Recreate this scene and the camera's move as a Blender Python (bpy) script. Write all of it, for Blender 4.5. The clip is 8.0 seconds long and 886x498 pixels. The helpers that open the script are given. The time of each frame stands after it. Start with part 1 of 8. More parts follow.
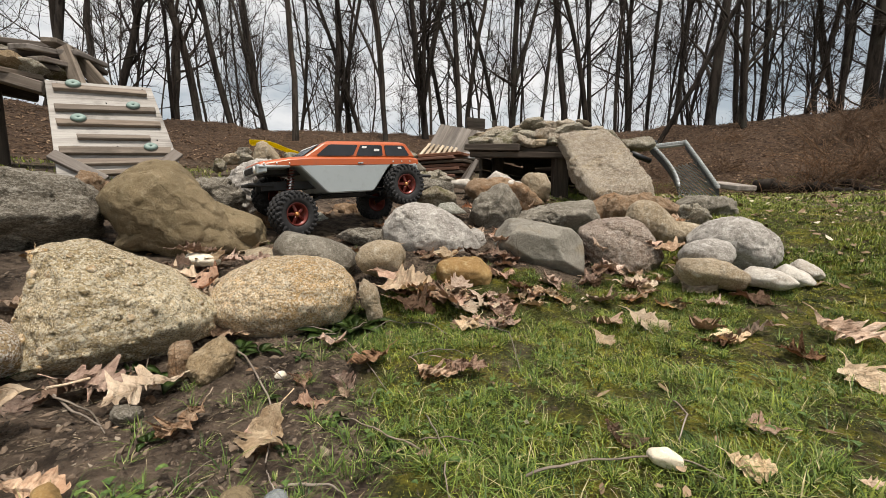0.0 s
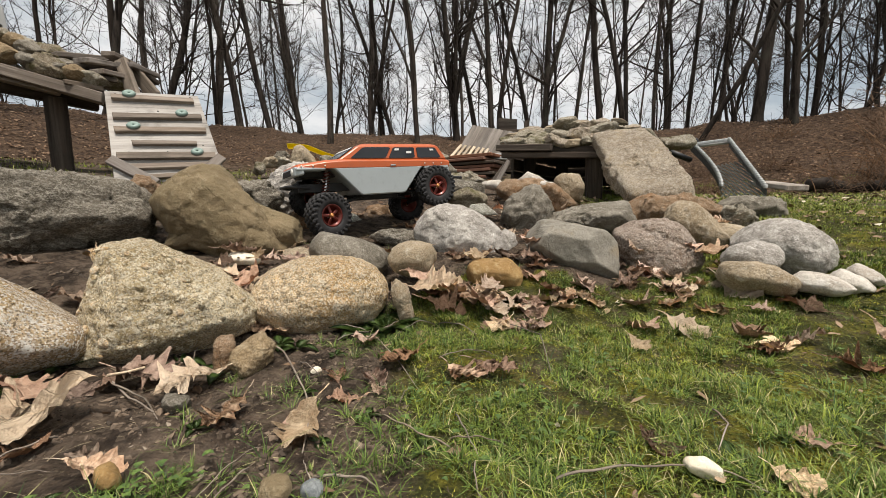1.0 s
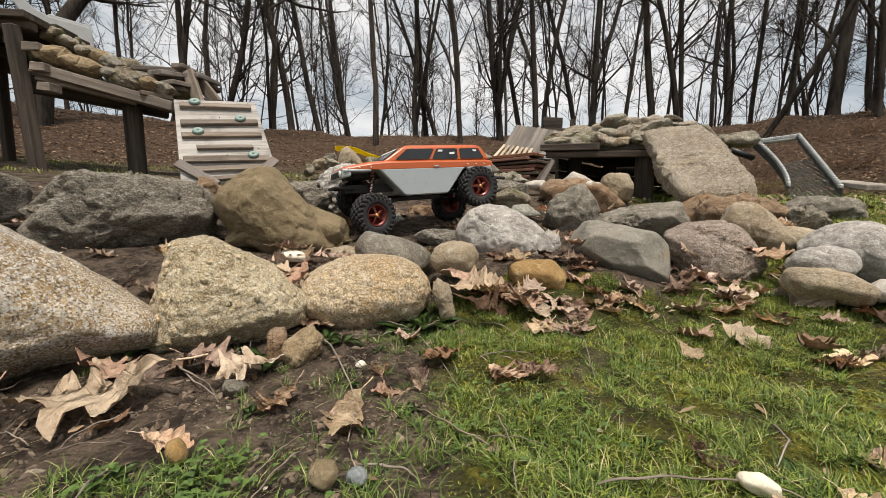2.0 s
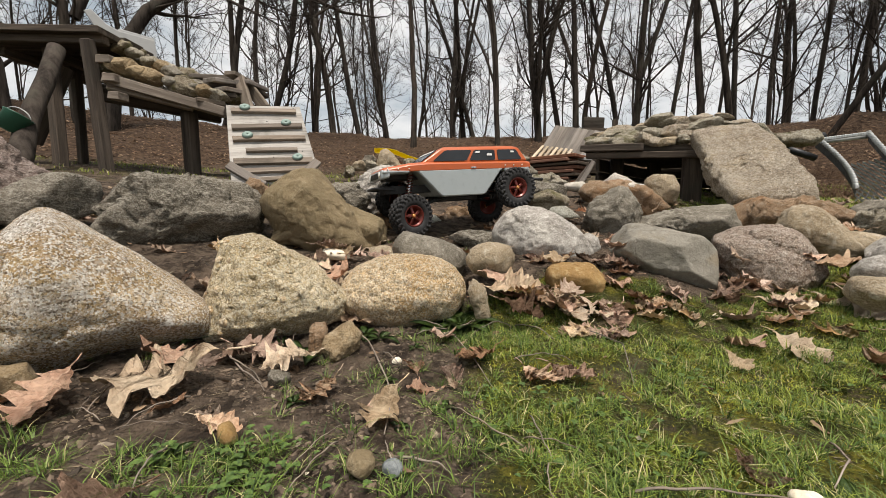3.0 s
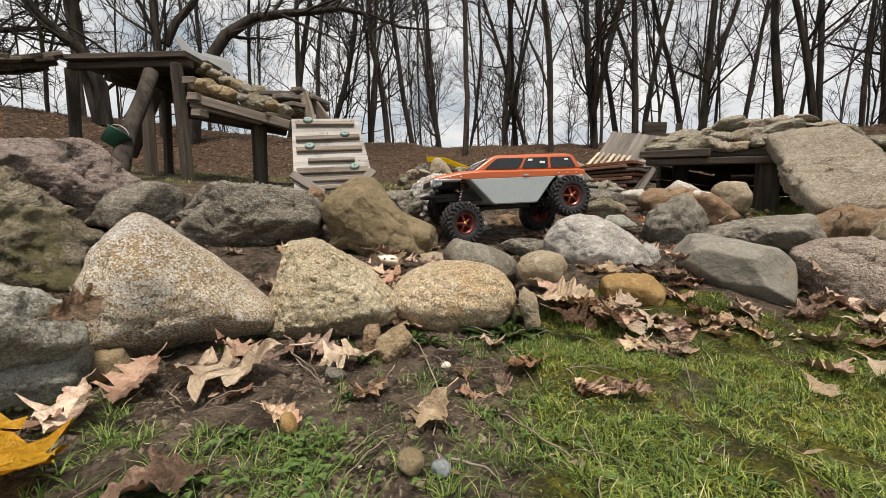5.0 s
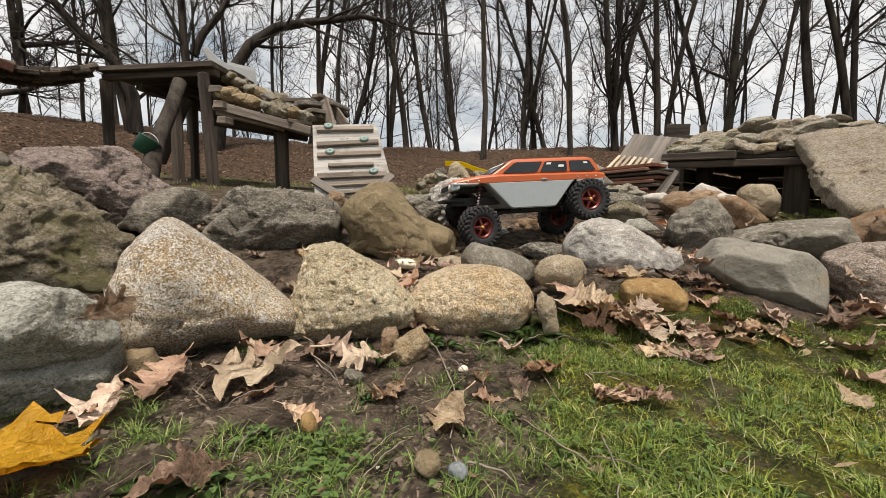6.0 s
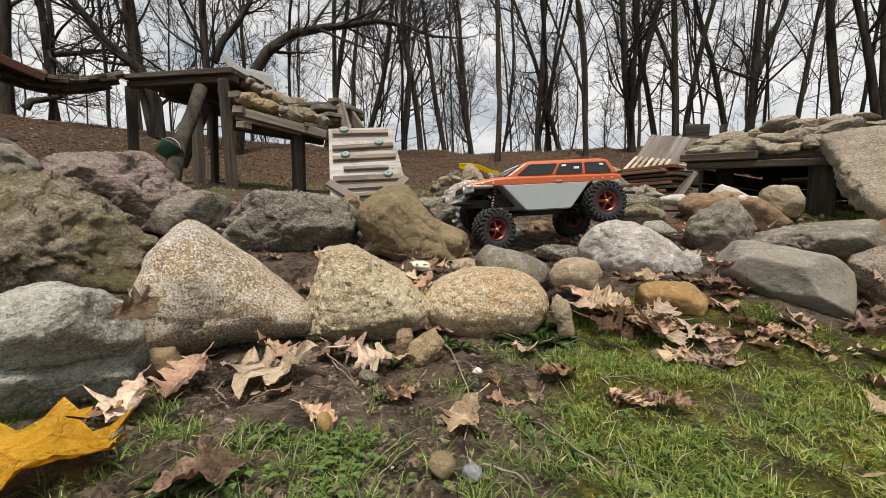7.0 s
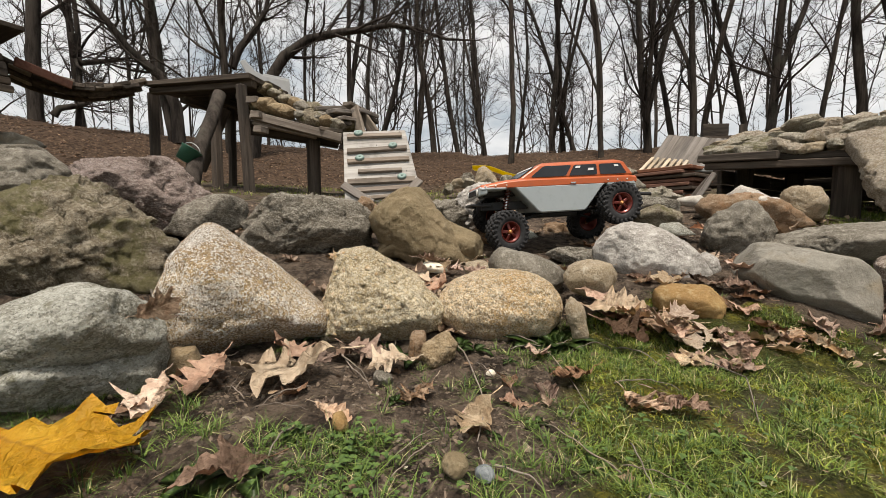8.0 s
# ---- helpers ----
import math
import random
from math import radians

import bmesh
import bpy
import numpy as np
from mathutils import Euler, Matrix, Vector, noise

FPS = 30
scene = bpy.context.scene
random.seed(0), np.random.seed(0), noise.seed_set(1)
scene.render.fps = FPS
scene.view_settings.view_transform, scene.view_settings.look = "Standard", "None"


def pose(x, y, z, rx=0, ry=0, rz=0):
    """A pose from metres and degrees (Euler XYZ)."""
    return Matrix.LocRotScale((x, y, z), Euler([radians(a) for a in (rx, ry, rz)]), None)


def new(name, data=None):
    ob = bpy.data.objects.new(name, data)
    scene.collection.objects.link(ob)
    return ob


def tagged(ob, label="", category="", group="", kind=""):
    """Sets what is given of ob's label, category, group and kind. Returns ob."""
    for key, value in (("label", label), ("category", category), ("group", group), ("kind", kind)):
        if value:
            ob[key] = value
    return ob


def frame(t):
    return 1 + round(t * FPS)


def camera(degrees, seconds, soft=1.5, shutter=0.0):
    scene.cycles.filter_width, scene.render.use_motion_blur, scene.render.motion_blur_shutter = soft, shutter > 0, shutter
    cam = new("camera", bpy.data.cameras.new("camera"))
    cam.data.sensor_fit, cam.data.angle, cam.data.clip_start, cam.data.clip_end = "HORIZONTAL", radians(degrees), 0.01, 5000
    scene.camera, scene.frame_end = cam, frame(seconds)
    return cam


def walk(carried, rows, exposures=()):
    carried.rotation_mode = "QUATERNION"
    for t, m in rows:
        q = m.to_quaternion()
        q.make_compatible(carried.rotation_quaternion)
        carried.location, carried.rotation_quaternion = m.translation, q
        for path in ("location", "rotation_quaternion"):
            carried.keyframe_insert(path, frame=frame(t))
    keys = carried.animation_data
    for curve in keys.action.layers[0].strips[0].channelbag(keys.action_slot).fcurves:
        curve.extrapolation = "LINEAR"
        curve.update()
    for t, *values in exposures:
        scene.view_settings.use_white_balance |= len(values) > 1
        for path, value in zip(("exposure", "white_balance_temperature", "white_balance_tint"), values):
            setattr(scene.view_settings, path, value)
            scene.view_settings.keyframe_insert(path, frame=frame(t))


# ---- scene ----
# camera: a hand-held pan to the left from just above the grass, drawing back a few centimetres
cam = camera(96.64, 8.0, soft=0.8)
PATH = [
    (0.0, 0.0000, 0.0000, 0.2000, 83.700, -0.000, 0.000),
    (0.5, -0.0001, -0.0018, 0.2001, 83.744, -0.026, 1.745),
    (1.0, -0.0005, -0.0044, 0.2002, 83.865, 0.084, 4.444),
    (1.5, -0.0006, -0.0071, 0.2007, 83.904, 0.053, 7.529),
    (3.0, -0.0010, -0.0157, 0.1996, 84.103, -0.504, 15.697),
    (3.5, -0.0012, -0.0172, 0.1993, 84.321, -0.705, 17.832),
    (4.0, -0.0013, -0.0195, 0.1987, 84.603, -0.865, 19.744),
    (4.5, -0.0010, -0.0215, 0.1987, 84.873, -0.930, 21.436),
    (6.0, 0.0016, -0.0264, 0.1990, 85.686, -0.865, 25.572),
    (6.5, 0.0014, -0.0272, 0.1987, 85.851, -0.873, 26.579),
    (7.0, 0.0021, -0.0285, 0.1990, 85.991, -0.804, 27.606),
    (7.5, 0.0031, -0.0300, 0.1992, 86.144, -0.728, 28.658),
    (8.0, 0.0039, -0.0317, 0.1996, 86.258, -0.692, 29.536),
]
walk(cam, [(t, pose(x, y, z, rx, ry, rz)) for t, x, y, z, rx, ry, rz in PATH], exposures=((0.0, 0.55, 6900, 13), (8.0, 0.55, 6950, 13)))
# END PATH

# ---- world, sun, exposure ----
SUN_UP, SUN_AZ = 70.0, 150.0
world = bpy.data.worlds.new("overcast_sky")
scene.world = world
world.use_nodes = True
wn, wl = world.node_tree.nodes, world.node_tree.links
wn.clear()
sky = wn.new("ShaderNodeTexSky")
sky.sky_type, sky.sun_disc = "NISHITA", False
sky.sun_elevation, sky.sun_rotation = radians(SUN_UP), radians(SUN_AZ)
sky.air_density, sky.dust_density = 1.0, 2.0
wco = wn.new("ShaderNodeTexCoord")
wmap = wn.new("ShaderNodeMapping")
wmap.inputs["Scale"].default_value = (1.0, 1.0, 2.6)
cloud = wn.new("ShaderNodeTexNoise")
cloud.inputs["Scale"].default_value, cloud.inputs["Detail"].default_value = 2.4, 8.0
cloud.inputs["Roughness"].default_value = 0.58
cramp = wn.new("ShaderNodeValToRGB")
cramp.color_ramp.elements[0].position, cramp.color_ramp.elements[0].color = 0.36, (4.4, 5.3, 6.0, 1)
cramp.color_ramp.elements[1].position, cramp.color_ramp.elements[1].color = 0.60, (9.6, 9.9, 10.0, 1)
wmix = wn.new("ShaderNodeMix")
wmix.data_type = "RGBA"
wmix.inputs["Factor"].default_value = 0.86
wbg = wn.new("ShaderNodeBackground")
wbg.inputs["Strength"].default_value = 0.070
wout = wn.new("ShaderNodeOutputWorld")
wl.new(wco.outputs["Generated"], wmap.inputs["Vector"])
wl.new(wmap.outputs["Vector"], cloud.inputs["Vector"])
wl.new(cloud.outputs["Fac"], cramp.inputs["Fac"])
wl.new(sky.outputs["Color"], wmix.inputs[6])
wl.new(cramp.outputs["Color"], wmix.inputs[7])
wl.new(wmix.outputs[2], wbg.inputs["Color"])
wl.new(wbg.outputs["Background"], wout.inputs["Surface"])

sun = new("sun", bpy.data.lights.new("sun", "SUN"))
sun.data.energy, sun.data.angle, sun.data.color = 3.4, radians(12), (1.0, 0.95, 0.88)
sun.matrix_world = pose(0, 0, 8, 90 - SUN_UP, 0, 180 - SUN_AZ)



# ---- material helpers ----
class Nodes:
    """A small builder for one node material."""

    def __init__(self, name):
        self.mat = bpy.data.materials.new(name)
        self.mat.use_nodes = True
        self.tree = self.mat.node_tree
        self.bsdf = self.tree.nodes["Principled BSDF"]
        self.out = self.tree.nodes["Material Output"]
        co = self.tree.nodes.new("ShaderNodeTexCoord")
        info = self.tree.nodes.new("ShaderNodeObjectInfo")
        self.rand = info.outputs["Random"]
        shift = self.tree.nodes.new("ShaderNodeVectorMath")
        shift.operation = "MULTIPLY_ADD"
        shift.inputs[1].default_value = (1, 1, 1)
        self.link(co.outputs["Object"], shift.inputs[0])
        self.link(self.math("MULTIPLY", self.rand, 17.0), shift.inputs[2])
        self.co = shift.outputs[0]
        self.obj = co.outputs["Object"]

    def link(self, a, b):
        self.tree.links.new(a, b)

    def put(self, socket, v):
        if isinstance(v, bpy.types.NodeSocket):
            self.link(v, socket)
        elif isinstance(v, tuple) and len(v) == 3:
            socket.default_value = (*v, 1) if len(socket.default_value) == 4 else v
        else:
            socket.default_value = v

    def math(self, op, a, b=0.0, c=0.0, clamp=False):
        n = self.tree.nodes.new("ShaderNodeMath")
        n.operation, n.use_clamp = op, clamp
        for s, v in zip(n.inputs, (a, b, c)):
            self.put(s, v)
        return n.outputs[0]

    def noise(self, scale, detail=4.0, rough=0.6, co=None, stretch=None, warp=0.0):
        n = self.tree.nodes.new("ShaderNodeTexNoise")
        n.inputs["Scale"].default_value, n.inputs["Detail"].default_value = scale, detail
        n.inputs["Roughness"].default_value, n.inputs["Distortion"].default_value = rough, warp
        co = co or self.co
        if stretch:
            m = self.tree.nodes.new("ShaderNodeMapping")
            m.inputs["Scale"].default_value = stretch
            self.link(co, m.inputs["Vector"])
            co = m.outputs["Vector"]
        self.link(co, n.inputs["Vector"])
        return n.outputs["Fac"]

    def cells(self, scale, feature="F1", rand=1.0, co=None):
        n = self.tree.nodes.new("ShaderNodeTexVoronoi")
        n.feature = feature
        n.inputs["Scale"].default_value, n.inputs["Randomness"].default_value = scale, rand
        self.link(co or self.co, n.inputs["Vector"])
        return n.outputs

    def ramp(self, fac, lo, hi, a=0.0, b=1.0):
        n = self.tree.nodes.new("ShaderNodeMapRange")
        n.interpolation_type = "SMOOTHSTEP"
        for i, v in enumerate((fac, lo, hi, a, b)):
            self.put(n.inputs[i], v)
        return n.outputs[0]

    def mix(self, fac, a, b, mode="MIX"):
        n = self.tree.nodes.new("ShaderNodeMix")
        n.data_type, n.blend_type = "RGBA", mode
        self.put(n.inputs[0], fac)
        self.put(n.inputs[6], a)
        self.put(n.inputs[7], b)
        return n.outputs[2]

    def attr(self, name):
        n = self.tree.nodes.new("ShaderNodeAttribute")
        n.attribute_name = name
        return n.outputs["Fac"]

    def island(self):
        return self.tree.nodes.new("ShaderNodeNewGeometry").outputs["Random Per Island"]

    def vary(self, color, sat=(0.9, 1.1), val=(0.8, 1.2), by=None, hue=(0.5, 0.5)):
        n = self.tree.nodes.new("ShaderNodeHueSaturation")
        by = by or self.rand
        self.put(n.inputs["Hue"], self.ramp(by, 0, 1, *hue))
        self.put(n.inputs["Saturation"], self.ramp(self.math("FRACT", self.math("MULTIPLY", by, 7.3)), 0, 1, *sat))
        self.put(n.inputs["Value"], self.ramp(self.math("FRACT", self.math("MULTIPLY", by, 13.7)), 0, 1, *val))
        self.put(n.inputs["Color"], color)
        return n.outputs["Color"]

    def done(self, color, rough=0.8, bump=None, strength=0.5, dist=0.004, metal=0.0, spec=0.5):
        self.put(self.bsdf.inputs["Base Color"], color)
        self.put(self.bsdf.inputs["Roughness"], rough)
        self.put(self.bsdf.inputs["Metallic"], metal)
        self.put(self.bsdf.inputs["Specular IOR Level"], spec)
        if bump is not None:
            n = self.tree.nodes.new("ShaderNodeBump")
            n.inputs["Strength"].default_value, n.inputs["Distance"].default_value = strength, dist
            self.put(n.inputs["Height"], bump)
            self.link(n.outputs["Normal"], self.bsdf.inputs["Normal"])
        return self.mat


def stone_mat(name, base, dark, light, speck=0.4, speck_scale=260.0, vein=0.0, moss=0.0, bump=0.6, rust=None, stretch=None, dist=0.007, patch=None, lumps=0.0):
    """Weathered stone: broad stains, mineral grains, pits, and where asked veins, moss or rust."""
    n = Nodes(name)
    broad = n.noise(10, 7, 0.68, warp=0.8, stretch=stretch)
    fine = n.noise(70, 6, 0.7, stretch=stretch)
    col = n.mix(n.ramp(broad, 0.38, 0.66), dark, base)
    col = n.mix(n.math("MULTIPLY", n.ramp(fine, 0.5, 0.68), 0.75), col, light)
    if rust:
        col = n.mix(n.math("MULTIPLY", n.ramp(n.noise(14, 4, 0.6), 0.5, 0.68), 0.8), col, rust)
    if patch:
        col = n.mix(n.math("MULTIPLY", n.ramp(n.noise(7.5, 5, 0.7, warp=1.0), 0.48, 0.62), 0.65), col, patch)
    grain = n.cells(speck_scale * 2.6)
    gr = n.tree.nodes.new("ShaderNodeSeparateColor")
    n.link(grain["Color"], gr.inputs["Color"])
    cryst = n.noise(speck_scale * 1.5, 3, 0.8)
    col = n.mix(n.math("MULTIPLY", n.ramp(cryst, 0.52, 0.64), speck), col, light)
    col = n.mix(n.math("MULTIPLY", n.ramp(n.noise(speck_scale * 1.9, 2, 0.7), 0.58, 0.68), speck * 0.9), col, tuple(c * 0.2 for c in dark))
    col = n.mix(n.math("MULTIPLY", n.ramp(gr.outputs[1], 0.68, 0.86), speck * 0.7), col, tuple(c * 0.35 for c in dark))
    col = n.mix(n.math("MULTIPLY", n.ramp(gr.outputs[0], 0.66, 0.84), speck * 0.75), col, light)
    if vein:
        v = n.noise(16, 3, 0.5, warp=1.6, stretch=(1, 1, 3))
        line = n.ramp(n.math("ABSOLUTE", n.math("SUBTRACT", v, 0.5)), 0.0, 0.022, 1.0, 0.0)
        col = n.mix(n.math("MULTIPLY", line, vein), col, light)
    if moss:
        m = n.ramp(n.math("ADD", n.noise(11, 5, 0.65), n.math("MULTIPLY", n.noise(120, 3), 0.12)), 0.66 - moss * 0.3, 0.78 - moss * 0.3)
        col = n.mix(n.math("MULTIPLY", m, 0.75), col, (0.105, 0.098, 0.032))
    pits = n.ramp(n.cells(85)["Distance"], 0.0, 0.35)
    crack = n.ramp(n.math("ABSOLUTE", n.math("SUBTRACT", n.noise(6.5, 4, 0.55, warp=1.2), 0.47)), 0.0, 0.009, 1.0, 0.0)
    crack = n.math("MULTIPLY", crack, n.ramp(n.noise(8, 2), 0.45, 0.6))
    col = n.mix(n.math("MULTIPLY", crack, 0.3), col, tuple(c * 0.35 for c in dark))
    pits = n.math("SUBTRACT", pits, n.math("MULTIPLY", crack, 1.2))
    height = n.math("ADD", n.math("MULTIPLY", fine, 1.2), n.math("ADD", n.math("MULTIPLY", pits, 0.3), n.math("MULTIPLY", n.noise(240, 4, 0.8), 1.0)))
    if lumps:
        knob = n.math("ADD", n.ramp(n.cells(62)["Distance"], 0.1, 0.75, 1.0, 0.0), n.math("MULTIPLY", n.noise(38, 3, 0.6), 1.4))
        height = n.math("ADD", height, n.math("MULTIPLY", knob, lumps))
    return n.done(col, n.ramp(fine, 0.3, 0.7, 0.72, 0.95), height, bump, dist, spec=0.3)


STONE = {
    "gold": stone_mat("golden_granite", (0.86, 0.67, 0.42), (0.62, 0.41, 0.19), (0.95, 0.87, 0.71), 0.8, 200, bump=1.0, dist=0.012, rust=(0.70, 0.45, 0.20), lumps=0.9),
    "granite": stone_mat("speckled_granite", (0.72, 0.57, 0.37), (0.44, 0.30, 0.15), (0.92, 0.89, 0.83), 1.0, 200, bump=1.0, dist=0.009, rust=(0.54, 0.37, 0.16), patch=(0.66, 0.63, 0.58), lumps=0.3),
    "conglomerate": stone_mat("conglomerate_stone", (0.80, 0.67, 0.44), (0.52, 0.40, 0.22), (0.88, 0.82, 0.66), 0.85, 220, bump=1.0, rust=(0.40, 0.29, 0.14), dist=0.009, lumps=0.7),
    "pale": stone_mat("pale_grey_stone", (0.441, 0.420, 0.378), (0.231, 0.210, 0.184), (0.630, 0.609, 0.567), 0.3, 200, vein=0.3, bump=0.6),
    "white": stone_mat("whitish_stone", (0.52, 0.49, 0.43), (0.34, 0.30, 0.25), (0.64, 0.62, 0.57), 0.3, 220, bump=0.5),
    "slate": stone_mat("grey_slate", (0.228, 0.214, 0.180), (0.148, 0.134, 0.106), (0.300, 0.286, 0.250), 0.25, 340, bump=0.35, rust=(0.22, 0.18, 0.12)),
    "grey": stone_mat("grey_stone", (0.229, 0.208, 0.168), (0.122, 0.107, 0.081), (0.395, 0.370, 0.314), 0.3, 220, vein=0.15, bump=0.7),
    "dark": stone_mat("dark_banded_stone", (0.211, 0.184, 0.144), (0.099, 0.086, 0.063), (0.450, 0.423, 0.360), 0.45, 170, vein=0.5, bump=0.9, stretch=(1, 1, 2.2)),
    "mossy": stone_mat("mossy_boulder_stone", (0.285, 0.242, 0.166), (0.133, 0.104, 0.067), (0.494, 0.446, 0.351), 0.4, 140, moss=0.38, bump=1.0, dist=0.006),
    "green": stone_mat("green_grey_stone", (0.41, 0.41, 0.355), (0.22, 0.21, 0.165), (0.58, 0.58, 0.52), 0.6, 200, moss=0.12, bump=0.8),
    "brown": stone_mat("brown_sandstone", (0.235, 0.18, 0.105), (0.155, 0.115, 0.06), (0.31, 0.26, 0.17), 0.2, 320, bump=0.7, rust=(0.19, 0.15, 0.085)),
    "ochre": stone_mat("ochre_sandstone", (0.34, 0.22, 0.085), (0.24, 0.14, 0.05), (0.40, 0.31, 0.17), 0.2, 300, bump=0.5),
    "rusty": stone_mat("rusty_sandstone", (0.319, 0.212, 0.128), (0.201, 0.122, 0.064), (0.404, 0.330, 0.245), 0.35, 220, bump=0.9, rust=(0.30, 0.15, 0.06)),
    "pink": stone_mat("pinkish_gneiss", (0.380, 0.294, 0.261), (0.180, 0.133, 0.109), (0.570, 0.494, 0.446), 0.45, 150, bump=1.1, stretch=(1, 1, 2.5), dist=0.007),
    "red": stone_mat("reddish_granite", (0.348, 0.270, 0.210), (0.204, 0.144, 0.102), (0.552, 0.492, 0.432), 0.9, 260, bump=0.9),
    "tan": stone_mat("tan_fieldstone", (0.375, 0.305, 0.207), (0.246, 0.187, 0.114), (0.512, 0.463, 0.375), 0.4, 240, bump=0.7),
    "blue": stone_mat("blue_grey_pebble", (0.20, 0.225, 0.235), (0.13, 0.145, 0.15), (0.27, 0.29, 0.29), 0.2, 300, bump=0.2),
    "cream": stone_mat("cream_white_stone", (0.74, 0.68, 0.55), (0.60, 0.52, 0.38), (0.82, 0.79, 0.70), 0.2, 260, bump=0.3),
    "earthy": stone_mat("earth_stained_stone", (0.36, 0.27, 0.155), (0.20, 0.14, 0.075), (0.46, 0.38, 0.26), 0.35, 220, bump=0.8),
    "rubble": stone_mat("concrete_rubble", (0.442, 0.398, 0.309), (0.254, 0.221, 0.155), (0.597, 0.564, 0.486), 0.5, 130, moss=0.25, bump=1.1, dist=0.008),
    "concrete": stone_mat("old_concrete", (0.473, 0.405, 0.310), (0.310, 0.249, 0.176), (0.634, 0.567, 0.473), 0.6, 110, bump=1.2, rust=(0.40, 0.31, 0.19), dist=0.008),
}


# ---- mesh helpers ----
def mesh_of(name, bm, mat=None, smooth=True):
    me = bpy.data.meshes.new(name)
    bm.to_mesh(me)
    bm.free()
    if smooth:
        me.polygons.foreach_set("use_smooth", [True] * len(me.polygons))
    if mat:
        me.materials.append(mat)
    return me


def part(name, bm, mat, parent, label="", at=None, smooth=False):
    """Links a bmesh as one mesh object under a thing or under a part."""
    ob = new(name, mesh_of(name, bm, mat, smooth))
    ob.parent = parent
    if at is not None:
        ob.matrix_local = at
    return tagged(ob, label) if label else ob


def thing(name, m, label, category, group="", kind=""):
    """An empty at a thing's base that carries its parts."""
    ob = new(name)
    ob.empty_display_size = 0.02
    ob.matrix_world = m
    return tagged(ob, label, category, group, kind)


def box_bm(sx, sy, sz, bevel=0.0, at=None, jitter=0.0, seg=1):
    """A bevelled block, centred; jitter knocks its corners about."""
    bm = bmesh.new()
    bmesh.ops.create_cube(bm, size=1.0, matrix=Matrix.Diagonal((sx, sy, sz, 1)))
    if jitter:
        for v in bm.verts:
            v.co += Vector((random.uniform(-1, 1), random.uniform(-1, 1), random.uniform(-1, 1))) * jitter
    if bevel:
        bmesh.ops.bevel(bm, geom=bm.edges[:], offset=bevel, segments=seg, affect="EDGES", profile=0.6)
    if at is not None:
        bmesh.ops.transform(bm, matrix=at, verts=bm.verts)
    return bm


def join_bm(*bms):
    out = bmesh.new()
    for b in bms:
        me = bpy.data.meshes.new("tmp")
        b.to_mesh(me)
        b.free()
        out.from_mesh(me)
        bpy.data.meshes.remove(me)
    return out


def tube_bm(points, radius, sides=8, closed=False):
    """A round bar along points; radius is one number or one for each point."""
    bm = bmesh.new()
    rings = []
    n = len(points)
    pts = [Vector(p) for p in points]
    rad = radius if isinstance(radius, (list, tuple)) else [radius] * n
    for i, p in enumerate(pts):
        d = (pts[(i + 1) % n] - pts[i - 1]) if closed else (pts[min(i + 1, n - 1)] - pts[max(i - 1, 0)])
        d.normalize()
        s = d.orthogonal().normalized() if i == 0 else (s0 - d * s0.dot(d)).normalized()
        s0 = s
        t = d.cross(s)
        rings.append([bm.verts.new(p + (s * math.cos(a) + t * math.sin(a)) * rad[i]) for a in (k * math.tau / sides for k in range(sides))])
    for i in range(n if closed else n - 1):
        r, q = rings[i], rings[(i + 1) % n]
        for k in range(sides):
            bm.faces.new((r[k], r[(k + 1) % sides], q[(k + 1) % sides], q[k]))
    if not closed:
        bm.faces.new(rings[0][::-1])
        bm.faces.new(rings[-1])
    return bm


def lathe_bm(profile, sides=32, axis="Y"):
    """A closed profile of (radius, along) turned round an axis."""
    bm = bmesh.new()
    rings = []
    for k in range(sides):
        a = k * math.tau / sides
        c, s = math.cos(a), math.sin(a)
        rings.append([bm.verts.new((r * c, w, r * s)) for r, w in profile])
    n = len(profile)
    for k in range(sides):
        p, q = rings[k], rings[(k + 1) % sides]
        for i in range(n):
            bm.faces.new((p[i], p[(i + 1) % n], q[(i + 1) % n], q[i]))
    return bm


def prism_bm(outline, thick, bevel=0.0, axis="Y"):
    """A plate: an outline of (x, z) with thickness along y, centred."""
    bm = bmesh.new()
    f = bm.faces.new([bm.verts.new((x, -thick / 2, z)) for x, z in outline])
    g = bmesh.ops.extrude_face_region(bm, geom=[f])
    bmesh.ops.translate(bm, vec=(0, thick, 0), verts=[v for v in g["geom"] if isinstance(v, bmesh.types.BMVert)])
    bmesh.ops.recalc_face_normals(bm, faces=bm.faces)
    if bevel:
        bmesh.ops.bevel(bm, geom=bm.edges[:], offset=bevel, segments=1, affect="EDGES")
    return bm


# ---- the lie of the land ----
MID_R = (0, 0.35, 0.6, 0.7, 0.85, 1.05, 1.3, 1.6, 2.0, 2.6, 3.2, 4.2, 5.5, 7.0, 8.5, 14, 40, 500)
MID_Z = (0, 0, 0.012, 0.035, 0.085, 0.115, 0.16, 0.235, 0.30, 0.372, 0.44, 0.535, 0.93, 1.42, 1.5, 1.3, 0.6, 0.0)
RIGHT_R = (0, 0.6, 0.8, 1.0, 1.5, 2.0, 3.0, 4.5, 5.5, 7.0, 8.5, 14, 40, 500)
RIGHT_Z = (0, 0.0, 0.02, 0.05, 0.16, 0.21, 0.25, 0.29, 0.62, 1.36, 1.55, 1.4, 0.6, 0.0)


def step(x, a, b):
    t = np.clip((x - a) / (b - a), 0, 1)
    return t * t * (3 - 2 * t)


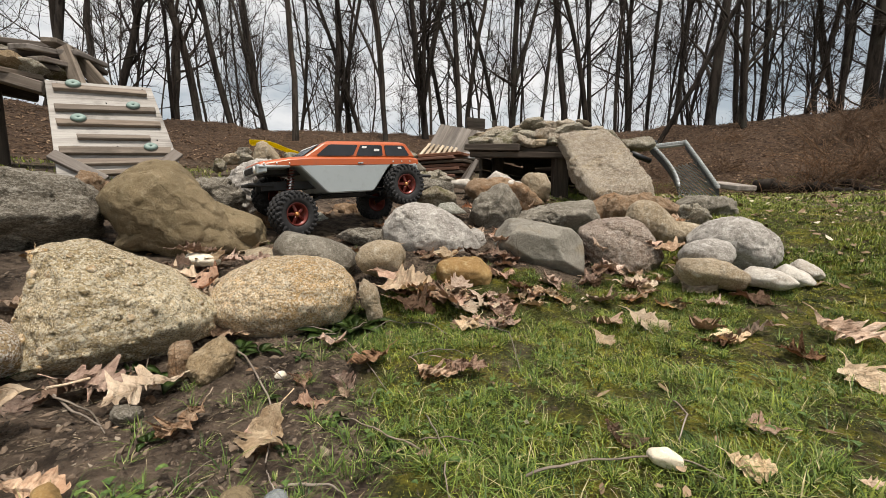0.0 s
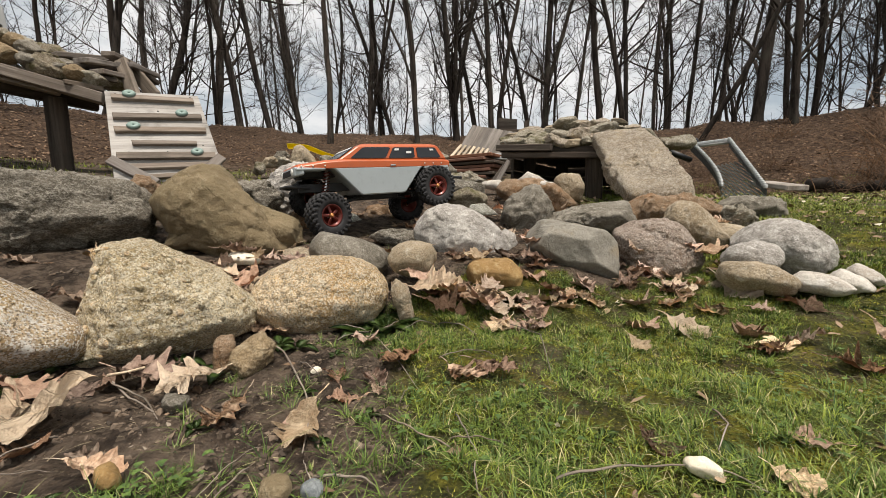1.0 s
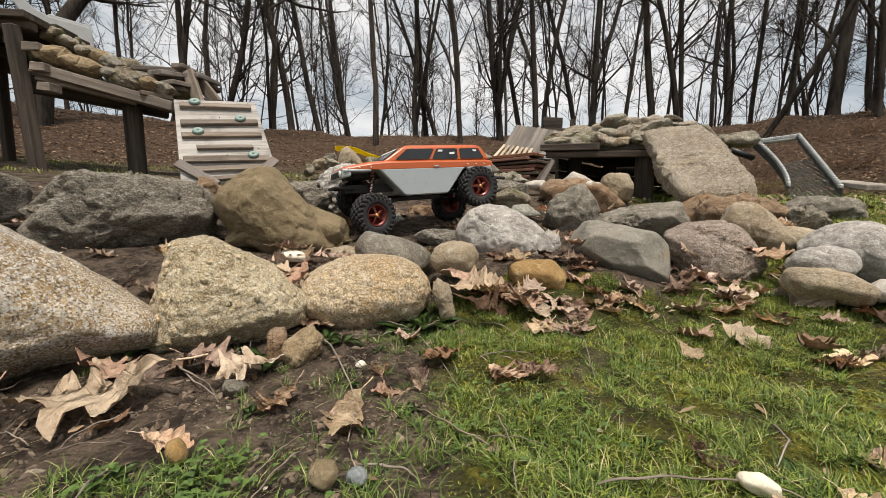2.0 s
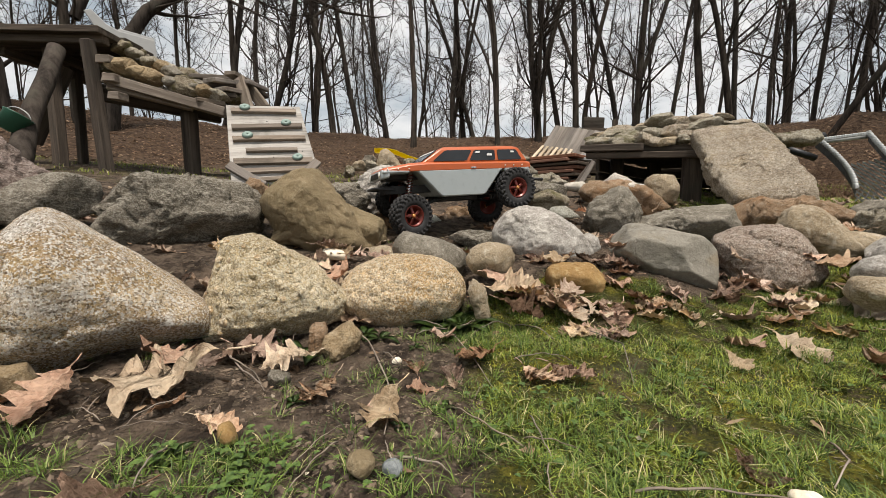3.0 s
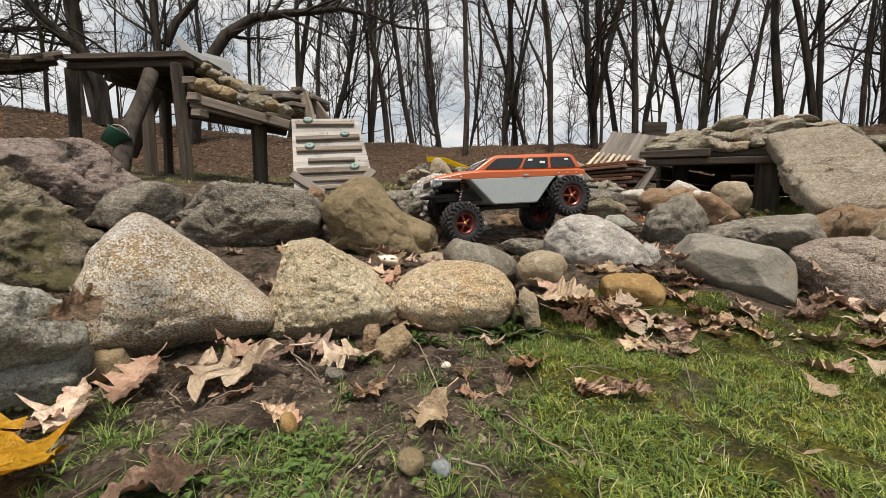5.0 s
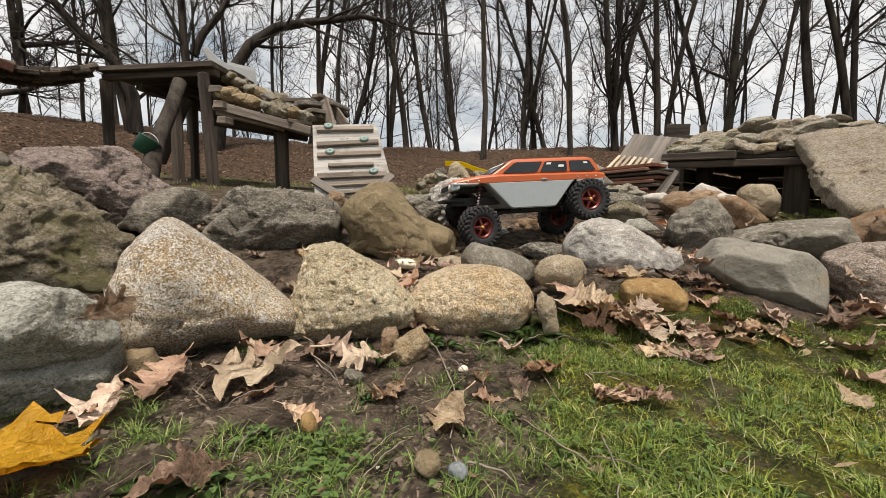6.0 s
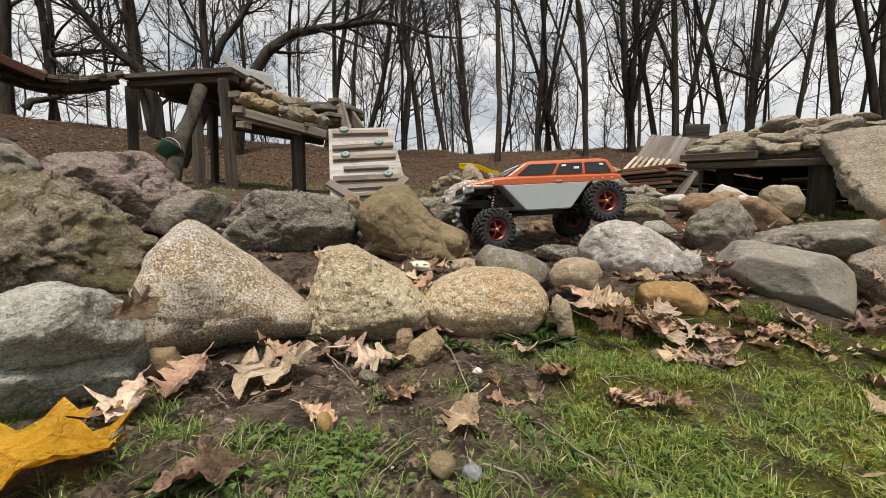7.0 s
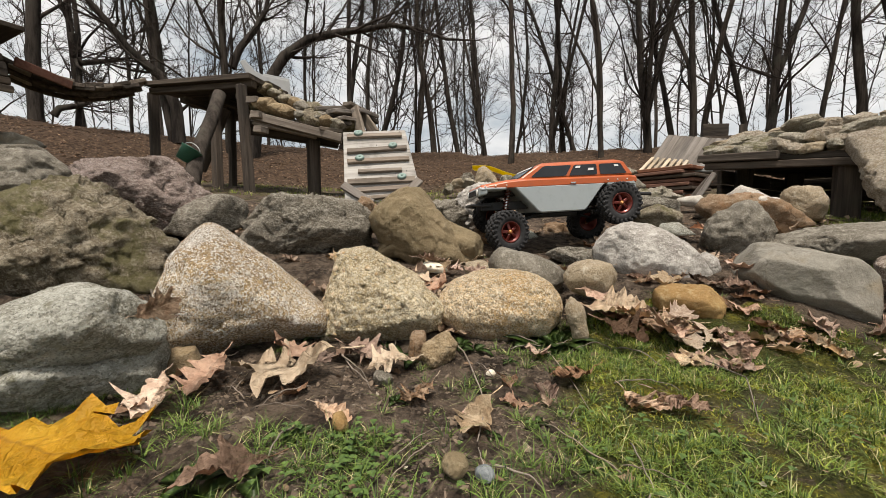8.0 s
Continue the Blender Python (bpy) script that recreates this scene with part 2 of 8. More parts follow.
def land(x, y):
    """Height of the ground, without its fine relief (arrays or numbers)."""
    r, az = np.hypot(x, y), np.degrees(np.arctan2(x, y))
    k = step(az, 8, 26)
    z = np.interp(r, MID_R, MID_Z) * (1 - k) + np.interp(r, RIGHT_R, RIGHT_Z) * k
    front = 1 - step(np.abs(az + 12), 85, 130)
    return z * front


def ease(x, a, b):
    t = min(max((x - a) / (b - a), 0.0), 1.0)
    return t * t * (3 - 2 * t)


def along(r, rs, zs):
    for i in range(1, len(rs)):
        if r <= rs[i]:
            return zs[i - 1] + (zs[i] - zs[i - 1]) * (r - rs[i - 1]) / (rs[i] - rs[i - 1])
    return zs[-1]


def level(x, y):
    """land() for one place, without arrays."""
    r, az = math.hypot(x, y), math.degrees(math.atan2(x, y))
    k = ease(az, 8, 26)
    z = (along(r, MID_R, MID_Z) * (1 - k) if k < 1 else 0.0) + (along(r, RIGHT_R, RIGHT_Z) * k if k > 0 else 0.0)
    return z * (1 - ease(abs(az + 12), 85, 130))


def fbm(x, y, z=0.0, octaves=4):
    return noise.fractal(Vector((x, y, z)), 1.0, 2.0, octaves)


def ground_z(x, y):
    """Height of the ground with its relief."""
    r = math.hypot(x, y)
    rel = (0.008 * fbm(x * 7, y * 7) + 0.005 * fbm(x * 30, y * 30, 3.0)) * (1 - ease(r, 1.3, 2.4))
    if r > 2:
        rel += min((r - 2) / 3, 1.0) * 0.07 * fbm(x * 1.3, y * 1.3, 8.0)
    return level(x, y) + rel


def soil_share(x, y):
    """0 on grass, 1 on bare soil."""
    r, az = math.hypot(x, y), math.degrees(math.atan2(x, y))
    bare = 1 - ease(az + 5 * (r - 0.45), -19, -7)
    reach = 0.66 + 0.14 * ease(az, -18, 4) + 0.05 * fbm(x * 9, y * 9, 12.0)
    if r > reach:
        bare = max(bare, 1 - ease(az, 16, 26)) if r < 1.9 else 0.55
    return bare + 0.35 * fbm(x * 6, y * 6, 5.0) + 0.2 * fbm(x * 22, y * 22, 2.0)


def ground_mat():
    n = Nodes("ground_cover")
    co = n.obj
    soil = n.mix(n.ramp(n.noise(24, 6, 0.65, co), 0.35, 0.7), (0.048, 0.034, 0.024), (0.275, 0.205, 0.150))
    crumb = n.cells(150, co=co)
    cc = n.tree.nodes.new("ShaderNodeSeparateColor")
    n.link(crumb["Color"], cc.inputs["Color"])
    soil = n.mix(n.math("MULTIPLY", n.ramp(cc.outputs[0], 0.72, 0.95), 0.5), soil, (0.27, 0.21, 0.155))
    moss = n.mix(n.ramp(n.noise(13, 6, 0.65, co), 0.45, 0.68), (0.085, 0.090, 0.020), (0.33, 0.295, 0.036))
    moss = n.mix(n.math("MULTIPLY", n.ramp(n.noise(230, 3, 0.7, co), 0.48, 0.60), 0.6), moss, (0.036, 0.046, 0.013))
    thatch = n.ramp(n.noise(34, 5, 0.65, co, warp=0.6), 0.55, 0.64)
    moss = n.mix(n.math("MULTIPLY", thatch, 0.85), moss, (0.120, 0.090, 0.054))
    litter = n.cells(38, co=co)
    lc = n.tree.nodes.new("ShaderNodeSeparateColor")
    n.link(litter["Color"], lc.inputs["Color"])
    leaf = n.mix(lc.outputs[0], (0.050, 0.030, 0.019), (0.150, 0.098, 0.062))
    leaf = n.mix(n.math("MULTIPLY", n.ramp(n.noise(3.0, 4, 0.6, co), 0.45, 0.7), 0.5), leaf, (0.075, 0.048, 0.031))
    col = n.mix(n.attr("bare"), moss, soil)
    col = n.mix(n.attr("litter"), col, leaf)
    h = n.math("ADD", n.math("ADD", n.math("MULTIPLY", n.noise(60, 6, 0.75, co), 1.0), n.math("MULTIPLY", n.noise(260, 5, 0.75, co), 0.7)), n.math("MULTIPLY", n.ramp(crumb["Distance"], 0.0, 0.6), -0.5))
    return n.done(col, 0.92, h, 1.0, 0.024, spec=0.2)


def make_ground():
    """One sheet from under the camera to the horizon, finest where the camera looks down on it."""
    az = np.concatenate([np.radians(np.arange(-85, 55, 0.45)), np.radians(np.arange(55, 275, 5.0))])
    r = np.concatenate([np.arange(0.12, 1.3, 0.0085), np.geomspace(1.3, 9, 90), np.geomspace(9.3, 500, 26)])
    A, R = np.meshgrid(az, r)
    X, Y = R * np.sin(A), R * np.cos(A)
    Z = land(X, Y)
    bare, lit = np.zeros(X.shape), np.zeros(X.shape)
    for i in range(X.shape[0]):
        for j in range(X.shape[1]):
            x, y, rr = X[i, j], Y[i, j], R[i, j]
            if rr < 60 and -85 <= math.degrees(A[i, j]) <= 56:
                Z[i, j] = ground_z(x, y)
                bare[i, j] = min(max(soil_share(x, y) * 1.9 - 0.1, 0), 1)
                edge = 0.5 * fbm(x * 1.1, y * 1.1, 4.0)
                lit[i, j] = min(max((rr - 3.9 - edge) * 1.6, 0), 1)
            else:
                lit[i, j] = min(max((rr - 6) * 0.5, 0), 1)
    n, m = X.shape
    verts = [(0, 0, 0.0)] + list(zip(X.ravel().tolist(), Y.ravel().tolist(), Z.ravel().tolist()))
    idx = lambda i, j: 1 + i * m + (j % m)
    faces = [(0, idx(0, j + 1), idx(0, j)) for j in range(m)]
    faces += [(idx(i, j), idx(i, j + 1), idx(i + 1, j + 1), idx(i + 1, j)) for i in range(n - 1) for j in range(m)]
    me = bpy.data.meshes.new("ground")
    me.from_pydata(verts, [], faces)
    me.polygons.foreach_set("use_smooth", [True] * len(me.polygons))
    for name, val in (("bare", bare), ("litter", lit)):
        a = me.attributes.new(name, "FLOAT", "POINT")
        a.data.foreach_set("value", np.concatenate([[0.0], val.ravel()]).astype(np.float32))
    me.materials.append(ground_mat())
    me.flip_normals() if me.polygons[5].normal.z < 0 else None
    return tagged(new("ground", me), "uneven soil with moss, thin grass and leaf litter", "ground", kind="structure")


make_ground()

# ---- rocks ----
ICO = {}


def ico(sub):
    if sub not in ICO:
        bm = bmesh.new()
        bmesh.ops.create_icosphere(bm, subdivisions=sub, radius=1.0)
        bm.verts.ensure_lookup_table()
        v = np.array([x.co[:] for x in bm.verts])
        ICO[sub] = (v / np.linalg.norm(v, axis=1)[:, None], [[x.index for x in f.verts] for f in bm.faces])
        bm.free()
    return ICO[sub]


def ledges(v, f, warp):
    """Height of a broken face: each chip of the stone slopes its own way, with a step to the next."""
    w = v * f + noise.noise_vector(v * f * 2.3) * warp
    ds, ps = noise.voronoi(w)
    n = noise.noise_vector(ps[0] * 17.3) + Vector((0, 0, 0.01))
    return (w - ps[0]).dot(n.normalized()) + 0.5 * (ds[1] - ds[0] < 0.05) * -0.25


def stone_points(outline, thick, sub, power, rough, seed, flat=0.62, grain=1.0, facets=12, cut=(0.80, 0.95), every=False, chips=0.0):
    """A weathered convex stone: planes through the edges of its face outline and across its thickness, rounded together."""
    d, faces = ico(sub)
    o = np.array(outline)
    if np.sum(o[:, 0] * np.roll(o[:, 1], -1) - np.roll(o[:, 0], -1) * o[:, 1]) < 0:
        o = o[::-1]
    size = (np.ptp(o[:, 0]) * np.ptp(o[:, 1])) ** 0.5
    normals, offs = [], []
    for p, q in zip(o, np.roll(o, -1, axis=0)):
        e = q - p
        ln = np.hypot(*e)
        if ln < 1e-6:
            continue
        nu, nv = e[1] / ln, -e[0] / ln
        h = max(nu * p[0] + nv * p[1], 0.12 * size)
        for tilt in (-0.75, 0.0, 0.75):
            normals.append((nu * math.cos(tilt), math.sin(tilt), nv * math.cos(tilt)))
            offs.append(h if tilt == 0 else math.cos(tilt) * h + flat * abs(math.sin(tilt)) * thick / 2)
    normals += [(0, 1, 0), (0, -1, 0)]
    offs += [thick / 2, thick / 2]
    k = np.maximum(d @ np.array(normals).T, 0) / np.array(offs)
    r = (k ** power).sum(1) ** (-1 / power)
    rg = random.Random(int(seed * 1000))
    more, mh = [], []
    for _ in range(facets):
        q = Vector((rg.gauss(0, 1), rg.gauss(0, 1) if every else rg.choice((-1, 1)) * rg.uniform(0.5, 1.9), rg.gauss(0, 1))).normalized()
        more.append(q[:])
        mh.append(max(float((r * (d @ np.array(q))).max()) * rg.uniform(*cut), 0.1 * size))
    if facets:
        k = np.hstack([k, np.maximum(d @ np.array(more).T, 0) / np.array(mh)])
        r = (k ** power).sum(1) ** (-1 / power)
    pts = d * r[:, None] * 1.02
    off = Vector((seed * 3.17, seed * 1.73, seed * 2.41))
    f1, f2, f3 = 1.6 / size, 5.0 / size, 16.0 / size
    out = np.empty(len(pts))
    for i, p in enumerate(pts):
        v = Vector(p)
        out[i] = noise.fractal(v * f1 + off, 1.0, 2.0, 3) * 1.5 + noise.ridged_multi_fractal(v * f2 + off, 1.0, 2.0, 3, 1.0, 2.0) * 0.22 * grain - 0.3 + noise.fractal(v * f3 + off, 0.9, 2.0, 3) * 0.28 * grain
        if chips:
            u = v + off
            out[i] += chips * (1.1 * ledges(u, 2.4 / size, 0.35) + 0.5 * ledges(u, 6.5 / size, 0.3))
    return pts + d * (out * rough * size)[:, None], faces


def stone_mesh(name, pts, faces, mat):
    me = bpy.data.meshes.new(name)
    me.from_pydata(pts.tolist() if hasattr(pts, "tolist") else pts, [], faces)
    me.polygons.foreach_set("use_smooth", [True] * len(me.polygons))
    me.materials.append(mat)
    return me


SEED = [0]


def rock(name, at, yaw, outline, thick, stone, label, power=9.0, rough=0.035, sub=4, lobes=(), lean=0.0, group="", grain=1.0, category="rock", facets=12, cut=(0.80, 0.95), chips=0.0):
    """One loose stone. outline: its face, as (across, up) from its middle; lobes: further outlines that swell from it."""
    SEED[0] += 1
    pts, faces = stone_points(outline, thick, sub, power, rough, SEED[0], grain=grain, facets=facets, cut=cut, chips=chips)
    faces = list(faces)
    for k, (lobe, du, dz, lthick) in enumerate(lobes):
        more, mf = stone_points(lobe, lthick, sub, power, rough, SEED[0] + 0.3 * k + 0.4, grain=grain, facets=facets, cut=cut, chips=chips)
        base = len(pts)
        pts = np.vstack([pts, more + np.array([du, 0, dz])])
        faces += [[i + base for i in f] for f in mf]
    ob = new(name, stone_mesh(name, pts, faces, STONE[stone]))
    ob.matrix_world = pose(*at, lean, 0, yaw)
    return tagged(ob, label, category, group or "rocks of the crawler course")


rock("boulder", (-0.552, 0.133, 0.083), 73.5, [(-0.073, 0.002), (-0.062, 0.020), (-0.027, 0.033), (0.002, 0.046), (0.030, 0.046), (0.057, 0.032), (0.087, -0.001), (0.095, -0.031), (0.090, -0.050), (0.013, -0.045), (-0.073, -0.031)], 0.220, "green", "grey-green granite boulder with a pale weathered top, in grass", sub=6, power=19.2, grain=0.6, rough=0.038, facets=16, cut=(0.62, 0.9), chips=0.8, lobes=[([(-0.069, 0.049), (0.001, 0.039), (0.083, 0.021), (0.092, -0.006), (0.088, -0.030), (0.056, -0.042), (-0.006, -0.038), (-0.070, -0.018)], -0.000, -0.042, 0.120)])
rock("boulder", (-0.573, 0.346, 0.097), 56.8, [(-0.098, -0.079), (-0.105, -0.012), (-0.076, 0.070), (-0.048, 0.097), (-0.027, 0.097), (0.012, 0.062), (0.104, -0.007), (0.124, -0.045), (0.116, -0.083), (0.060, -0.091), (-0.022, -0.097)], 0.240, "granite", "pointed golden-grey speckled granite boulder on soil", sub=6, rough=0.035, facets=5, cut=(0.88, 0.98), grain=0.55, power=26.0, chips=0.35)
rock("boulder", (-0.438, 0.511, 0.075), 39.1, [(-0.106, -0.070), (-0.084, -0.004), (-0.065, 0.073), (-0.020, 0.079), (0.076, 0.026), (0.111, -0.015), (0.102, -0.050), (0.024, -0.072), (-0.064, -0.077)], 0.200, "conglomerate", "angular tan conglomerate boulder studded with pebbles", sub=6, rough=0.035, grain=1.0, facets=4, cut=(0.92, 0.99), power=60.0, chips=0.5)
rock("boulder", (-0.251, 0.631, 0.057), 21.1, [(0.111, 0.005), (0.091, -0.034), (0.036, -0.060), (-0.034, -0.064), (-0.093, -0.043), (-0.116, -0.005), (-0.094, 0.035), (-0.036, 0.061), (0.033, 0.063), (0.089, 0.041)], 0.190, "gold", "smooth oval golden granite boulder in grass", facets=0, sub=6, power=10.2, rough=0.03, cut=(0.88, 0.98))
rock("boulder", (-0.901, 0.224, 0.159), 74.2, [(-0.120, 0.028), (-0.092, 0.071), (-0.022, 0.088), (0.029, 0.107), (0.068, 0.108), (0.098, 0.073), (0.132, 0.042), (0.163, -0.016), (0.156, -0.066), (0.127, -0.097), (0.000, -0.097), (-0.115, -0.091)], 0.300, "mossy", "big brown boulder patched with moss and lichen", sub=6, power=35.2, rough=0.061, facets=16, cut=(0.62, 0.9), grain=0.95, chips=1.1)
rock("boulder", (-1.190, 0.483, 0.262), 66.7, [(-0.146, 0.048), (-0.080, 0.091), (0.051, 0.105), (0.100, 0.065), (0.178, 0.000), (0.163, -0.070), (0.042, -0.101), (-0.094, -0.079)], 0.300, "pink", "pinkish layered gneiss boulder with broken ledges", sub=6, power=38.4, rough=0.061, grain=0.8, facets=16, cut=(0.62, 0.9), chips=1.1)
rock("boulder", (-1.099, 0.215, 0.267), 77.4, [(-0.085, -0.013), (-0.045, 0.035), (-0.003, 0.054), (0.052, 0.067), (0.083, 0.048), (0.101, 0.010), (0.062, -0.036), (-0.062, -0.062)], 0.300, "grey", "dark blue-grey smooth boulder behind mossy rock", sub=6, power=28.8, rough=0.047, facets=16, cut=(0.62, 0.9), grain=0.95, chips=0.55)
rock("boulder", (-0.855, 0.718, 0.179), 48.9, [(-0.174, 0.008), (-0.156, 0.059), (-0.082, 0.083), (0.092, 0.086), (0.154, 0.062), (0.195, 0.008), (0.183, -0.071), (-0.028, -0.086), (-0.152, -0.073)], 0.260, "dark", "long dark banded boulder with pale lichen streaks", sub=6, power=28.8, rough=0.054, facets=16, cut=(0.62, 0.9), grain=0.95, chips=1.0)
rock("boulder", (-1.059, 0.567, 0.207), 60.6, [(-0.096, -0.040), (-0.046, 0.028), (0.024, 0.060), (0.100, 0.061), (0.104, -0.022), (-0.005, -0.060)], 0.240, "dark", "low bluish-grey boulder behind the granite", sub=5, power=28.8, rough=0.047, facets=16, cut=(0.62, 0.9), grain=0.95, chips=0.55)
rock("boulder", (-0.566, 0.862, 0.183), 32.5, [(-0.132, 0.030), (-0.084, 0.083), (-0.039, 0.105), (0.006, 0.095), (0.058, 0.022), (0.114, -0.051), (0.135, -0.106), (-0.026, -0.098), (-0.107, -0.046)], 0.220, "brown", "large brown sandstone boulder shaped like a boot", sub=6, power=25.6, rough=0.041, facets=5, cut=(0.9, 0.99), chips=0.45, lobes=[([(-0.142, -0.053), (-0.084, 0.039), (-0.033, 0.070), (0.008, 0.054), (0.071, 0.031), (0.127, 0.007), (0.145, -0.026), (0.128, -0.063), (-0.002, -0.071)], 0.024, -0.017, 0.170)])
rock("rock", (-0.775, 0.881, 0.227), 40.5, [(-0.051, 0.003), (-0.015, 0.046), (0.032, 0.022), (0.052, -0.046), (-0.031, -0.046)], 0.120, "rusty", "small crumbly brown rock at the ramp foot", sub=5, rough=0.081, power=28.8, facets=16, cut=(0.62, 0.9), grain=0.95, chips=1.3)
rock("rock", (-0.237, 0.740, 0.110), 17.8, [(-0.082, 0.014), (-0.056, 0.043), (-0.015, 0.035), (0.042, 0.019), (0.074, -0.000), (0.082, -0.023), (0.064, -0.043), (0.021, -0.042), (-0.061, -0.026), (-0.079, -0.009)], 0.110, "grey", "long rounded grey stone with a pale end beside the oval boulder", sub=5, power=15.0, rough=0.03, facets=6, cut=(0.88, 0.98), chips=0.3, grain=0.6)
rock("rock", (-0.419, 0.681, 0.107), 31.6, [(-0.029, 0.001), (-0.021, 0.010), (-0.006, 0.012), (0.015, 0.006), (0.029, -0.005), (0.023, -0.012), (-0.015, -0.010)], 0.050, "cream", "flat white broken stone between two boulders", sub=4, power=20.0, rough=0.03, facets=5, cut=(0.8, 0.95), chips=0.3)
rock("rock", (-0.112, 0.719, 0.104), 8.7, [(0.046, 0.003), (0.034, -0.022), (0.001, -0.034), (-0.033, -0.027), (-0.048, -0.003), (-0.035, 0.023), (-0.001, 0.034), (0.032, 0.026)], 0.100, "tan", "small rounded tan stone among dead leaves", sub=5, power=11.9, rough=0.034, facets=7, cut=(0.88, 0.98), chips=0.6)
rock("boulder", (-0.019, 0.998, 0.130), 1.3, [(-0.132, -0.002), (-0.101, 0.063), (-0.047, 0.076), (0.034, 0.054), (0.092, 0.009), (0.118, -0.032), (0.085, -0.069), (-0.006, -0.072), (-0.092, -0.048)], 0.220, "pale", "big pale grey boulder with a smooth worn top", sub=6, power=13.6, rough=0.041, facets=7, cut=(0.88, 0.98), chips=0.35, lobes=[([(0.026, 0.002), (0.020, -0.022), (0.002, -0.033), (-0.018, -0.025), (-0.027, -0.002), (-0.020, 0.022), (-0.002, 0.033), (0.017, 0.024)], 0.102, -0.020, 0.100)])
rock("rock", (0.043, 0.767, 0.068), -2.8, [(-0.062, 0.011), (-0.049, 0.025), (0.026, 0.030), (0.056, 0.001), (0.045, -0.024), (-0.015, -0.026), (-0.055, -0.016)], 0.090, "ochre", "ochre brick-shaped sandstone on dead leaves", sub=5, power=20.4, rough=0.047, facets=7, cut=(0.88, 0.98), chips=0.5)
rock("boulder", (0.213, 0.880, 0.104), -13.6, [(-0.098, 0.012), (-0.089, 0.053), (-0.062, 0.068), (0.011, 0.055), (0.067, 0.045), (0.093, 0.020), (0.098, -0.018), (0.094, -0.061), (0.030, -0.068), (-0.009, -0.045), (-0.061, -0.014)], 0.130, "slate", "smooth grey slate slab with a shaded chipped face", sub=6, power=70.0, rough=0.02, grain=0.5, facets=10, cut=(0.74, 0.93), chips=0.4)
rock("boulder", (0.159, 1.209, 0.189), -7.1, [(-0.084, -0.064), (-0.059, 0.024), (-0.008, 0.073), (0.037, 0.072), (0.077, 0.025), (0.073, -0.041), (-0.048, -0.077)], 0.200, "grey", "rounded grey boulder behind the slate slab", sub=5, power=28.8, rough=0.047, facets=16, cut=(0.62, 0.9), grain=0.95, chips=1.0)
rock("rock", (-0.027, 1.218, 0.225), 1.4, [(-0.076, -0.027), (-0.041, 0.018), (0.008, 0.034), (0.062, 0.009), (0.073, -0.033)], 0.140, "mossy", "low rounded rock covered in green moss", sub=5, power=28.8, rough=0.047, facets=16, cut=(0.62, 0.9), grain=0.95, chips=1.1)
rock("rock", (-0.053, 1.367, 0.250), 2.3, [(-0.106, -0.024), (-0.074, 0.025), (0.006, 0.041), (0.091, 0.023), (0.100, -0.024), (-0.071, -0.042)], 0.160, "dark", "dark grey flat rock behind the truck", sub=5, power=28.8, rough=0.047, facets=16, cut=(0.62, 0.9), grain=0.95, chips=1.0)
rock("rock", (0.020, 1.088, 0.192), -0.8, [(-0.052, -0.014), (-0.028, 0.013), (0.008, 0.017), (0.051, -0.015)], 0.100, "green", "small pale rock behind the big boulder", sub=4, power=28.8, rough=0.047, facets=16, cut=(0.62, 0.9), grain=0.95, chips=0.8)
rock("boulder", (0.311, 1.211, 0.174), -14.4, [(-0.159, -0.012), (-0.110, 0.019), (-0.007, 0.029), (0.082, 0.056), (0.114, 0.046), (0.150, -0.014), (0.126, -0.055), (-0.126, -0.047)], 0.200, "grey", "angular olive-grey slab boulder behind the slate", sub=6, power=41.6, rough=0.047, facets=16, cut=(0.62, 0.9), grain=0.95, chips=1.0)
rock("boulder", (0.233, 1.522, 0.244), -8.7, [(-0.152, 0.008), (-0.130, 0.056), (-0.022, 0.067), (0.063, 0.033), (0.148, -0.036), (0.103, -0.068), (-0.090, -0.046)], 0.180, "rusty", "long brown-grey rock before the timber bridge", sub=5, power=28.8, rough=0.047, facets=16, cut=(0.62, 0.9), grain=0.95, chips=1.3)
rock("rock", (0.364, 1.558, 0.273), -13.2, [(-0.059, 0.037), (-0.021, 0.051), (0.033, 0.040), (0.057, 0.005), (0.042, -0.052), (-0.040, -0.043)], 0.100, "tan", "square tan stone before the timber bridge", sub=5, power=20.4, rough=0.047, facets=7, cut=(0.88, 0.98), chips=0.6)
rock("rock", (0.240, 1.602, 0.309), -8.5, [(-0.068, -0.005), (-0.027, 0.028), (0.034, -0.001), (0.067, -0.028), (-0.045, -0.028)], 0.070, "white", "broken white plaster lump before the bridge", sub=4, power=23.8, rough=0.047, facets=7, cut=(0.88, 0.98), chips=0.25)
rock("boulder", (0.432, 0.957, 0.095), -24.3, [(-0.106, 0.046), (-0.057, 0.074), (0.007, 0.075), (0.065, 0.044), (0.096, -0.008), (0.069, -0.071), (-0.019, -0.071), (-0.084, -0.010)], 0.190, "red", "rounded reddish speckled granite boulder", sub=6, power=13.6, rough=0.047, facets=7, cut=(0.88, 0.98), chips=0.35)
rock("boulder", (0.611, 1.237, 0.174), -26.3, [(-0.151, 0.011), (-0.092, 0.053), (0.074, 0.049), (0.136, -0.001), (0.117, -0.049), (-0.113, -0.050)], 0.200, "rusty", "rusty orange-brown sandstone boulder under slab", sub=5, rough=0.068, power=28.8, facets=16, cut=(0.62, 0.9), grain=0.95, chips=1.3)
